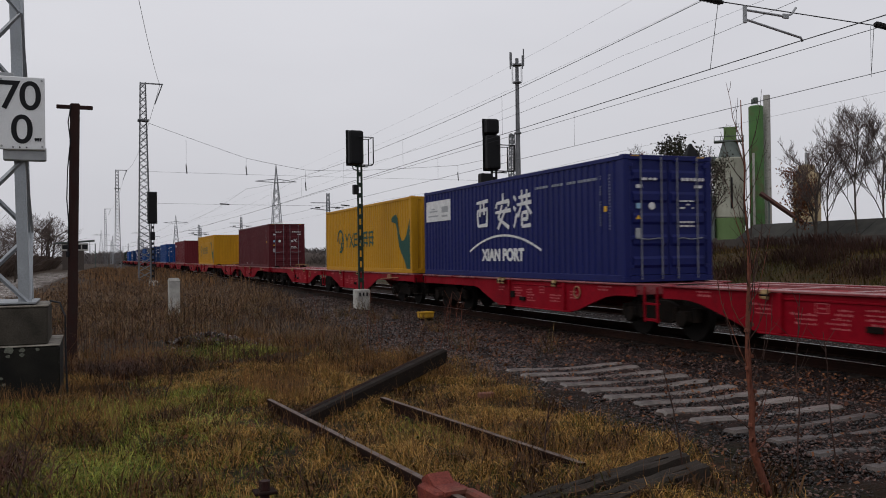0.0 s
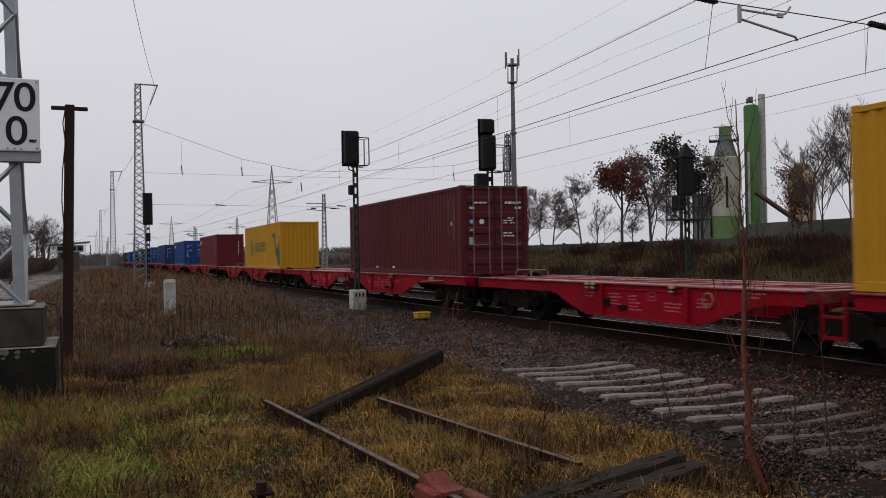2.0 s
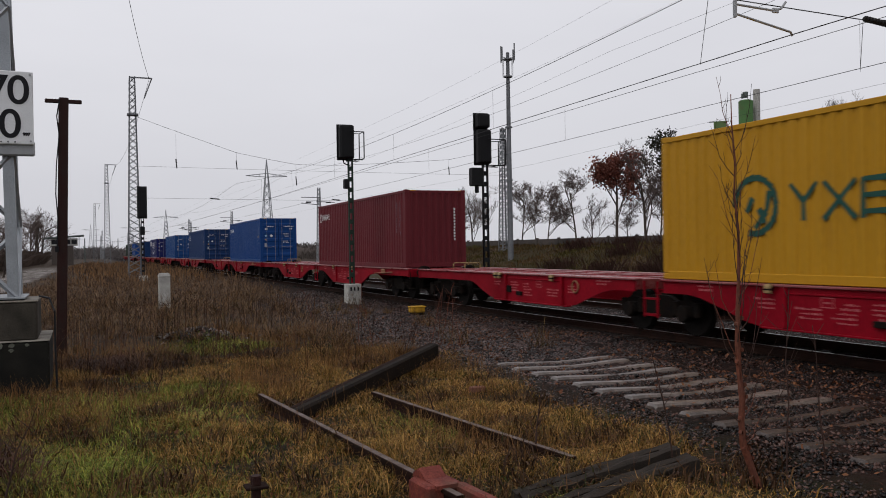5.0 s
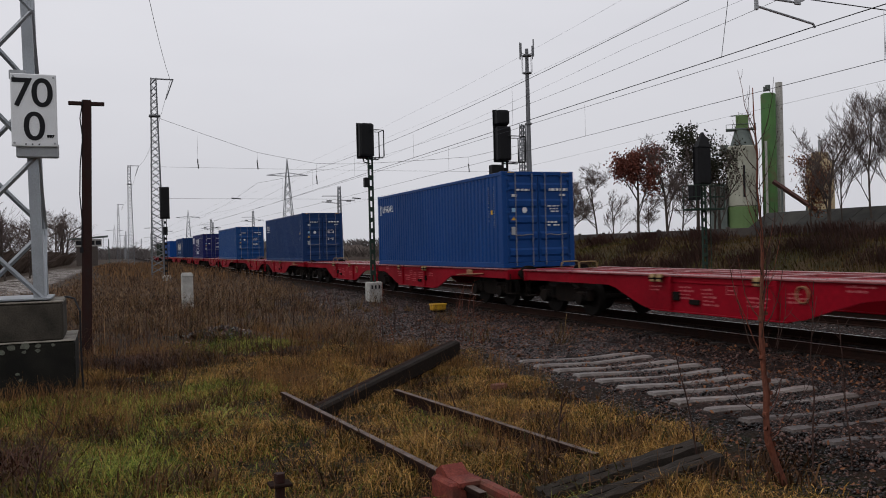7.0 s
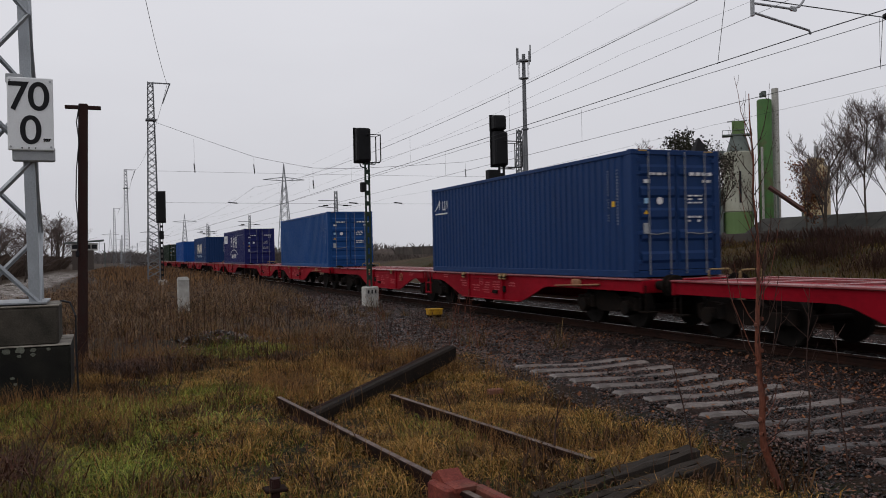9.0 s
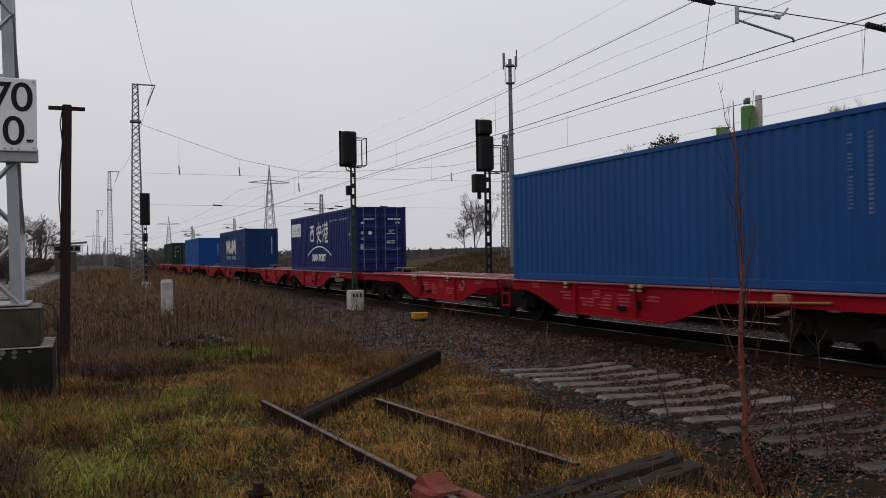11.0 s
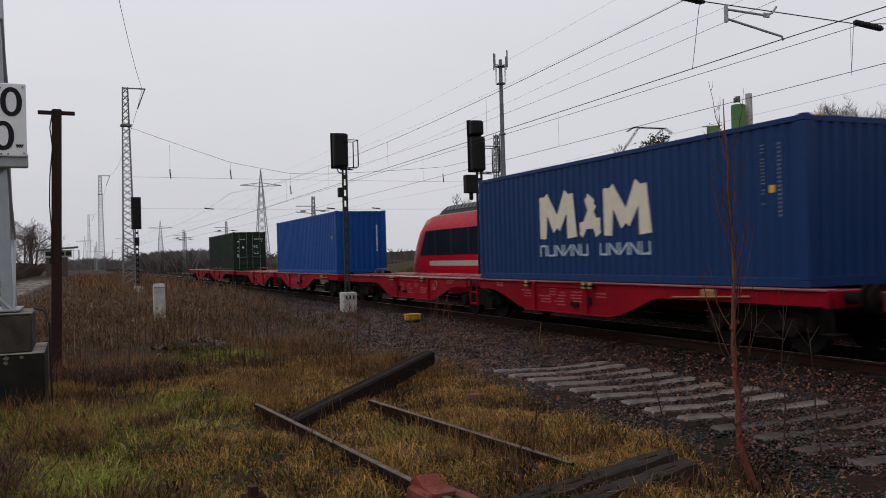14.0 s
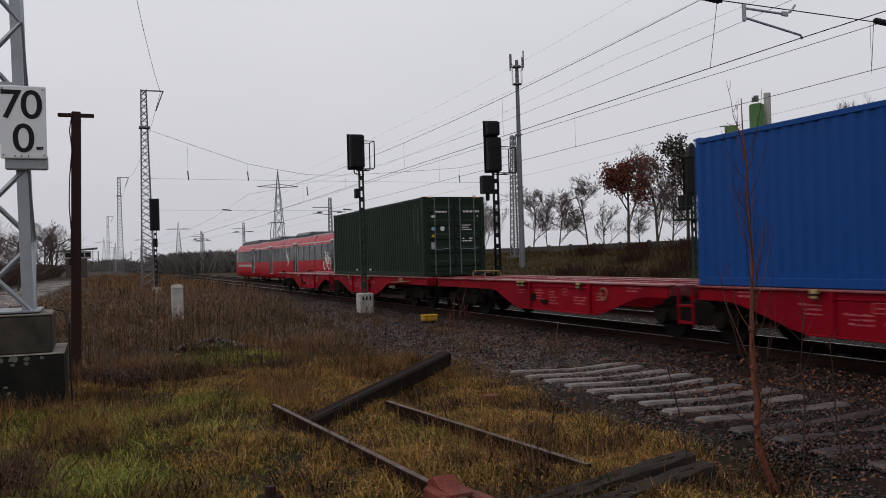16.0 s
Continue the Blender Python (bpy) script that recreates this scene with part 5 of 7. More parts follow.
sig_b = thing("light_signal", "black light signal with two stacked heads between the tracks", "railway signal", pose(14.42, 29.3, -0.2), "light signals beside the tracks")
part("foot", Shape().box((-0.3, -0.28, -0.1), (0.3, 0.28, 0.14), 0.04), CONCRETE, sig_b)
channel_mast(sig_b, 5.3, SIGNAL_BLACK, 0.24)
signal_head(sig_b, -0.05, 5.28, 6.6, 0.56)
signal_head(sig_b, -0.08, 6.66, 7.22, 0.52)
cage(sig_b, 0.0, 0.72, -0.05, 5.2, 6.2)
part("side_case", Shape().box((-0.62, -0.16, 4.42), (-0.12, 0.16, 5.12), 0.03), SIGNAL_BLACK, sig_b)
part("side_arm", Shape().box((-0.2, -0.05, 4.5), (0.1, 0.05, 4.6), 0.01), SIGNAL_BLACK, sig_b)
part("horn", Shape().disc((-0.36, 0, 4.3), "z", 0.08, 0.14, 10, 0.02), SIGNAL_BLACK, sig_b)

sig_c = thing("light_signal", "tall dark signal with railed platform before the grass bank", "railway signal", pose(26.75, 32.95, -0.45), "light signals beside the tracks")
part("foot", Shape().box((-0.4, -0.4, 0), (0.4, 0.4, 0.85), 0.05), CONCRETE_PALE, sig_c, "pale concrete foot")
channel_mast(sig_c, 4.9, SIGNAL_GREEN, 0.26)
signal_head(sig_c, 0.0, 4.95, 6.75, 0.75)
part("pointed_top", Shape().loft([[(-0.4, -0.2, 6.75), (0.4, -0.2, 6.75), (0.4, 0.2, 6.75), (-0.4, 0.2, 6.75)], [(-0.04, -0.05, 7.45), (0.04, -0.05, 7.45), (0.04, 0.05, 7.45), (-0.04, 0.05, 7.45)]]), SIGNAL_BLACK, sig_c)
part("side_case", Shape().box((-0.75, -0.2, 4.2), (-0.3, 0.2, 4.9), 0.03), SIGNAL_BLACK, sig_c)
part("platform", Shape().box((-0.85, -0.5, 3.72), (0.85, 0.5, 3.8), 0.01), SIGNAL_GREEN, sig_c)
for x in (-0.82, -0.3, 0.3, 0.82):
    for y in (-0.48, 0.48):
        part("rail_post", Shape().tube([(x, y, 3.8), (x, y, 4.9)], 0.02, 6), SIGNAL_GREEN, sig_c)
for z in (4.35, 4.9):
    part("hand_rail", Shape().tube([(-0.82, 0.48, z), (-0.82, -0.48, z), (0.82, -0.48, z), (0.82, 0.48, z)], 0.02, 6), SIGNAL_GREEN, sig_c)
part("ladder_rail", Shape().tube([(0.3, -0.1, 0.8), (0.3, -0.1, 4.8)], 0.02, 6), SIGNAL_GREEN, sig_c)

sig_d = thing("light_signal", "slim black light signal among the weeds in the distance", "railway signal", pose(4.33, 66, -0.2), "light signals beside the tracks")
channel_mast(sig_d, 4.7, SIGNAL_BLACK, 0.22)
signal_head(sig_d, 0.0, 4.65, 6.95, 0.6)
part("lower_case", Shape().box((-0.16, -0.12, 3.4), (0.16, 0.12, 4.0), 0.02), SIGNAL_BLACK, sig_d)
part("foot", Shape().box((-0.3, -0.3, 0), (0.3, 0.3, 0.4), 0.04), CONCRETE_PALE, sig_d)

# ---------- catenary ----------
def top_arm(m, h, side=1):
    part("top_arm", Shape().box((-0.2 if side > 0 else -1.55, -0.05, h - 0.1), (1.55 if side > 0 else 0.2, 0.05, h), 0.01), MAST_STEEL, m)
    part("arm_strut", Shape().tube([(side * 1.5, 0, h - 0.05), (side * 0.9, 0, h - 1.7)], 0.05, 5), MAST_STEEL, m)
    part("collar", Shape().box((-0.42, -0.4, h - 3.12), (0.42, 0.4, h - 2.99), 0.01), MAST_STEEL, m)


for x, y, top in ((4.1, 72, 16.0), (4.25, 147, 16.3), (4.3, 262, 16.3)):
    m = lattice_mast(x, y, -0.3, top, 1.05, 0.46, 30, "tall grey lattice mast with a short top arm", near=False, leg=0.075)
    top_arm(m, top + 0.3)
right_mast = lattice_mast(37.4, 72, 0.4, 13.3, 0.95, 0.45, 24, "grey lattice mast at the foot of the grass bank", near=False, leg=0.1)
for x, y, top in ((27.3, 102, 9.6), (27.0, 165, 9.6), (26.5, 225, 9.6), (22.0, 190, 9.0)):
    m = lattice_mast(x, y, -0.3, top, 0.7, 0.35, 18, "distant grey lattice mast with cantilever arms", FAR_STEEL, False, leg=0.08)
    for z in (top - 1.6, top - 0.9):
        part("cantilever", Shape().tube([(0.3, 0, z - (0.25 if z < top - 1 else 0)), (-2.2, 0, z)], 0.05, 5), MAST_STEEL, m)
    part("cantilever", Shape().tube([(-0.3, 0, top - 1.4), (2.0, 0, top - 1.5)], 0.05, 5), MAST_STEEL, m)
    for sx in (-1.3, 1.2):
        part("insulator", Shape().disc((sx, 0, top - 1.5), "x", 0.09, 0.3, 8), RUBBER, m)
rngm = random.Random(12)
for k in range(16):
    y = 300 + k * 38
    x = rngm.choice((-6, 2, 9, 20, 27, 34, 45)) + rngm.uniform(-2, 2)
    h = rngm.uniform(8.5, 13)
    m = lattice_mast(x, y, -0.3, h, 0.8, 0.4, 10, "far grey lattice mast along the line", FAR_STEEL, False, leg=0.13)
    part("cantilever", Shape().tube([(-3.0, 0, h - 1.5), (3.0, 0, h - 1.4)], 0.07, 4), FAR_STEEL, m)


def wire(name, pts, r, label, sag=0.0, n=24, mat=WIRE, group="overhead wires"):
    line = []
    for (a, b) in zip(pts, pts[1:]):
        a, b = Vector(a), Vector(b)
        for k in range(n):
            t = k / n
            p = a.lerp(b, t)
            p.z -= sag * 4 * t * (1 - t)
            line.append(p)
    line.append(Vector(pts[-1]))
    return solo(name, Shape().tube(line, r, 5), mat, label, "overhead wire", group)


# the main line's contact and carrying wires
for x, zc, zm in ((FREIGHT_X, 5.6, 7.35), (LOCAL_X, 5.72, 8.2)):
    wire("contact_wire", [(x, -30, zc + 0.1), (x - 0.1, 11.9, zc + 0.09), (x + 0.25, 72, zc - 0.05), (x - 0.2, 140, zc), (x, 500, zc)], 0.010 if x < 14 else 0.008, "thin dark contact wire over the track", 0.02, 10)
    wire("carrying_wire", [(x, -30, zm + 0.2), (x, 14.2, zm - 0.10 if x < 14 else zm), (x, 72, zm + 0.25), (x, 140, zm), (x, 500, zm)], 0.008 if x < 14 else 0.006, "thin sagging carrying wire over the track", 0.75, 24)
    for y in ((3.0, 8.0, 24.2, 33.5, 42.5, 52.0, 61.5) if x < 14 else (14.0, 26.8, 40.0)):
        t = (y - 14.2) / 57.8
        top = (zm - 0.12 if x < 14 else zm) * (1 - t) + (zm + 0.25) * t - 0.75 * 4 * t * (1 - t) if y > 14 else zm - 0.6
        if x > 14:
            top = zc + 1.2
        wire("dropper", [(x, y, zc + 0.03), (x, y, top)], 0.004, "thin dropper between the wires", 0, 2)
wire("feeder_wire", [(12.3, -30, 5.68), (12.3, 15, 5.565), (12.35, 72, 5.53), (12.3, 140, 5.56)], 0.006, "thin second contact wire beside the first", 0.03, 12)
for x, za, zb in ((20.8, 10.1, 8.9), (25.0, 14.6, 13.4), (25.0, 12.9, 12.2), (25.0, 7.1, 6.9)):
    wire("far_wire", [(x, -20, za + 1.2), (x, 30, za), (x, 72, zb), (x, 150, zb), (x, 420, zb - 1)], 0.0045, "thin grey line wire high above the tracks", 0.25, 14)

# cross-span at the near support, just past the upper edge of view
span_y = 11.9
wire("cross_span", [(-8, span_y + 1.5, 8.0), (10.4, span_y, 6.26), (14.15, span_y, 6.18), (30, span_y + 0.5, 7.6)], 0.011, "thin cross-span wire with insulators", 0.0, 6)
ins = thing("insulator", "dark ribbed rod insulator on the cross-span", "insulator", pose(10.0, span_y, 6.28), "insulators on the cross-span")
s = Shape().tube([(-0.36, 0, 0.04), (0.42, 0, -0.03)], 0.035, 8)
for k in range(9):
    s.disc((-0.3 + k * 0.08, 0, 0.035 - k * 0.007), "x", 0.062, 0.014, 12)
part("rod", s, RUBBER, ins)
copy_thing(ins, pose(14.5, span_y, 6.17))
arm = thing("steady_arm", "grey bent-tube steady arm holding the contact wire", "steady arm", pose(0, span_y, 0))
part("upper_tube", Shape().tube([(10.92, 0, 6.17), (11.86, 0, 6.14), (12.02, 0, 6.2), (12.13, 0, 6.33)], 0.022, 7), GREY_BACK, arm)
part("drop_bracket", Shape().box((10.89, -0.03, 5.93), (10.95, 0.03, 6.24), 0.008), GREY_BACK, arm)
part("registration_tube", Shape().tube([(10.92, 0, 6.0), (12.24, 0, 5.78), (12.28, 0, 5.71)], 0.022, 7), GREY_BACK, arm)
part("clip", Shape().box((11.8, -0.02, 6.1), (11.95, 0.02, 6.19), 0.01), GREY_BACK, arm)
wire("dropper", [(10.32, span_y, 6.24), (12.2, 14.35, 5.68)], 0.006, "thin tie wire to the contact wire", 0, 2)
wire("dropper", [(14.12, span_y, 6.18), (16.5, 14.0, 5.82)], 0.006, "thin tie wire to the contact wire", 0, 2)

# cross-span between the tall masts
wire("cross_span", [(4.1, 72, 12.9), (12.25, 72, 10.16), (17.3, 72, 9.3), (21.4, 72, 9.33), (31.7, 72, 10.1), (37.4, 72, 11.4)], 0.014, "sagging cross-span wire between tall masts", 0.03, 4)
for z in (8.85, 6.3):
    wire("cross_wire", [(4.1, 72, z), (37.4, 72, z - 0.1)], 0.009, "straight cross wire between tall masts", 0.05, 8)
for x, za, zb in ((7.4, 11.5, 8.85), (12.25, 10.1, 8.85), (17.3, 9.25, 7.6), (31.7, 10.05, 8.8)):
    wire("dropper", [(x, 72, za), (x, 72, zb)], 0.008, "thin dropper on the cross-span", 0, 2)
    copy_thing(ins, Matrix.Translation((x, 72, zb + 0.3)) @ Euler((0, radians(80), 0)).to_matrix().to_4x4())
for x in (10.4, 20.8, 25.0):
    copy_thing(ins, pose(x, 72, 6.27))
wire("earth_wire", [(-1.0, 14.5, 17.4), (5.4, 72, 15.9), (5.6, 147, 16.2), (5.6, 262, 16.2)], 0.014, "thin earth wire from mast to mast", 1.6, 20)

# ---------- radio mast, power pylons ----------
radio = thing("radio_mast", "slender grey steel radio mast with antennas on top", "radio mast", pose(34.5, 65.3, -0.2))
part("shaft", Shape().tube([(0, 0, 0), (0, 0, 9.5), (0, 0, 19.0)], 0.27, 14, 0.15), MAST_STEEL, radio)
part("crown_ring", Shape().disc((0, 0, 18.4), "z", 0.42, 0.05, 16), MAST_STEEL, radio)
part("crown_ring", Shape().disc((0, 0, 16.9), "z", 0.40, 0.05, 16), MAST_STEEL, radio)
for a in range(4):
    x, y = 0.75 * math.cos(a * 1.571 + 0.4), 0.75 * math.sin(a * 1.571 + 0.4)
    part("antenna", Shape().box((x - 0.05, y - 0.05, 18.2), (x + 0.05, y + 0.05, 19.4 + 0.3 * (a % 2)), 0.02), MAST_STEEL, radio)
    part("antenna_arm", Shape().tube([(0, 0, 18.5), (x, y, 18.5)], 0.03, 5), MAST_STEEL, radio)
    part("cage_bar", Shape().tube([(x * 0.75, y * 0.75, 16.9), (x * 0.75, y * 0.75, 18.4)], 0.022, 5), MAST_STEEL, radio)
for z in (7.9, 12.5):
    part("joint_ring", Shape().disc((0, 0, z), "z", 0.30, 0.06, 14), MAST_STEEL, radio)
part("ladder", Shape().tube([(-0.32, -0.1, 0.5), (-0.2, -0.1, 18)], 0.02, 5), MAST_STEEL, radio)


def power_pylon(x, y, h, w):
    p = thing("power_pylon", "distant grey lattice power pylon with wide arms", "power pylon", pose(x, y, 0), "power pylons on the horizon")
    body = Shape()
    for sx in (-1, 1):
        for sy in (-1, 1):
            body.tube([(sx * 2.6, sy * 2.6, 0), (sx * 0.9, sy * 0.9, h * 0.7), (0, 0, h)], 0.16, 4)
    for k in range(9):
        za, zb = h * 0.085 * k, h * 0.085 * (k + 1)
        wa, wb = 2.6 - 1.7 * za / (h * 0.7), 2.6 - 1.7 * zb / (h * 0.7)
        wa, wb = max(wa, 0.4), max(wb, 0.4)
        for sy in (-1, 1):
            body.tube([(-wa, sy * wa, za), (wb, sy * wb, zb)], 0.1, 3)
            body.tube([(wa, sy * wa, za), (-wb, sy * wb, zb)], 0.1, 3)
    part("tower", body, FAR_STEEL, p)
    arm = Shape()
    for z, r in ((h * 0.83, w),):
        for sx in (-1, 1):
            arm.tube([(0, 0, z + 1.0), (sx * r, 0, z)], 0.13, 4)
            arm.tube([(0, 0, z - 0.4), (sx * r, 0, z)], 0.13, 4)
            for q in (0.35, 0.65):
                arm.tube([(sx * r * q, 0, z + 1.0 - q), (sx * r * q, 0, z - 0.4 + 0.4 * q)], 0.08, 3)
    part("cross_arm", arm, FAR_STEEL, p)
    return p


power_pylon(65.6, 320, 36.5, 7.8)
power_pylon(58, 640, 33, 8.5)
power_pylon(47, 900, 33, 8.5)
power_pylon(12, 1000, 34, 9)

# ---------- the lifted siding in front: rails, beam, timbers, stop ----------
def laid_rail(a, b, label, sink=0.0):
    a, b = Vector(a), Vector(b)
    d = b - a
    r = thing("old_rail", label, "rail", Matrix.Translation(a) @ d.to_track_quat("Y", "Z").to_matrix().to_4x4(), "old rails in the grass")
    part("web", Shape().prism([(x, z) for x, z in RAIL_PROFILE], "y", 0, d.length), RUST_DARK, r)
    part("running_surface", Shape().box((-0.03, 0, 0.001), (0.03, d.length, 0.004)), RAIL_OLD, r, "grey worn rail top")
    return r


laid_rail((2.72, 6.05, -0.09), (2.27, 11.75, -0.12), "rusty old rail lying in wet grass")
laid_rail((4.185, 6.74, -0.10), (3.70, 11.1, -0.11), "rusty old rail, partly sunk in grass")

a, b = Vector((2.42, 10.55, -0.26)), Vector((5.72, 13.75, 0.09))
beam = thing("buffer_beam", "heavy tarred timber beam lying aslant across the rails", "timber beam", Matrix.Translation(a) @ (b - a).to_track_quat("Y", "Z").to_matrix().to_4x4())
part("timber", Shape().box((-0.10, 0, -0.15), (0.09, (b - a).length, 0.10), 0.03), WOOD_TAR, beam)
part("edge_strip", Shape().box((-0.105, 0.1, 0.07), (-0.03, (b - a).length - 0.02, 0.106), 0.01), RUST_DARK, beam)

for (p, q, w) in (((3.2, 6.02, -0.2), (5.1, 6.46, -0.10), 0.17), ((3.35, 5.72, -0.22), (5.05, 6.13, -0.12), 0.17)):
    p, q = Vector(p), Vector(q)
    t = thing("timber_sleeper", "grey split timber sleeper lying in the grass", "timber sleeper", Matrix.Translation(p) @ (q - p).to_track_quat("Y", "Z").to_matrix().to_4x4(), "loose timber sleepers")
    s = Shape()
    rng = random.Random(int(w * 100))
    rings = []
    for k in range(12):
        y = (q - p).length * k / 11
        j = [rng.uniform(-0.012, 0.012) for _ in range(6)]
        rings.append([(-w / 2 + j[0], y, -0.09), (w / 2 + j[1], y, -0.09), (w / 2 + j[2], y, 0.05 + j[3]), (w / 2 - 0.04, y, 0.075 + j[4]), (0.0, y, 0.06 + j[1]), (-w / 2 + 0.03, y, 0.085 + j[5])])
    part("timber", s.loft(rings), WOOD_OLD, t)
    part("split", Shape().box((-0.012, 0.15, 0.055), (0.004, (q - p).length - 0.2, 0.068)), WOOD_TAR, t)

stop = thing("rail_stop", "worn red iron rail stop clamped to the old rail", "rail stop", pose(2.68, 6.55, -0.1, 0, 0, 5))
part("wedge", Shape().prism([(-0.26, 0.0), (0.16, 0.0), (0.16, 0.06), (0.06, 0.115), (-0.06, 0.045), (-0.26, 0.035)], "x", -0.09, 0.11), RED_STOP, stop)
part("saddle", Shape().box((-0.16, -0.24, -0.15), (0.17, 0.12, 0.035), 0.02), RED_STOP, stop)
part("cheek", Shape().box((0.10, -0.78, -0.10), (0.2, -0.2, 0.03), 0.02), RED_STOP, stop, "bright red cheek plate")
part("chip", Shape().box((-0.42, -0.12, -0.2), (-0.2, 0.06, -0.12), 0.02), RED_STOP, stop)

stub = thing("iron_stub", "rusty iron stub with a flat plate in the grass", "iron stub", pose(1.28, 6.85, -0.32))
part("stem", Shape().box((-0.035, -0.035, 0), (0.035, 0.035, 0.36), 0.006), POST_BROWN, stub)
part("plate", Shape().box((-0.09, -0.08, 0.27), (0.09, 0.08, 0.295), 0.006), RUST_DARK, stub)
part("nut", Shape().disc((0, 0, 0.335), "z", 0.045, 0.035, 6), POST_BROWN, stub)

solo("brick", Shape().box((5.24, 11.2, -0.27), (5.48, 11.32, -0.19), 0.012), material("red_brick", (0.17, 0.075, 0.06), 0.85), "broken red brick lying on the ballast", "brick")

# ---------- bank wall, sheds, plant ----------
WALL_MAT = material("dark_stained_wall", (0.075, 0.062, 0.055), 0.9, vary=0.25, scale=0.7, second=(0.045, 0.04, 0.037), per_piece=0.12)
wall = thing("wall_east", "long low dark panel wall on top of the bank", "wall", pose(41, 0, 0), kind="structure")
for k in range(24):
    y = 24 + k * 4.0
    part("post", Shape().box((-0.12, y - 0.1, 1.5), (0.12, y + 0.1, 2.72), 0.02), WALL_MAT, wall)
    part("panel", Shape().box((-0.06, y + 0.1, 1.5), (0.06, y + 3.9, 2.62 - 0.002 * k), 0.01), WALL_MAT, wall)

ROOF_GREEN = material("grey_brown_roof_sheet", (0.052, 0.05, 0.045), 0.8, vary=0.25, scale=0.6, second=(0.03, 0.03, 0.028), spec=0.05)
shed = thing("shed", "long low shed with a dull grey sheet roof", "building", pose(62, 60, 2.0))
part("wall", Shape().box((0, -8.8, -2.2), (12, 9.0, 0.9)), WALL_MAT, shed)
for k in range(6):
    part("roof_sheet", Shape().prism([(-0.4, 0.75), (2.2, 2.35), (9.8, 2.35), (12.4, 0.75), (12.4, 0.9), (9.8, 2.5), (2.2, 2.5), (-0.4, 0.9)], "y", -9.1 + k * 3.05, -9.1 + k * 3.05 + 2.99), ROOF_GREEN, shed)

SILO_GREEN = material("green_silo_paint", (0.085, 0.19, 0.06), 0.6, vary=0.15, scale=0.25, second=(0.07, 0.14, 0.055), stain=(0.10, 0.11, 0.055), stain_scale=0.35, stain_at=0.52)
TOWER_WHITE = material("dirty_white_cladding", (0.34, 0.34, 0.28), 0.7, vary=0.2, scale=0.25, second=(0.25, 0.25, 0.2))
TOWER_GREEN = material("olive_green_cladding", (0.11, 0.17, 0.07), 0.7, vary=0.15, scale=0.3)
PLANT_GREY = material("weathered_plant_steel", (0.12, 0.14, 0.13), 0.7, 0.2, vary=0.25, scale=0.5)
SAND = material("sand_coloured_cladding", (0.42, 0.33, 0.20), 0.7, vary=0.15, scale=0.4)


def at_heading(deg, dist):
    return dist * math.sin(radians(deg)), dist * math.cos(radians(deg))


x, y = at_heading(43.1, 190)
silo = thing("silo", "tall green cylindrical silo with roof railing", "silo", pose(x, y, 0))
part("shaft", Shape().disc((0, 0, 16), "z", 1.48, 16, 28, 0.1), SILO_GREEN, silo)
part("top_cap", Shape().loft([[(1.42 * math.cos(a), 1.42 * math.sin(a), 32) for a in (k * 0.3142 for k in range(20))], [(1.2 * math.cos(a), 1.2 * math.sin(a), 32.15) for a in (k * 0.3142 for k in range(20))]]), SILO_GREEN, silo)
part("vent", Shape().disc((0, 0, 33.3), "z", 0.5, 0.6, 12).disc((-0.9, 0, 33.0), "z", 0.25, 0.5, 8), PLANT_GREY, silo)
part("stripe", Shape().box((-2.3, -1.5, 4), (-1.9, -1.2, 22)), CONCRETE_PALE, silo, "white downpipe")
x, y = at_heading(43.75, 192)
chim = solo("chimney", Shape().disc((x, y, 17.3), "z", 0.7, 17.3, 16), CONCRETE_PALE, "tall grey steel flue pipe beside the silo", "chimney")
x, y = at_heading(41.45, 188)
tower = thing("mixing_tower", "white and green mixing tower with steel top works", "industrial tower", pose(x, y, 0, 0, 0, -42))
part("lower_cladding", Shape().disc((0.0, 0, 4.3), "z", 3.0, 4.3, 24, 0.05), TOWER_GREEN, tower, "olive green lower cladding")
part("upper_cladding", Shape().disc((0.0, 0, 14.9), "z", 3.0, 6.3, 24, 0.2), TOWER_WHITE, tower, "dirty white round upper part")
part("cone", Shape().loft([[(0.2 + 2.5 * math.cos(a), 2.5 * math.sin(a), 21.2) for a in (k * 0.3142 for k in range(20))], [(0.2 + 1.5 * math.cos(a), 1.5 * math.sin(a), 24.5) for a in (k * 0.3142 for k in range(20))]]), PLANT_GREY, tower)
part("top_cabin", Shape().box((-1.0, -1.2, 24.5), (1.5, 1.2, 27.6), 0.1), TOWER_GREEN, tower)
part("gantry", Shape().box((-3.0, -1.4, 24.6), (3.0, 1.4, 24.9)).box((-2.9, -1.3, 25.7), (2.9, -1.2, 25.8)).box((-2.0, -0.1, 27.6), (2.0, 0.1, 27.8)), PLANT_GREY, tower)
for sx in (-2.9, -1.6, 2.9):
    part("gantry_post", Shape().box((sx - 0.06, -1.3, 24.8), (sx + 0.06, -1.2, 25.8)), PLANT_GREY, tower)
part("dark_slot", Shape().box((0.2, -3.12, 10.5), (0.65, -2.8, 17.0)), BLACK_MARK, tower)
part("side_block", Shape().box((-6.6, -2, 0), (-3.05, 2, 13.5), 0.1), PLANT_GREY, tower)
part("elevator", Shape().tube([(3.0, -1.0, 8.0), (1.0, -1.0, 24.0)], 0.35, 6), PLANT_GREY, tower, "grey bucket elevator leg")
part("catwalk", Shape().box((-5.6, -1.4, 19.6), (-1.5, 1.4, 19.9)).box((-5.5, -1.35, 20.7), (-1.5, -1.25, 20.8)).box((-4.2, -1.0, 19.9), (-2.6, 0.8, 21.6)), PLANT_GREY, tower)
x, y = at_heading(46.0, 188)
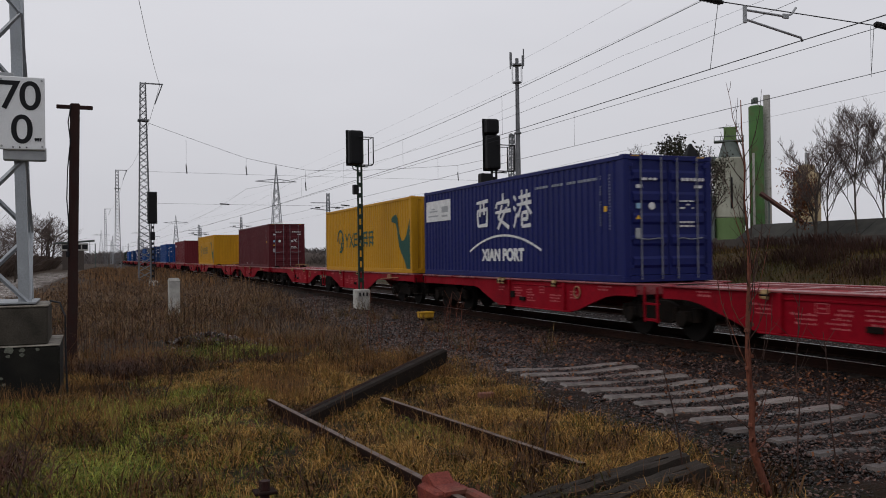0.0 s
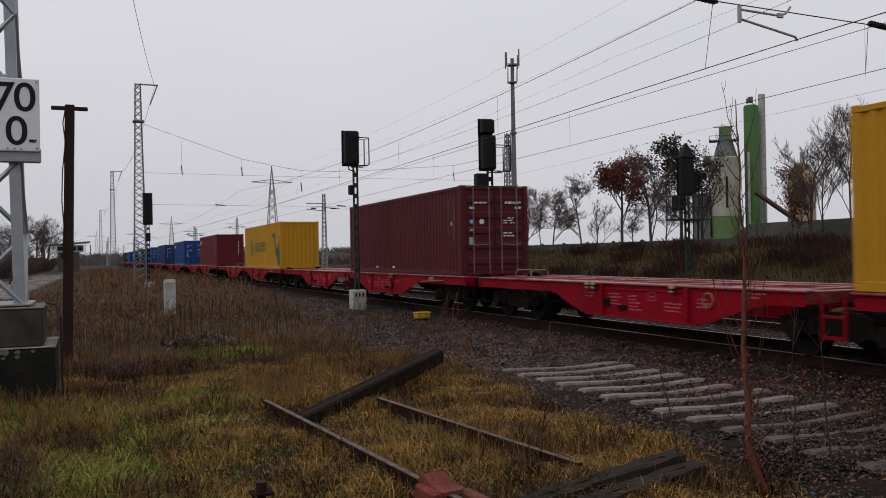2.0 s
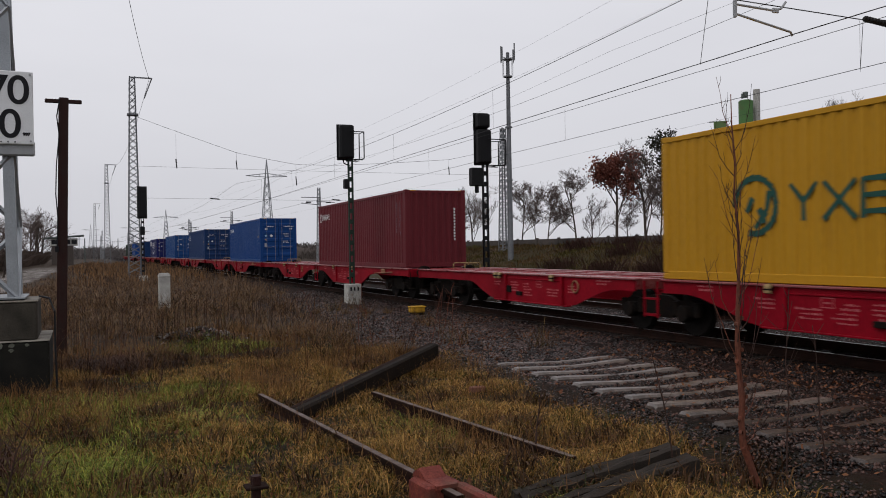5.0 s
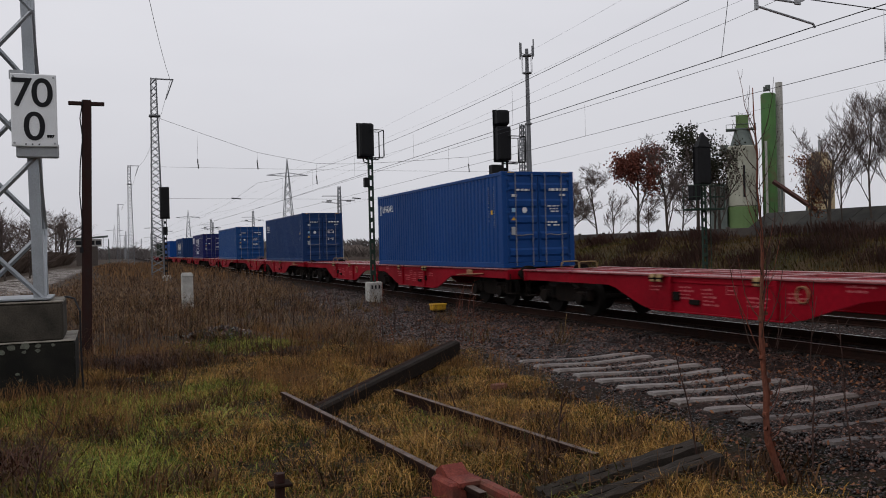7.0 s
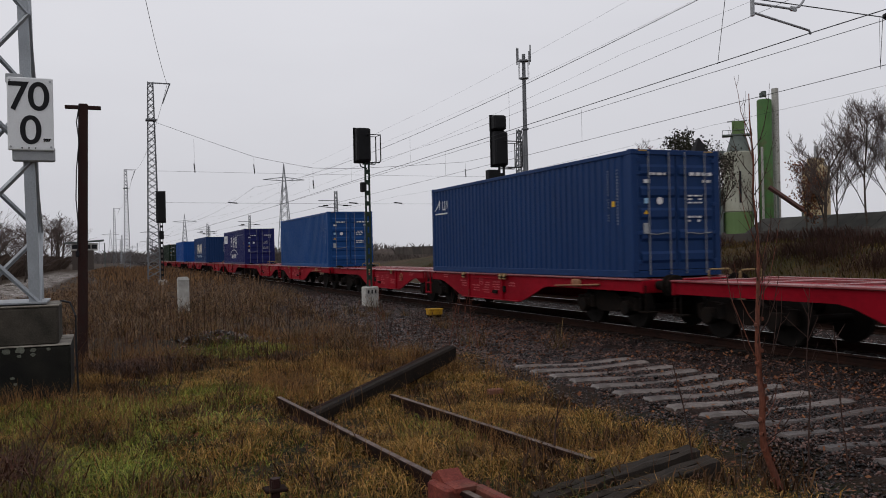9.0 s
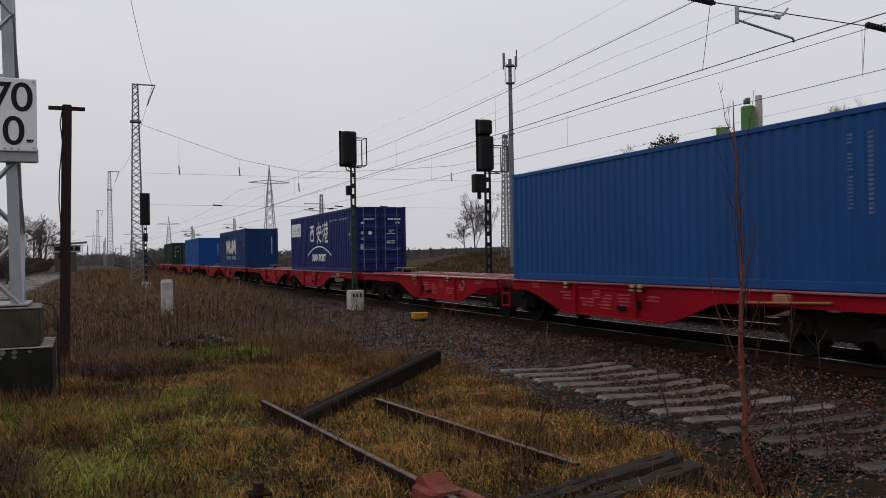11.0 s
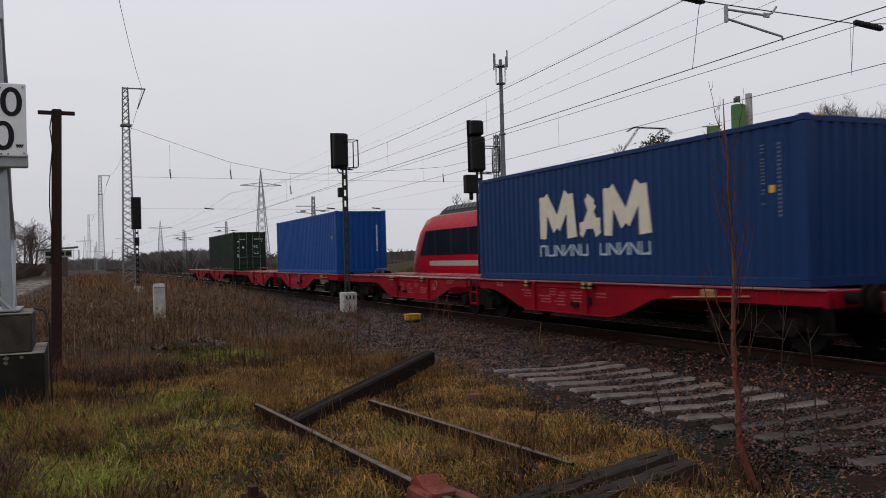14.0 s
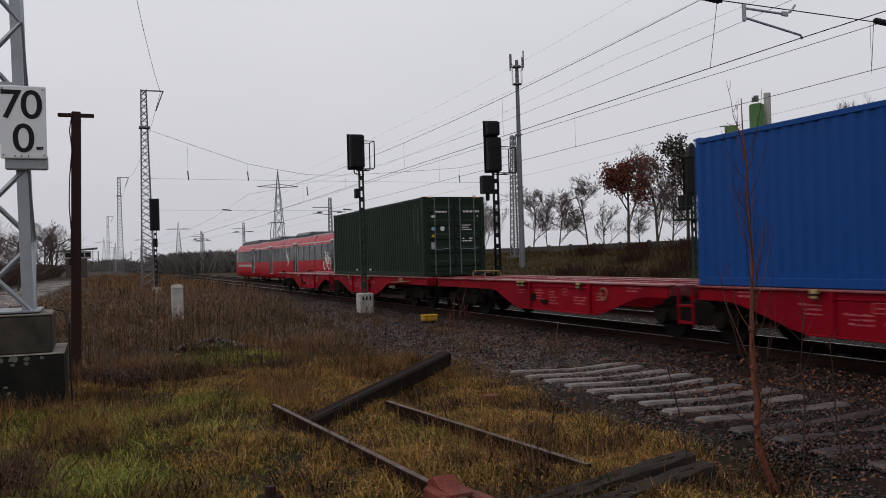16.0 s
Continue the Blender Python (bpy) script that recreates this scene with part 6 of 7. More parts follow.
bin_ = thing("sand_silo", "sand-coloured storage tower with a vent pipe", "silo", pose(x, y, 0))
part("shaft", Shape().box((-1.9, -1.9, 0), (1.9, 1.9, 17.4), 0.1), SAND, bin_)
part("top_step", Shape().box((-1.2, -1.2, 17.4), (1.2, 1.2, 19.0), 0.1), SAND, bin_)
part("pipe", Shape().disc((0.2, 0, 20.2), "z", 0.45, 1.3, 12), GREY_BACK, bin_)
part("window", Shape().box((-1.0, -1.95, 9.5), (-0.5, -1.88, 10.6)), BLACK_MARK, bin_)
conv = thing("conveyor", "inclined rusty red conveyor between the silos", "conveyor", pose(*at_heading(44.7, 186), 0))
part("belt_bridge", Shape().tube([(-3.5, 3.0, 13.5), (2.6, -2.6, 7.0)], 0.5, 4), material("rusty_red_steel", (0.085, 0.045, 0.04), 0.8), conv)
for tq in (0.2, 0.75):
    part("trestle", Shape().tube([(-3.5 + 6.1 * tq, 3.0 - 5.6 * tq, 0), (-3.5 + 6.1 * tq, 3.0 - 5.6 * tq, 13.2 - 6.5 * tq)], 0.2, 5), PLANT_GREY, conv)

# far signal cabin on the west side
cabin = thing("signal_cabin", "far two-storey signal cabin with a flat overhanging roof", "building", pose(-2.6, 185, 0))
part("wall", Shape().box((-2.4, 0, -0.3), (1.6, 7, 3.6)), material("grey_brown_render", (0.085, 0.07, 0.062), 0.9), cabin)
part("roof", Shape().prism([(-4.0, 5.0), (3.6, 5.5), (3.6, 5.75), (-4.0, 5.2)], "y", -0.8, 7.8), PLANT_GREY, cabin)
part("upper_storey", Shape().box((-2.6, -0.1, 3.6), (2.4, 7, 5.05)), CONCRETE_PALE, cabin)
for k in range(4):
    part("window", Shape().box((-2.4 + k * 1.22, -0.14, 3.9), (-1.4 + k * 1.22, -0.1, 4.75)), EMU_GLASS, cabin)
part("gantry_post", Shape().box((3.6, 0.0, -0.3), (3.8, 0.2, 5.0)), PLANT_GREY, cabin)

# ---------- trees ----------
BARK = material("grey_brown_bark", (0.075, 0.06, 0.05), 0.9, vary=0.3, scale=3, second=(0.045, 0.036, 0.03))
TWIG = material("winter_twigs", (0.10, 0.075, 0.068), 0.9, vary=0.25, scale=1, bump=0)
RED_BARK = material("reddish_birch_bark", (0.14, 0.045, 0.026), 0.6, vary=0.35, scale=9, second=(0.10, 0.04, 0.028), stretch=(1, 1, 0.4))
DARK_STEM = material("dark_weed_stem", (0.055, 0.032, 0.026), 0.85, vary=0.3, bump=0)
BROWN_LEAF = material("rusty_oak_leaves", (0.17, 0.058, 0.042), 0.8, vary=0.3, scale=2, per_piece=0.45, bump=0)
DARK_LEAF = material("dark_evergreen_leaves", (0.026, 0.026, 0.015), 0.75, vary=0.3, scale=2, per_piece=0.4, bump=0)
ORANGE_LEAF = material("orange_brown_leaves", (0.17, 0.065, 0.03), 0.8, vary=0.3, scale=2, per_piece=0.4, bump=0)


def grow(rng, height, spread=0.5, levels=5, trunk=0.16, up=0.25, first=0.22, many=3):
    """Limbs of a bare tree: the thick ones and the twigs apart, and the twig ends."""
    thick, thin, ends = Shape(), Shape(), []

    def limb(p, d, length, r, level):
        n = 3 if level < 2 else (2 if level < 4 else 1)
        pts, q, dd = [p], p.copy(), d.copy()
        for k in range(n):
            dd = (dd + Vector((rng.uniform(-1, 1), rng.uniform(-1, 1), rng.uniform(-0.3, 1) * up)) * (0.09 + 0.045 * level)).normalized()
            q = q + dd * length / n
            pts.append(q.copy())
        (thick if level < 2 else thin).tube(pts, r, 6 if level == 0 else (4 if level < 3 else 3), r * 0.55)
        if level >= levels:
            ends.append(q)
            return
        kids = many + (2 if level == 0 else 0) + rng.randint(0, 1)
        for k in range(kids):
            t = first + (1 - first) * (k + rng.random() * 0.7) / kids if level == 0 else 0.25 + 0.75 * (k + rng.random()) / kids
            i = min(int(t * n), n - 1)
            base = pts[i].lerp(pts[i + 1], t * n - i)
            side = Vector((rng.gauss(0, 1), rng.gauss(0, 1), rng.gauss(0, 0.35))).normalized()
            nd = (dd * (1 - spread) + side * spread + Vector((0, 0, up))).normalized()
            limb(base, nd, length * rng.uniform(0.42, 0.68) * (1.15 - 0.45 * t if level == 0 else 1), max(r * (0.5 if level == 0 else 0.46), 0.0125), level + 1)

    limb(Vector((0, 0, -0.3)), Vector((0, 0, 1)), height * 0.72, trunk, 0)
    top = max(p[2] for p in thin.v + thick.v)
    f = height / top
    for s in (thick, thin):
        s.v = [(a * f, b * f, c * f) for a, b, c in s.v]
    return thick, thin, [e * f for e in ends]


def leaves(rng, ends, per, size, scatter):
    v, f = [], []
    for e in ends:
        for k in range(per):
            c = e + Vector((rng.gauss(0, 1), rng.gauss(0, 1), rng.gauss(0, 1))) * scatter
            a = Vector((rng.gauss(0, 1), rng.gauss(0, 1), rng.gauss(0, 1))).normalized() * size * rng.uniform(0.6, 1.3)
            b = a.cross(Vector((rng.gauss(0, 1), rng.gauss(0, 1), rng.gauss(0, 1)))).normalized() * size * 0.6
            o = len(v)
            v += [c - a, c + b, c + a, c - b]
            f.append((o, o + 1, o + 2, o + 3))
    s = Shape()
    s.v, s.f = [tuple(p) for p in v], f
    return s


def tree(name, label, at, height, seed, leaf=None, group="", trunk=0.13, levels=5, spread=0.5, many=4, up=0.25, first=0.22, per=5, size=0.16):
    rng = random.Random(seed)
    t = thing(name, label, "tree", at, group)
    thick, thin, ends = grow(rng, height, spread, levels, trunk, up, first, many)
    part("trunk", thick, BARK, t)
    part("twig_crown", thin, TWIG, t, "fine bare twigs")
    if leaf:
        part("crown", leaves(rng, ends, per, size, 0.3), leaf, t)
    return t


def far_pose(heading, dist, z, turn=0):
    x, y = at_heading(heading, dist)
    return pose(x, y, z, 0, 0, turn)


G = "trees behind the bank wall"
t1 = tree("bare_tree", "bare winter tree with fine dark twigs", far_pose(32.3, 80, 1.9), 7.6, 1, group=G, levels=5, spread=0.55, up=0.14, first=0.2, trunk=0.09)
tree("oak_tree", "oak keeping its rusty brown winter leaves", far_pose(34.9, 76, 1.9), 8.2, 6, BROWN_LEAF, G, 0.15, levels=4, spread=0.42, per=20, size=0.13, many=3, first=0.4)
t2 = tree("bare_tree", "tall bare winter tree with spreading crown", far_pose(36.8, 75, 1.9), 9.2, 3, group=G, levels=5, spread=0.5, trunk=0.15, up=0.26, first=0.12)
tree("ivy_tree", "dark evergreen-clad tree with open crown", far_pose(38.7, 86, 1.8), 11.4, 4, DARK_LEAF, G, 0.22, levels=4, spread=0.5, per=7, size=0.15, many=4, first=0.4)
tree("ivy_tree", "half-bare tree with a few dark evergreen leaves", far_pose(40.1, 90, 1.8), 10.6, 14, DARK_LEAF, G, 0.2, levels=5, spread=0.42, per=1, size=0.13, many=3)
t3 = tree("bare_tree", "slender tall bare winter tree", far_pose(48.9, 83, 1.9), 13.6, 8, group=G, levels=5, spread=0.46, up=0.3, trunk=0.12, many=4, first=0.32)
tree("leafy_sapling", "young tree with orange-brown leaves", far_pose(45.4, 82, 1.9), 7.4, 10, ORANGE_LEAF, G, 0.1, levels=4, spread=0.36, per=3, size=0.12, first=0.12)
for head, dist, src, k, turn in ((33.3, 92, t2, 0.62, 70), (30.3, 98, t1, 1.0, 200), (29.6, 105, t3, 0.62, 40), (28.6, 104, t1, 1.1, 150), (25.3, 112, t2, 0.9, 20), (24.6, 120, t1, 0.9, 310), (26.4, 135, t3, 0.62, 95),
                                 (37.7, 92, t1, 1.0, 120), (46.4, 80, t2, 1.22, 160), (47.2, 84, t3, 0.78, 300), (50.4, 84, t3, 0.96, 20), (51.6, 85, t2, 1.2, 110),
                                 (53.2, 82, t3, 0.95, 10), (35.6, 92, t1, 0.75, 280), (39.7, 95, t2, 1.05, 200)):
    copy_thing(src, far_pose(head, dist, 1.8, turn) @ Matrix.Diagonal((k, k, k, 1)))

# the wood on the west side
W = "trees of the western wood"
w1 = tree("wood_tree", "bare tree at the edge of a winter wood", far_pose(-5.5, 85, -0.3), 6.6, 21, None, W, 0.10, 4, 0.5, 4, 0.2, 0.12)
w2 = tree("wood_tree", "dense bare tree at the edge of a winter wood", far_pose(-4.2, 92, -0.3), 6.0, 22, None, W, 0.10, 4, 0.6, 4, 0.15, 0.1)
rngw = random.Random(31)
for k in range(44):
    head = rngw.uniform(-15, -2.2)
    d = max(rngw.uniform(80, 150), rngw.uniform(12, 15) / (0.02 - math.sin(math.radians(head))))
    sc = rngw.uniform(0.75, 1.15) * (1.0 if head < -5 else 0.85) * d / 95
    copy_thing((w1, w2)[k % 2], far_pose(head, d, -0.3, rngw.uniform(0, 360)) @ Matrix.Diagonal((sc, sc, sc, 1)))


def brush(name, rng, n, where, height, width, mat, label, category="undergrowth"):
    """Thin upright strokes that together make far undergrowth with an uneven top."""
    base = np.array([where(rng) for _ in range(n)])
    h = np.array([height(rng, b) for b in base])
    ang = np.array([rng.uniform(0, 6.283) for _ in range(n)])
    lean = np.array([rng.gauss(0, 0.34) for _ in range(n)])
    w = np.array([width * rng.uniform(0.5, 1.5) for _ in range(n)])
    dx, dy = np.cos(ang) * w, np.sin(ang) * w
    z0 = base[:, 2]
    p0 = np.stack([base[:, 0] - dx, base[:, 1] - dy, z0], 1)
    p1 = np.stack([base[:, 0] + dx, base[:, 1] + dy, z0], 1)
    p2 = np.stack([base[:, 0] + dx * 0.6 + lean * h, base[:, 1] + dy * 0.6 + lean * h * 0.5, z0 + h * 0.8], 1)
    p3 = np.stack([base[:, 0] + lean * h * 1.5, base[:, 1] + lean * h * 0.7, z0 + h], 1)
    v = np.stack([p0, p1, p2, p3], 1).reshape(-1, 3)
    f = (np.arange(n)[:, None] * 4 + np.array([0, 1, 2, 3])[None]).astype(int)
    return quick_mesh(name, v, f, mat, label, category, "stuff")


# air haze over far woods and hedge is mixed into this colour
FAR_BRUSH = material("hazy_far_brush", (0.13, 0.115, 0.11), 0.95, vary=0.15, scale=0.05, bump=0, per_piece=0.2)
MID_BRUSH = material("brown_undergrowth", (0.06, 0.043, 0.034), 0.95, vary=0.2, scale=0.2, bump=0, per_piece=0.35)
# scrub on the far bank, also lightened in its colour for haze
SCRUB = material("hazy_brown_scrub", (0.085, 0.07, 0.062), 0.95, vary=0.2, scale=0.1, bump=0, per_piece=0.25)
rb = random.Random(41)


def far_place(r):
    h, d = r.uniform(-12, 62), r.uniform(380, 560)
    return (*at_heading(h, d), -0.5)


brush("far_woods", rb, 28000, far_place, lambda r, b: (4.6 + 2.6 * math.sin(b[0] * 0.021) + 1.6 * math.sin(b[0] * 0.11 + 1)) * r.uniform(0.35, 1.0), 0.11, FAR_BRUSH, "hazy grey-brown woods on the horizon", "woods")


def hedge_place(r):
    h = r.uniform(4.2, 10.0)
    return (*at_heading(h, r.uniform(190, 250)), -0.4)


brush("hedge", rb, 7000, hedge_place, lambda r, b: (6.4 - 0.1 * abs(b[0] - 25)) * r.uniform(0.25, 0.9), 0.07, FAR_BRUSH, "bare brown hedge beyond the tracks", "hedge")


# brown earth with the haze of its distance put into the tone
EARTH = material("hazy_brown_earth", (0.075, 0.058, 0.05), 0.95, vary=0.3, scale=0.15, fine=2.0, second=(0.05, 0.04, 0.036), bump=0.3, dist=0.3)
bank_rows = []
for k in range(61):
    head = 10.5 + 20.5 * k / 60
    rise = 2.3 * min(1, k / 5, (60 - k) / 8) + 0.22 * math.sin(k * 0.9) + 0.15 * math.sin(k * 2.3 + 1)
    bank_rows.append([(*at_heading(head, d), z) for d, z in ((158, -0.6), (162, 0.45 * rise - 0.2), (166, rise), (172, rise + 0.1), (180, -0.6))])
earth = Shape()
earth.add([p for row in bank_rows for p in row], [(a * 5 + b, a * 5 + b + 1, (a + 1) * 5 + b + 1, (a + 1) * 5 + b) for a in range(60) for b in range(4)])
solo("earth_bank", earth, EARTH, "low brown earth bank beyond the tracks", "earth bank", kind="structure", smooth=True)


def mound_place(r):
    h, d = r.uniform(10.5, 31), r.uniform(158, 178)
    return (*at_heading(h, d), 0.2 + 1.5 * max(0.0, 1 - abs(d - 168) / 10))


brush("far_scrub", rb, 16000, mound_place, lambda r, b: r.uniform(0.25, 1.0) + (1.2 if r.random() < 0.03 else 0), 0.05, SCRUB, "low brown scrub on the earth bank", "scrub")


def west_place(r):
    h = r.uniform(-16, -1.9)
    d = max(r.uniform(85, 150), r.uniform(11.5, 15) / (0.02 - math.sin(math.radians(h))))
    return (*at_heading(h, d), -0.4)


brush("wood_undergrowth", rb, 15000, west_place, lambda r, b: r.uniform(0.6, 3.2) * (1 if b[0] < -5 else 0.7), 0.035, MID_BRUSH, "brown undergrowth below the western wood", "undergrowth")


def bank_place(r):
    x, y = r.uniform(30.5, 41), r.uniform(24, 85)
    return (x, y, float(ground_z(x, y)) - 0.05)


BANK_GRASS = material("olive_bank_grass", (0.072, 0.042, 0.017), 0.95, vary=0.3, scale=0.3, second=(0.056, 0.048, 0.013), mix=0.4, bump=0, per_piece=0.4)
BANK_BRUSH = material("reddish_bank_scrub", (0.05, 0.024, 0.018), 0.95, vary=0.3, scale=0.3, bump=0, per_piece=0.4)
brush("bank_grass", rb, 26000, bank_place, lambda r, b: r.uniform(0.08, 0.34), 0.03, BANK_GRASS, "olive and straw grass on the bank", "grass")
CLUMPS = [(31.5, 47), (38, 33), (33, 37), (36, 36), (34, 29), (39.5, 41), (32, 53), (39, 49), (38, 60), (34, 43), (40, 38), (37, 27), (35, 33), (40, 32), (39, 36), (31, 41), (37, 45), (36, 51), (40, 56)]


def clump_place(r):
    cx, cy = r.choice(CLUMPS)
    x, y = cx + r.gauss(0, 0.7), cy + r.gauss(0, 0.9)
    return (x, y, float(ground_z(x, y)) - 0.05)


brush("bank_scrub", rb, 10000, clump_place, lambda r, b: r.uniform(0.2, 1.0), 0.006, BANK_BRUSH,
      "reddish brown scrub on the bank", "scrub")

# ---------- saplings close by ----------
birch = thing("birch_sapling", "slim reddish bare birch sapling beside the ballast", "sapling", pose(5.11, 5.55, -0.34))
rng = random.Random(17)
stem = [Vector(p) for p in ((0.20, 0, 0), (0.165, 0.0, 0.10), (0.09, 0.01, 0.30), (0.015, 0.02, 0.50), (0.0, 0.02, 0.69), (0.004, 0.01, 0.88), (-0.018, 0.02, 1.12), (-0.022, 0.03, 1.35), (-0.010, 0.03, 1.59),
                            (0.0, 0.03, 1.82), (0.012, 0.03, 2.06), (0.008, 0.03, 2.3), (-0.02, 0.04, 2.6), (-0.015, 0.03, 2.9), (-0.045, 0.03, 3.2), (-0.05, 0.03, 3.45))]
rings = []
for k, p in enumerate(stem):
    rad = 0.034 * (1 - k / (len(stem) - 0.6)) ** 1.15 + 0.003
    rings.append([tuple(p + Vector((math.cos(a), math.sin(a), 0)) * rad * rng.uniform(0.86, 1.16)) for a in (2 * math.pi * q / 9 for q in range(9))])
part("stem", Shape().loft(rings), RED_BARK, birch, smooth=True)
for k in range(14):
    i = 2 + k % 6
    p = stem[i].lerp(stem[i + 1], rng.random())
    side = rng.choice((-1, 1))
    part("bark_curl", Shape().prism([(p.x + side * 0.022, p.z), (p.x + side * 0.036, p.z + 0.008), (p.x + side * 0.032, p.z + 0.03), (p.x + side * 0.02, p.z + 0.035)], "y", p.y - 0.035, p.y + 0.005), RED_BARK, birch)
for k in range(34):
    z = 0.42 + 2.75 * ((k + rng.random() * 0.8) / 34) ** 0.95
    i = max(q for q in range(len(stem)) if stem[q].z <= z)
    f = (z - stem[i].z) / (stem[min(i + 1, len(stem) - 1)].z - stem[i].z + 1e-6)
    p = stem[i].lerp(stem[min(i + 1, len(stem) - 1)], f)
    turn, ln = rng.uniform(0, 6.283), rng.uniform(0.30, 0.58) * (1.2 - 0.27 * z)
    rise = rng.uniform(1.3, 2.4) if z > 0.9 else rng.uniform(0.5, 1.1)
    out = Vector((math.cos(turn), math.sin(turn) * 0.8, 0))
    line, q = [p], p.copy()
    for g in range(4):
        q = q + (out * (0.95 - 0.17 * g) + Vector((rng.uniform(-0.25, 0.25), rng.uniform(-0.25, 0.25), rise * (0.75 + 0.2 * g)))) * ln * 0.27
        line.append(q.copy())
    b = part("branch", Shape().tube(line, 0.0062 if z < 1.6 else 0.0045, 5, 0.0014), RED_BARK if k % 3 == 0 else DARK_STEM, birch)
    for j in range(3):
        c = line[1 + j].lerp(line[2 + j], rng.random())
        e = c + Vector((rng.uniform(-0.13, 0.13), rng.uniform(-0.1, 0.1), rng.uniform(0.06, 0.2))) * (0.5 + ln)
        part("twig", Shape().tube([c, c.lerp(e, 0.5) + Vector((0.008, 0, -0.006)), e], 0.0028, 3, 0.0012), DARK_STEM, b)


def weed(at, h, lean, seed, label="bare dark weed stalk with side shoots", thick=0.012, kids=6, mat=None):
    rng = random.Random(seed)
    w = thing("weed_stalk", label, "weed", at, "tall bare weeds")
    pts = [Vector((lean * h * (k / 5) ** 1.3 + rng.uniform(-0.015, 0.015), rng.uniform(-0.015, 0.015), h * k / 5)) for k in range(6)]
    part("stem", Shape().tube(pts, thick, 6, 0.003), mat or DARK_STEM, w)
    for k in range(kids):
        t = rng.uniform(0.3, 0.95)
        i = min(int(t * 5), 4)
        p = pts[i].lerp(pts[i + 1], t * 5 - i)
        part("shoot", Shape().tube([p, p + Vector((rng.uniform(-0.2, 0.2), rng.uniform(-0.2, 0.2), rng.uniform(0.08, 0.28))) * min(1.0, h)], thick * 0.4, 3, 0.002), mat or DARK_STEM, w)
    return w


weed(pose(4.1, 7.35, -0.3), 0.85, 0.16, 1)
weed(pose(5.0, 6.3, -0.3), 1.25, -0.22, 2, thick=0.009)
weed(pose(5.95, 5.9, -0.3), 1.75, 0.02, 3, thick=0.009, kids=9)
weed(pose(6.25, 5.75, -0.3), 1.4, -0.1, 4, thick=0.008)
weed(pose(-0.62, 7.6, -0.3), 0.95, 0.3, 5, "leaning dead weed stalk in wet grass")
weed(pose(-0.9, 8.1, -0.3), 0.5, -0.1, 6)
weed(pose(1.72, 7.2, -0.3), 0.65, -0.35, 7, thick=0.008)
weed(pose(0.15, 12.5, -0.3), 0.55, -0.2, 8)
weed(pose(1.0, 13.0, -0.3), 0.5, 0.25, 9)
weed(pose(4.0, 9.6, -0.3), 0.5, -0.3, 10)
for k in range(16):
    rr = random.Random(100 + k)
    weed(pose(rr.uniform(5.2, 7.4), rr.uniform(14.5, 21), -0.3), rr.uniform(0.7, 1.4), rr.uniform(-0.25, 0.25), 200 + k, "reddish bare weed stalk at the ballast edge", 0.008, 7, RED_BARK if k % 2 else None)

# ---------- grass, weeds and ballast, in numbers past counting ----------
def value_noise(x, y, s, seed):
    """Smooth random field, 0 to 1."""
    g = np.random.default_rng(seed).random((64, 64))
    u, w = x * s, y * s
    i, j = np.floor(u).astype(int), np.floor(w).astype(int)
    a, b = u - i, w - j
    a, b = a * a * (3 - 2 * a), b * b * (3 - 2 * b)
    i, j = i % 64, j % 64
    i2, j2 = (i + 1) % 64, (j + 1) % 64
    return (g[i, j] * (1 - a) + g[i2, j] * a) * (1 - b) + (g[i, j2] * (1 - a) + g[i2, j2] * a) * b


def blades(name, x, y, h, w, lean, mat, label, category, seed, kink=0.55, lift=0.0):
    """Bent blades: a quad and a tip each."""
    r = np.random.default_rng(seed)
    n = len(x)
    z = ground_z(x, y) - 0.02 + lift
    a, b = r.uniform(0, 2 * np.pi, n), r.uniform(0, 2 * np.pi, n)
    dx, dy = np.cos(a) * w / 2, np.sin(a) * w / 2
    ox, oy = np.cos(b) * lean * h, np.sin(b) * lean * h
    p = np.empty((n, 5, 3))
    p[:, 0] = np.stack([x - dx, y - dy, z], 1)
    p[:, 1] = np.stack([x + dx, y + dy, z], 1)
    p[:, 2] = np.stack([x + dx * 0.8 + ox * 0.3, y + dy * 0.8 + oy * 0.3, z + h * kink], 1)
    p[:, 3] = np.stack([x - dx * 0.8 + ox * 0.3, y - dy * 0.8 + oy * 0.3, z + h * kink], 1)
    p[:, 4] = np.stack([x + ox, y + oy, z + h * (1 - 0.35 * np.clip(lean, 0, 1.5))], 1)
    o = np.arange(n)[:, None] * 5
    f = np.concatenate([o + np.array([0, 1, 2]), o + np.array([0, 2, 3]), o + np.array([3, 2, 4])])
    return quick_mesh(name, p.reshape(-1, 3), f, mat, label, category, "stuff")


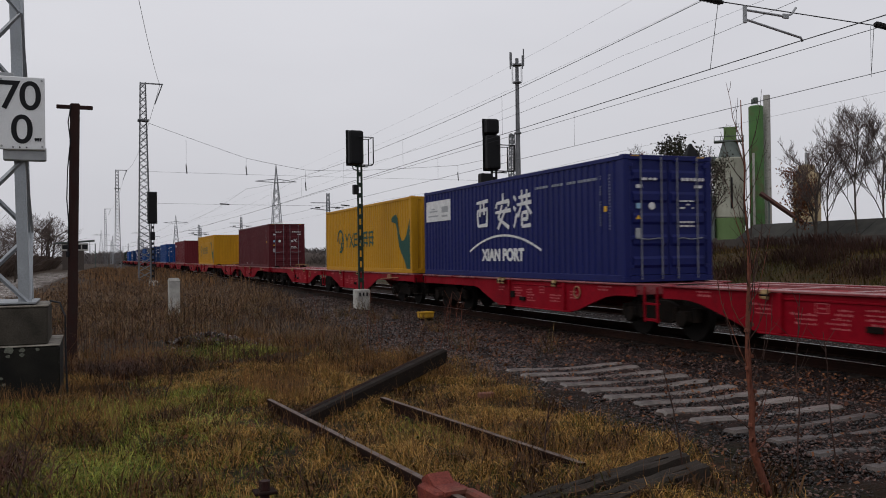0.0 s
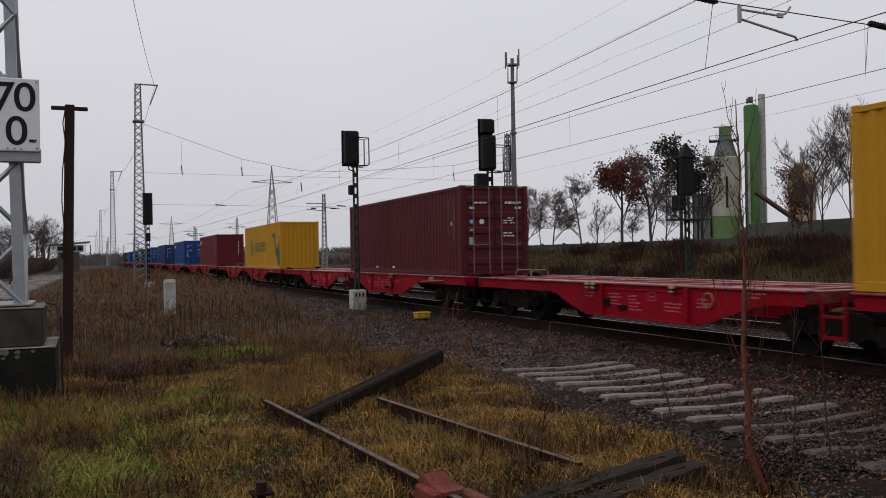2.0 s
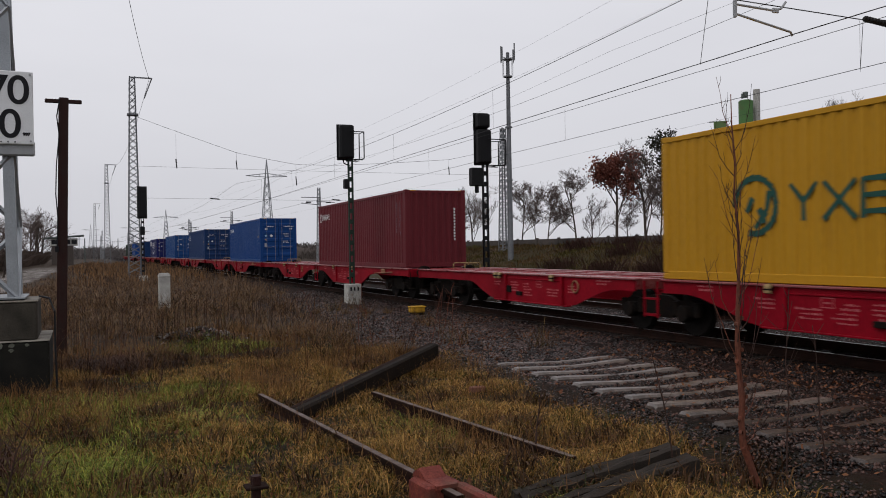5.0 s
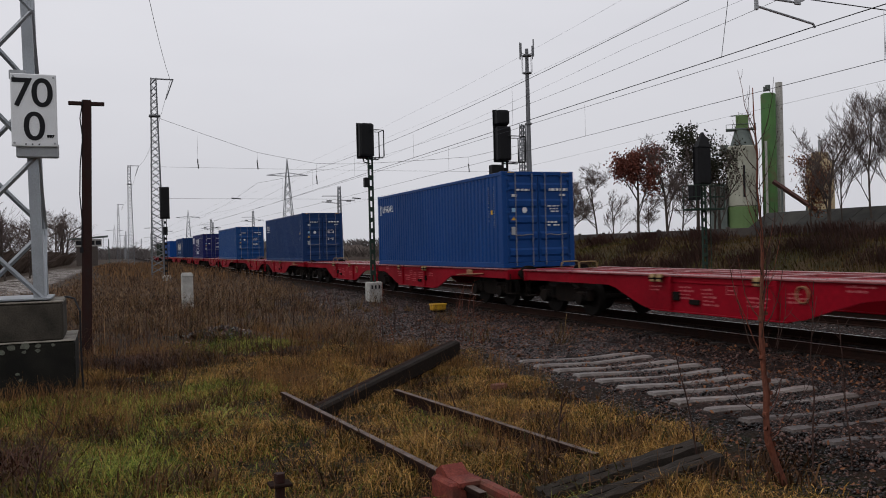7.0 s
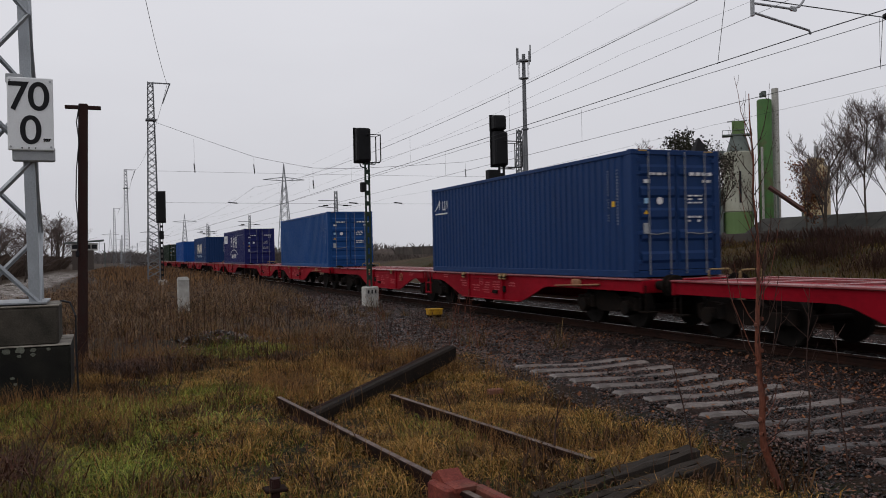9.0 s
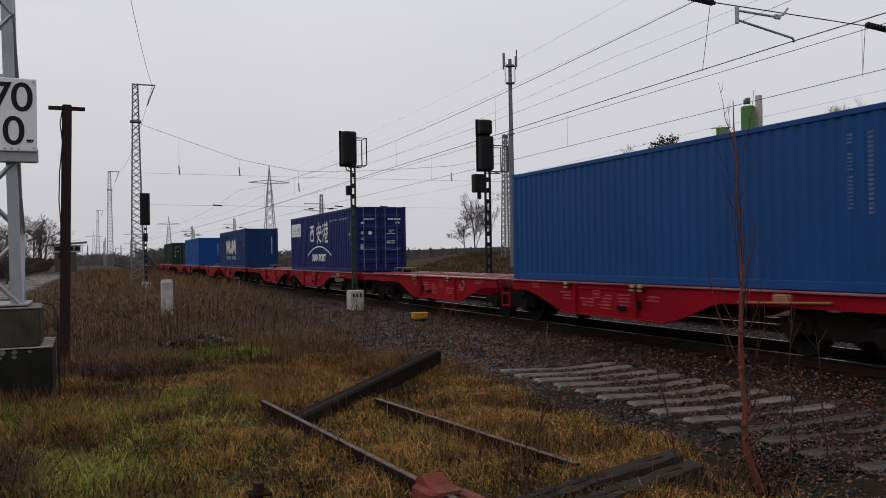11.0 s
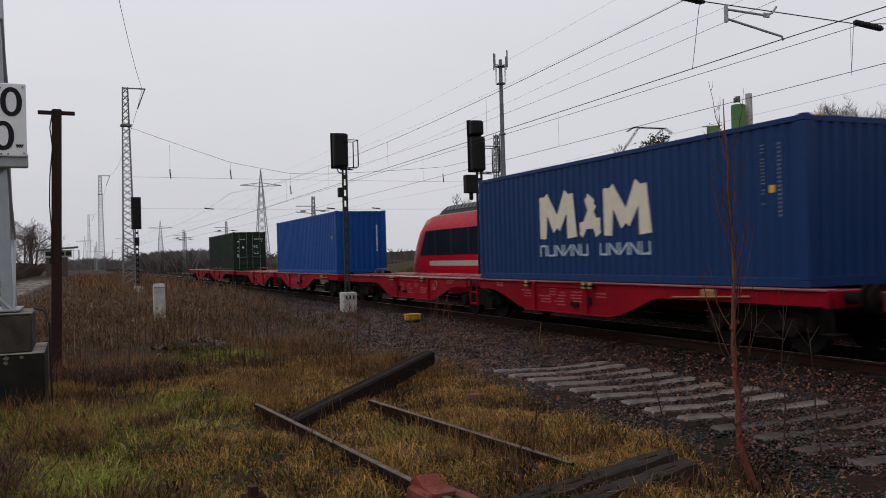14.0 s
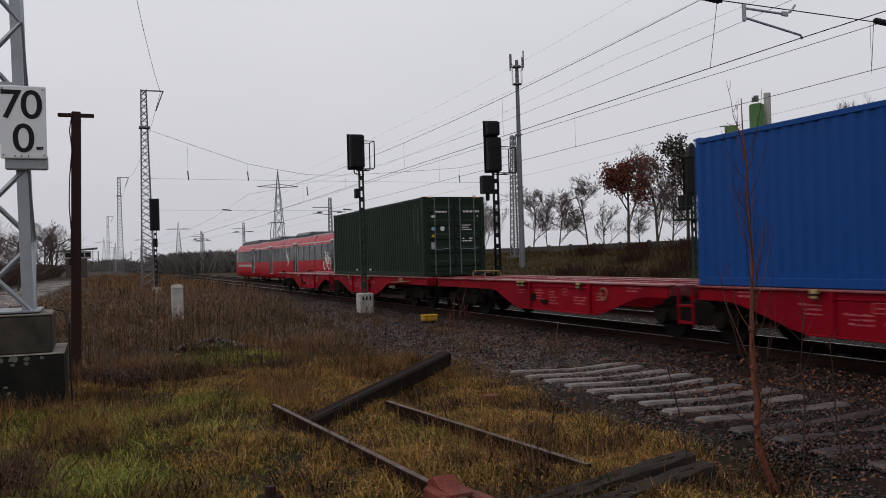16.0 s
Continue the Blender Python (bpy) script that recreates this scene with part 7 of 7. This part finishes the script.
def blade_material(name, tones, rough=0.7, drift=0.5):
    """Tones spread over the blades at random and in drifts."""
    m = bpy.data.materials.new(name)
    m.use_nodes = True
    n, l = m.node_tree.nodes, m.node_tree.links
    bsdf = n["Principled BSDF"]
    geo = n.new("ShaderNodeNewGeometry")
    tex = n.new("ShaderNodeTexCoord")
    noi = n.new("ShaderNodeTexNoise")
    noi.inputs["Scale"].default_value, noi.inputs["Detail"].default_value = 0.8, 3.0
    l.new(tex.outputs["Object"], noi.inputs["Vector"])
    st = n.new("ShaderNodeMapRange")
    st.inputs["From Min"].default_value, st.inputs["From Max"].default_value = 0.36, 0.64
    l.new(noi.outputs["Fac"], st.inputs["Value"])
    mx = n.new("ShaderNodeMix")
    mx.inputs["Factor"].default_value = drift
    l.new(geo.outputs["Random Per Island"], mx.inputs[2])
    l.new(st.outputs[0], mx.inputs[3])
    ramp = n.new("ShaderNodeValToRGB")
    e = ramp.color_ramp.elements
    for k, c in enumerate(tones):
        pos = 0.15 + 0.7 * k / (len(tones) - 1)
        q = e[k] if k < 2 else e.new(pos)
        q.position, q.color = pos, (*c, 1)
    l.new(mx.outputs[0], ramp.inputs[0])
    l.new(ramp.outputs[0], bsdf.inputs["Base Color"])
    bsdf.inputs["Roughness"].default_value = rough
    bsdf.inputs["Specular IOR Level"].default_value = 0.1
    return m


r = np.random.default_rng(77)


def scatter(n, x0, x1, y0, y1, keep):
    x, y = r.uniform(x0, x1, n), r.uniform(y0, y1, n)
    k = r.random(n) < keep(x, y)
    return x[k], y[k]


def not_stone(x, y):
    edge = 5.9 + 0.7 * (value_noise(x, y, 0.6, 4) - 0.5) * 2
    return 1 - smooth_step(edge - 0.5, edge + 0.3, x)


GRASS = blade_material("wet_meadow_grass", [(0.012, 0.012, 0.003), (0.10, 0.085, 0.015), (0.24, 0.115, 0.024), (0.50, 0.29, 0.095), (0.045, 0.016, 0.006)], drift=0.3)
GREEN = blade_material("fresh_green_grass", [(0.018, 0.032, 0.005), (0.11, 0.14, 0.02), (0.33, 0.31, 0.06)], drift=0.3)
MATTED = blade_material("long_matted_grass", [(0.05, 0.085, 0.010), (0.15, 0.21, 0.028), (0.33, 0.33, 0.07)], drift=0.3)
STRAW = blade_material("tall_rusty_straw", [(0.0828, 0.0386, 0.0166), (0.184, 0.0874, 0.0294), (0.2576, 0.1472, 0.0552), (0.1104, 0.0552, 0.0276)])
DOCK_STALK = blade_material("dark_dock_stalks", [(0.02, 0.011, 0.008), (0.045, 0.022, 0.015), (0.075, 0.032, 0.02)])
WEEDS = blade_material("dead_weed_stalks", [(0.020, 0.012, 0.009), (0.075, 0.043, 0.026), (0.23, 0.122, 0.05), (0.15, 0.096, 0.056), (0.045, 0.023, 0.016)])

BUSH = blade_material("brown_weed_bushes", [(0.018, 0.010, 0.007), (0.075, 0.04, 0.02), (0.20, 0.11, 0.045), (0.07, 0.058, 0.018), (0.03, 0.016, 0.012)], drift=0.4)
WEED_HEADS = blade_material("withered_seed_heads", [(0.016, 0.011, 0.009), (0.05, 0.03, 0.022), (0.13, 0.075, 0.04), (0.20, 0.14, 0.09), (0.03, 0.018, 0.014)], drift=0.35)
# view-cone of land that matters: both sides well past what can be seen
x, y = scatter(245000, -4.5, 6.8, 4.8, 17, lambda x, y: (0.62 + 0.38 * smooth_step(0.25, 0.7, value_noise(x, y, 2.1, 1))) * not_stone(x, y) * np.clip(12 / y, 0.35, 1))
h = 0.045 + 0.19 * value_noise(x, y, 2.1, 1) ** 1.5 * r.uniform(0.4, 1.5, len(x))
h = h * (1 - 0.6 * np.exp(-((x - 0.04 * y) / 0.32) ** 2))
blades("meadow_grass", x, y, h, r.uniform(0.004, 0.010, len(x)), r.uniform(0.3, 1.9, len(x)), GRASS, "wet olive and straw-coloured meadow grass", "grass", 5)
x, y = scatter(78000, -5, 4.5, 4.6, 15, lambda x, y: smooth_step(0.58, 0.8, value_noise(x, y, 0.55, 9)) + 0.45 * smooth_step(2.6, 0.4, x) * smooth_step(0.25, 0.7, value_noise(x, y, 1.3, 17)) + 0.8 * smooth_step(1.2, -0.6, x) * smooth_step(10.5, 8.0, y) * smooth_step(0.3, 0.7, value_noise(x, y, 0.9, 12)))
blades("green_grass", x, y, r.uniform(0.08, 0.24, len(x)), r.uniform(0.005, 0.009, len(x)), r.uniform(0.4, 1.5, len(x)), GREEN, "patches of fresh green grass", "grass", 6)
x, y = scatter(60000, -4, 6.6, 6.0, 22, lambda x, y: smooth_step(0.5, 0.8, value_noise(x, y, 0.75, 13)) * not_stone(x, y) * smooth_step(6.0, 9.0, y) * 0.8 + 0.10 * not_stone(x, y))
blades("straw_grass", x, y, r.uniform(0.15, 0.5, len(x)), r.uniform(0.003, 0.006, len(x)), r.uniform(0.1, 0.7, len(x)), STRAW, "tufts of rusty straw grass", "grass", 7)

x, y = scatter(15000, -4, 3.5, 4.6, 11, lambda x, y: smooth_step(0.55, 0.85, value_noise(x, y, 0.8, 91)) + 0.7 * np.exp(-((x + 1.3) / 1.0) ** 2 - ((y - 6.3) / 1.0) ** 2) + 0.6 * np.exp(-((x - 1.0) / 0.5) ** 2 - ((y - 10.4) / 0.8) ** 2))
blades("matted_grass", x, y, r.uniform(0.18, 0.36, len(x)), r.uniform(0.005, 0.009, len(x)), r.uniform(1.2, 2.4, len(x)), MATTED, "long bright green grass lying matted", "grass", 16, 0.4)


def weed_land(x, y):
    edge = 5.6 + 0.11 * (y - 17) + 1.2 * (value_noise(x, y, 0.35, 22) - 0.5)
    return (1 - smooth_step(edge - 0.5, edge + 0.8, x)) * smooth_step(15.5, 19, y) * (0.06 + 0.94 * smooth_step(0.35, 0.75, 0.5 * value_noise(x, y, 0.35, 21) + 0.5 * value_noise(x, y, 1.3, 25))) * (1 - 0.85 * np.exp(-((x - 2.5) / 1.3) ** 2 - ((y - 18.6) / 1.8) ** 2))


x, y = scatter(84000, -5, 10.0, 15.5, 60, lambda x, y: weed_land(x, y) * (1 - smooth_step(36, 44, y) * smooth_step(-3.0, -3.9, x - 0.02 * y)) * np.clip(26 / y, 0.3, 1))
blades("dead_weeds", x, y, r.uniform(0.12, 1.0, len(x)) ** 1.3 * (0.35 + 1.0 * value_noise(x, y, 0.9, 23)), r.uniform(0.003, 0.008, len(x)) * np.clip(y / 20, 1, 2), r.uniform(0.2, 1.9, len(x)), WEEDS, "thick brown stand of dead weeds", "weeds", 8, 0.7)
k = r.integers(0, len(x), 30000)
hx, hy = x[k] + r.normal(0, 0.12, len(k)), y[k] + r.normal(0, 0.12, len(k))
blades("weed_heads", hx, hy, r.uniform(0.05, 0.22, len(k)), r.uniform(0.006, 0.015, len(k)) * np.clip(hy / 20, 1, 1.6), r.uniform(0.4, 2.2, len(k)), WEED_HEADS, "withered side shoots and seed heads of the weeds", "weeds", 18, 0.5, r.uniform(0.03, 0.75, len(k)) * (0.35 + 0.9 * value_noise(hx, hy, 0.9, 23)))
# separate bushes: stalks that fan out from one root
cx, cy = scatter(420, -4, 9.0, 15.0, 42, lambda x, y: 0.25 + 0.75 * weed_land(x, y))
ck = r.integers(0, len(cx), 15000)
ca, cr, tall = r.uniform(0, 6.283, 15000), r.uniform(0, 1, 15000) ** 0.7, r.uniform(0.35, 1.0, len(cx)) ** 1.4
x, y = cx[ck] + np.cos(ca) * cr * 0.38 * tall[ck], cy[ck] + np.sin(ca) * cr * 0.38 * tall[ck]
blades("weed_bushes", x, y, tall[ck] * r.uniform(0.5, 1.15, len(x)) * (1.1 - 0.5 * cr), r.uniform(0.004, 0.011, len(x)) * np.clip(y / 20, 1, 1.8), r.uniform(0.4, 1.9, len(x)), BUSH, "brown bushes of dead weed stalks", "weeds", 19, 0.6)
x, y = scatter(5000, -2.5, 8.2, 14.5, 34, lambda x, y: smooth_step(0.55, 0.75, value_noise(x, y, 0.7, 71)) * (1 - smooth_step(6.0 + 0.1 * (y - 15), 7.0 + 0.1 * (y - 15), x)))
blades("tall_stalks", x, y, r.uniform(0.3, 1.1, len(x)) ** 1.3, r.uniform(0.006, 0.012, len(x)), r.uniform(0.02, 0.35, len(x)), DOCK_STALK, "tall dark dead stalks among the weeds", "weeds", 14, 0.75)
x, y = scatter(30000, -12, 10.5, 55, 170, lambda x, y: np.clip(smooth_step(-4.9, -4.2, x - 0.02 * y), 0, 1) * 0.8 * (0.25 + 0.75 * smooth_step(0.3, 0.7, value_noise(x, y, 0.2, 24))))
blades("far_weeds", x, y, r.uniform(0.4, 1.0, len(x)) * (0.25 + 0.75 * smooth_step(-1.8, 1.5, x)), r.uniform(0.03, 0.06, len(x)), r.uniform(0.05, 0.5, len(x)), WEEDS, "brown weeds along the far line", "weeds", 9, 0.7)
x, y = scatter(9000, -14, -3.5, 30, 80, lambda x, y: smooth_step(0.45, 0.7, value_noise(x, y, 0.3, 31)) * smooth_step(52, 44, y))
blades("lane_weeds", x, y, r.uniform(0.2, 0.6, len(x)), r.uniform(0.01, 0.02, len(x)), r.uniform(0.1, 0.6, len(x)), WEEDS, "sparse brown weeds beside the gravel lane", "weeds", 10)

bx, by = r.normal(0, 1, 4200), r.normal(0, 1, 4200)
x, y = np.concatenate([0.75 + 0.42 * bx[:2600], -1.0 + 0.3 * bx[2600:]]), np.concatenate([16.9 + 0.5 * by[:2600], 8.9 + 0.35 * by[2600:]])
blades("bramble_hump", x, y, r.uniform(0.12, 0.5, len(x)), r.uniform(0.005, 0.014, len(x)), r.uniform(0.4, 2.2, len(x)), DOCK_STALK, "low dark hump of dead brambles", "brambles", 27, 0.6)
x, y = 2.6 + 0.7 * r.normal(0, 1, 4500), 18.7 + 0.45 * r.normal(0, 1, 4500)
blades("green_patch", x, y, r.uniform(0.06, 0.2, len(x)), r.uniform(0.008, 0.014, len(x)), r.uniform(0.6, 2.0, len(x)), GREEN, "patch of green moss and grass before the rubble", "grass", 28, 0.5)

# broad dark leaves of dock and dead nettles in tufts
DOCK = blade_material("dark_dead_leaves", [(0.022, 0.012, 0.008), (0.05, 0.025, 0.013), (0.09, 0.045, 0.02), (0.03, 0.035, 0.012)])
cx, cy = scatter(600, -4.5, 6.0, 5.5, 20, lambda x, y: 0.35 + 0.65 * smooth_step(0.5, 0.8, value_noise(x, y, 0.5, 55)))
pick = r.integers(0, len(cx), 20000)
x, y = cx[pick] + r.normal(0, 0.13, 20000), cy[pick] + r.normal(0, 0.13, 20000)
blades("dock_tufts", x, y, r.uniform(0.05, 0.32, len(x)), r.uniform(0.006, 0.022, len(x)), r.uniform(0.2, 1.4, len(x)), DOCK, "dark dead dock and nettle tufts", "weeds", 11)
LITTER = blade_material("fallen_brown_leaves", [(0.05, 0.018, 0.010), (0.11, 0.042, 0.022), (0.17, 0.075, 0.035), (0.07, 0.03, 0.02)])


def fallen(n, x0, x1, y0, y1, keep, seed):
    q = np.random.default_rng(seed)
    x, y = scatter(n, x0, x1, y0, y1, keep)
    m = len(x)
    z = ground_z(x, y) + q.uniform(0.01, 0.05, m)
    a, s = q.uniform(0, 6.283, m), q.uniform(0.015, 0.035, m)
    u = np.stack([np.cos(a) * s, np.sin(a) * s, q.normal(0, 0.4, m) * s], 1)
    w = np.stack([-np.sin(a) * s * 0.6, np.cos(a) * s * 0.6, q.normal(0, 0.4, m) * s], 1)
    c = np.stack([x, y, z], 1)
    v = np.stack([c - u, c + w, c + u, c - w], 1).reshape(-1, 3)
    f = np.arange(m * 4).reshape(m, 4)
    quick_mesh("fallen_leaves", v, f, LITTER, "fallen brown leaves on ballast and grass", "leaf litter", "stuff")


fallen(26000, -3, 11, 4.8, 24, lambda x, y: 0.25 + 0.75 * smooth_step(0.45, 0.7, value_noise(x, y, 0.6, 66)) * smooth_step(4, 9, x), 67)

# arching bramble stems on the ballast shoulder
rb = random.Random(91)
for bx, by in ((11.0, 30.4), (11.2, 30.9), (11.35, 30.2), (10.9, 31.5), (6.2, 16.4), (6.6, 17.2)):
    reach, up, turn = rb.uniform(0.4, 0.8), rb.uniform(0.45, 0.7), rb.uniform(-0.6, 0.6)
    arc = [(bx + reach * f * math.cos(turn), by + reach * f * math.sin(turn), -0.24 + up * 4 * f * (1 - f) ** 1.1) for f in (0, 0.12, 0.25, 0.4, 0.55, 0.7, 0.85, 1.0)]
    solo("bramble_stem", Shape().tube(arc, 0.008, 5, 0.004), DARK_STEM, "thin arching bramble stem on the ballast", "bramble", "brambles on the ballast")

# ballast
def stones(name, x, y, size, sink, mat, label, seed):
    q = np.random.default_rng(seed)
    n = len(x)
    z = ground_z(x, y) + size * q.uniform(-0.1, 0.35, n) - sink
    base = np.array([(1, 0, 0), (-1, 0, 0), (0, 1, 0), (0, -1, 0), (0, 0, 1), (0, 0, -1)], float)
    face = np.array([(0, 2, 4), (2, 1, 4), (1, 3, 4), (3, 0, 4), (2, 0, 5), (1, 2, 5), (3, 1, 5), (0, 3, 5)])
    p = base[None] * q.uniform(0.6, 1.3, (n, 6, 1)) + q.normal(0, 0.22, (n, 6, 3))
    p *= size[:, None, None] * np.array([1.0, 1.0, 0.75])
    a, b = q.uniform(0, 6.283, n), q.normal(0, 0.5, n)
    ca, sa, cb, sb = np.cos(a), np.sin(a), np.cos(b), np.sin(b)
    X = p[:, :, 0] * ca[:, None] - p[:, :, 1] * sa[:, None]
    Y = p[:, :, 0] * sa[:, None] + p[:, :, 1] * ca[:, None]
    Z = p[:, :, 2]
    Y, Z = Y * cb[:, None] - Z * sb[:, None], Y * sb[:, None] + Z * cb[:, None]
    v = np.stack([X + x[:, None], Y + y[:, None], Z + z[:, None]], -1)
    f = np.concatenate([(np.arange(n)[:, None, None] * 6 + face[None, :4]).reshape(-1, 3), (np.flatnonzero(y < 11)[:, None, None] * 6 + face[None, 4:]).reshape(-1, 3)])
    return quick_mesh(name, v.reshape(-1, 3), f, mat, label, "ballast", "stuff")


STONE = blade_material("brown_grey_ballast_stone", [(0.0013, 0.0005, 0.0004), (0.0034, 0.0011, 0.0007), (0.008, 0.0027, 0.0017), (0.021, 0.0078, 0.005), (0.10, 0.052, 0.041)], 0.36, drift=0.12)
# darker stone tones stand in for the shade under the wagons
SHADE_STONE = blade_material("shade_dark_ballast_stone", [(0.0012, 0.0008, 0.0006), (0.003, 0.0018, 0.0014), (0.007, 0.0042, 0.0034), (0.022, 0.013, 0.011)], 0.7, drift=0.12)
STONE.node_tree.nodes["Principled BSDF"].inputs["Specular IOR Level"].default_value = 0.26


def bed(x, y):
    edge = 5.9 + 0.7 * (value_noise(x, y, 0.6, 4) - 0.5) * 2
    edge = edge + 0.10 * np.clip(y - 20, 0, 60)
    return smooth_step(edge - 0.4, edge + 0.5, x) * np.clip(15 / y, 0.3, 1)


x, y = scatter(170000, 5.0, 11.4, 4.6, 42, bed)
x2, y2 = scatter(16000, 11.4, 15.6, 5, 34, bed)
x, y = np.concatenate([x, x2]), np.concatenate([y, y2])
size = r.uniform(0.014, 0.034, len(x)) * np.clip(0.75 + y / 50, 0.8, 1.2)
# stones within the strip that is coloured as train shade
in_shade = np.abs(x + r.normal(0, 0.22, len(x)) - FREIGHT_X) < 1.45
stones("ballast_stones", x[~in_shade], y[~in_shade], size[~in_shade], 0.002, STONE, "angular brown-grey ballast stones", 51)
stones("sooty_ballast", x[in_shade], y[in_shade], size[in_shade], 0.002, SHADE_STONE, "ballast along the rails, coloured dark for the train's shade", 53)
x, y = scatter(1500, 1.5, 5.0, 18.5, 23.5, lambda x, y: np.exp(-((x - 2.6) / 1.0) ** 2 - ((y - 20.6) / 1.0) ** 2))
stones("rubble_heap", x, y, r.uniform(0.03, 0.09, len(x)), 0.0, STONE, "low heap of grey rubble in the weeds", 52)

# ---------- sleepers: the old lifted siding and the running lines ----------
old_siding = thing("old_siding", "row of grey concrete sleepers left in ballast, rails lifted", "railway track", pose(OLD_X, 0, 0), kind="structure")


def sleeper_shape(half, top, dip):
    """A concrete sleeper, lowest in the middle, with chamfered upper edges and rail seats."""
    rings = []
    for u in (-1.0, -0.97, -0.8, -0.62, -0.45, -0.25, 0.0, 0.25, 0.45, 0.62, 0.8, 0.97, 1.0):
        w = 0.105 - 0.025 * (1 - abs(u)) ** 1.5
        z = top - dip * (1 - min(1, abs(u) / 0.75) ** 1.6) - (0.03 if abs(u) == 1.0 else 0.0)
        rings.append([(u * half, -w - 0.02, -0.40), (u * half, w + 0.02, -0.40), (u * half, w, z - 0.03), (u * half, w - 0.03, z), (u * half, -w + 0.03, z), (u * half, -w, z - 0.03)])
    return Shape().loft(rings).mesh("sleeper", SLEEPER)


old_mesh = sleeper_shape(1.14, -0.128, 0.034)
# the nearest sleepers get a darker material
near_mesh = sleeper_shape(1.14, -0.132, 0.032)
near_mesh.materials[0] = NEAR_SLEEPER
rs = random.Random(61)
for k in range(18):
    y = 2.65 + k * 0.605
    ob = new("sleeper", old_mesh if y > 7.8 else near_mesh)
    ob.parent = old_siding
    sink = rs.uniform(0, 0.010) + (0.012 if y < 8.3 else 0.0) + (0.008 if y < 7.3 else 0.0)
    ob.matrix_basis = pose(rs.uniform(-0.05, 0.05) - 0.10, y, -sink, rs.uniform(-2.5, 1.0), rs.uniform(-0.1, 0.5), rs.uniform(-1.6, 1.6))
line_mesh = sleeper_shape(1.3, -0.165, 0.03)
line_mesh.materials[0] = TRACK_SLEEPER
for tr in (freight_track, local_track):
    for k in range(130):
        ob = new("sleeper", line_mesh)
        ob.parent = tr
        ob.matrix_basis = pose(0, 2 + k * 0.6, 0)

# ---------- motion of the two trains ----------
def motions():
    times = [0.5 * k for k in range(33)]
    for k, w in enumerate(WAGONS):
        walk(w, [(t, pose(FREIGHT_X, train_at(t) - 0.93 + PITCH * (k - 1), 0)) for t in times])
    for k, c in enumerate(CONTAINERS):
        shift = PITCH * (k - 1) if k else -PITCH / 2
        walk(c, [(t, pose(FREIGHT_X, train_at(t) + shift, 1.16)) for t in times])
    # wheels roll on the rails, one step a picture
    for k, w in enumerate(WAGONS):
        for b in w.children:
            for ws in b.children:
                if ws.name.startswith("wheelset"):
                    y = ws.location.y
                    walk(ws, [(i / FPS, pose(0, y, 0.46, -math.degrees((train_at(i / FPS) - 30.05) / 0.46))) for i in range(0, 481)])
    walk(LOCAL, [(t, pose(LOCAL_X, 85.5 + 30.1 * (t - 15.5), 0)) for t in times])


motions()
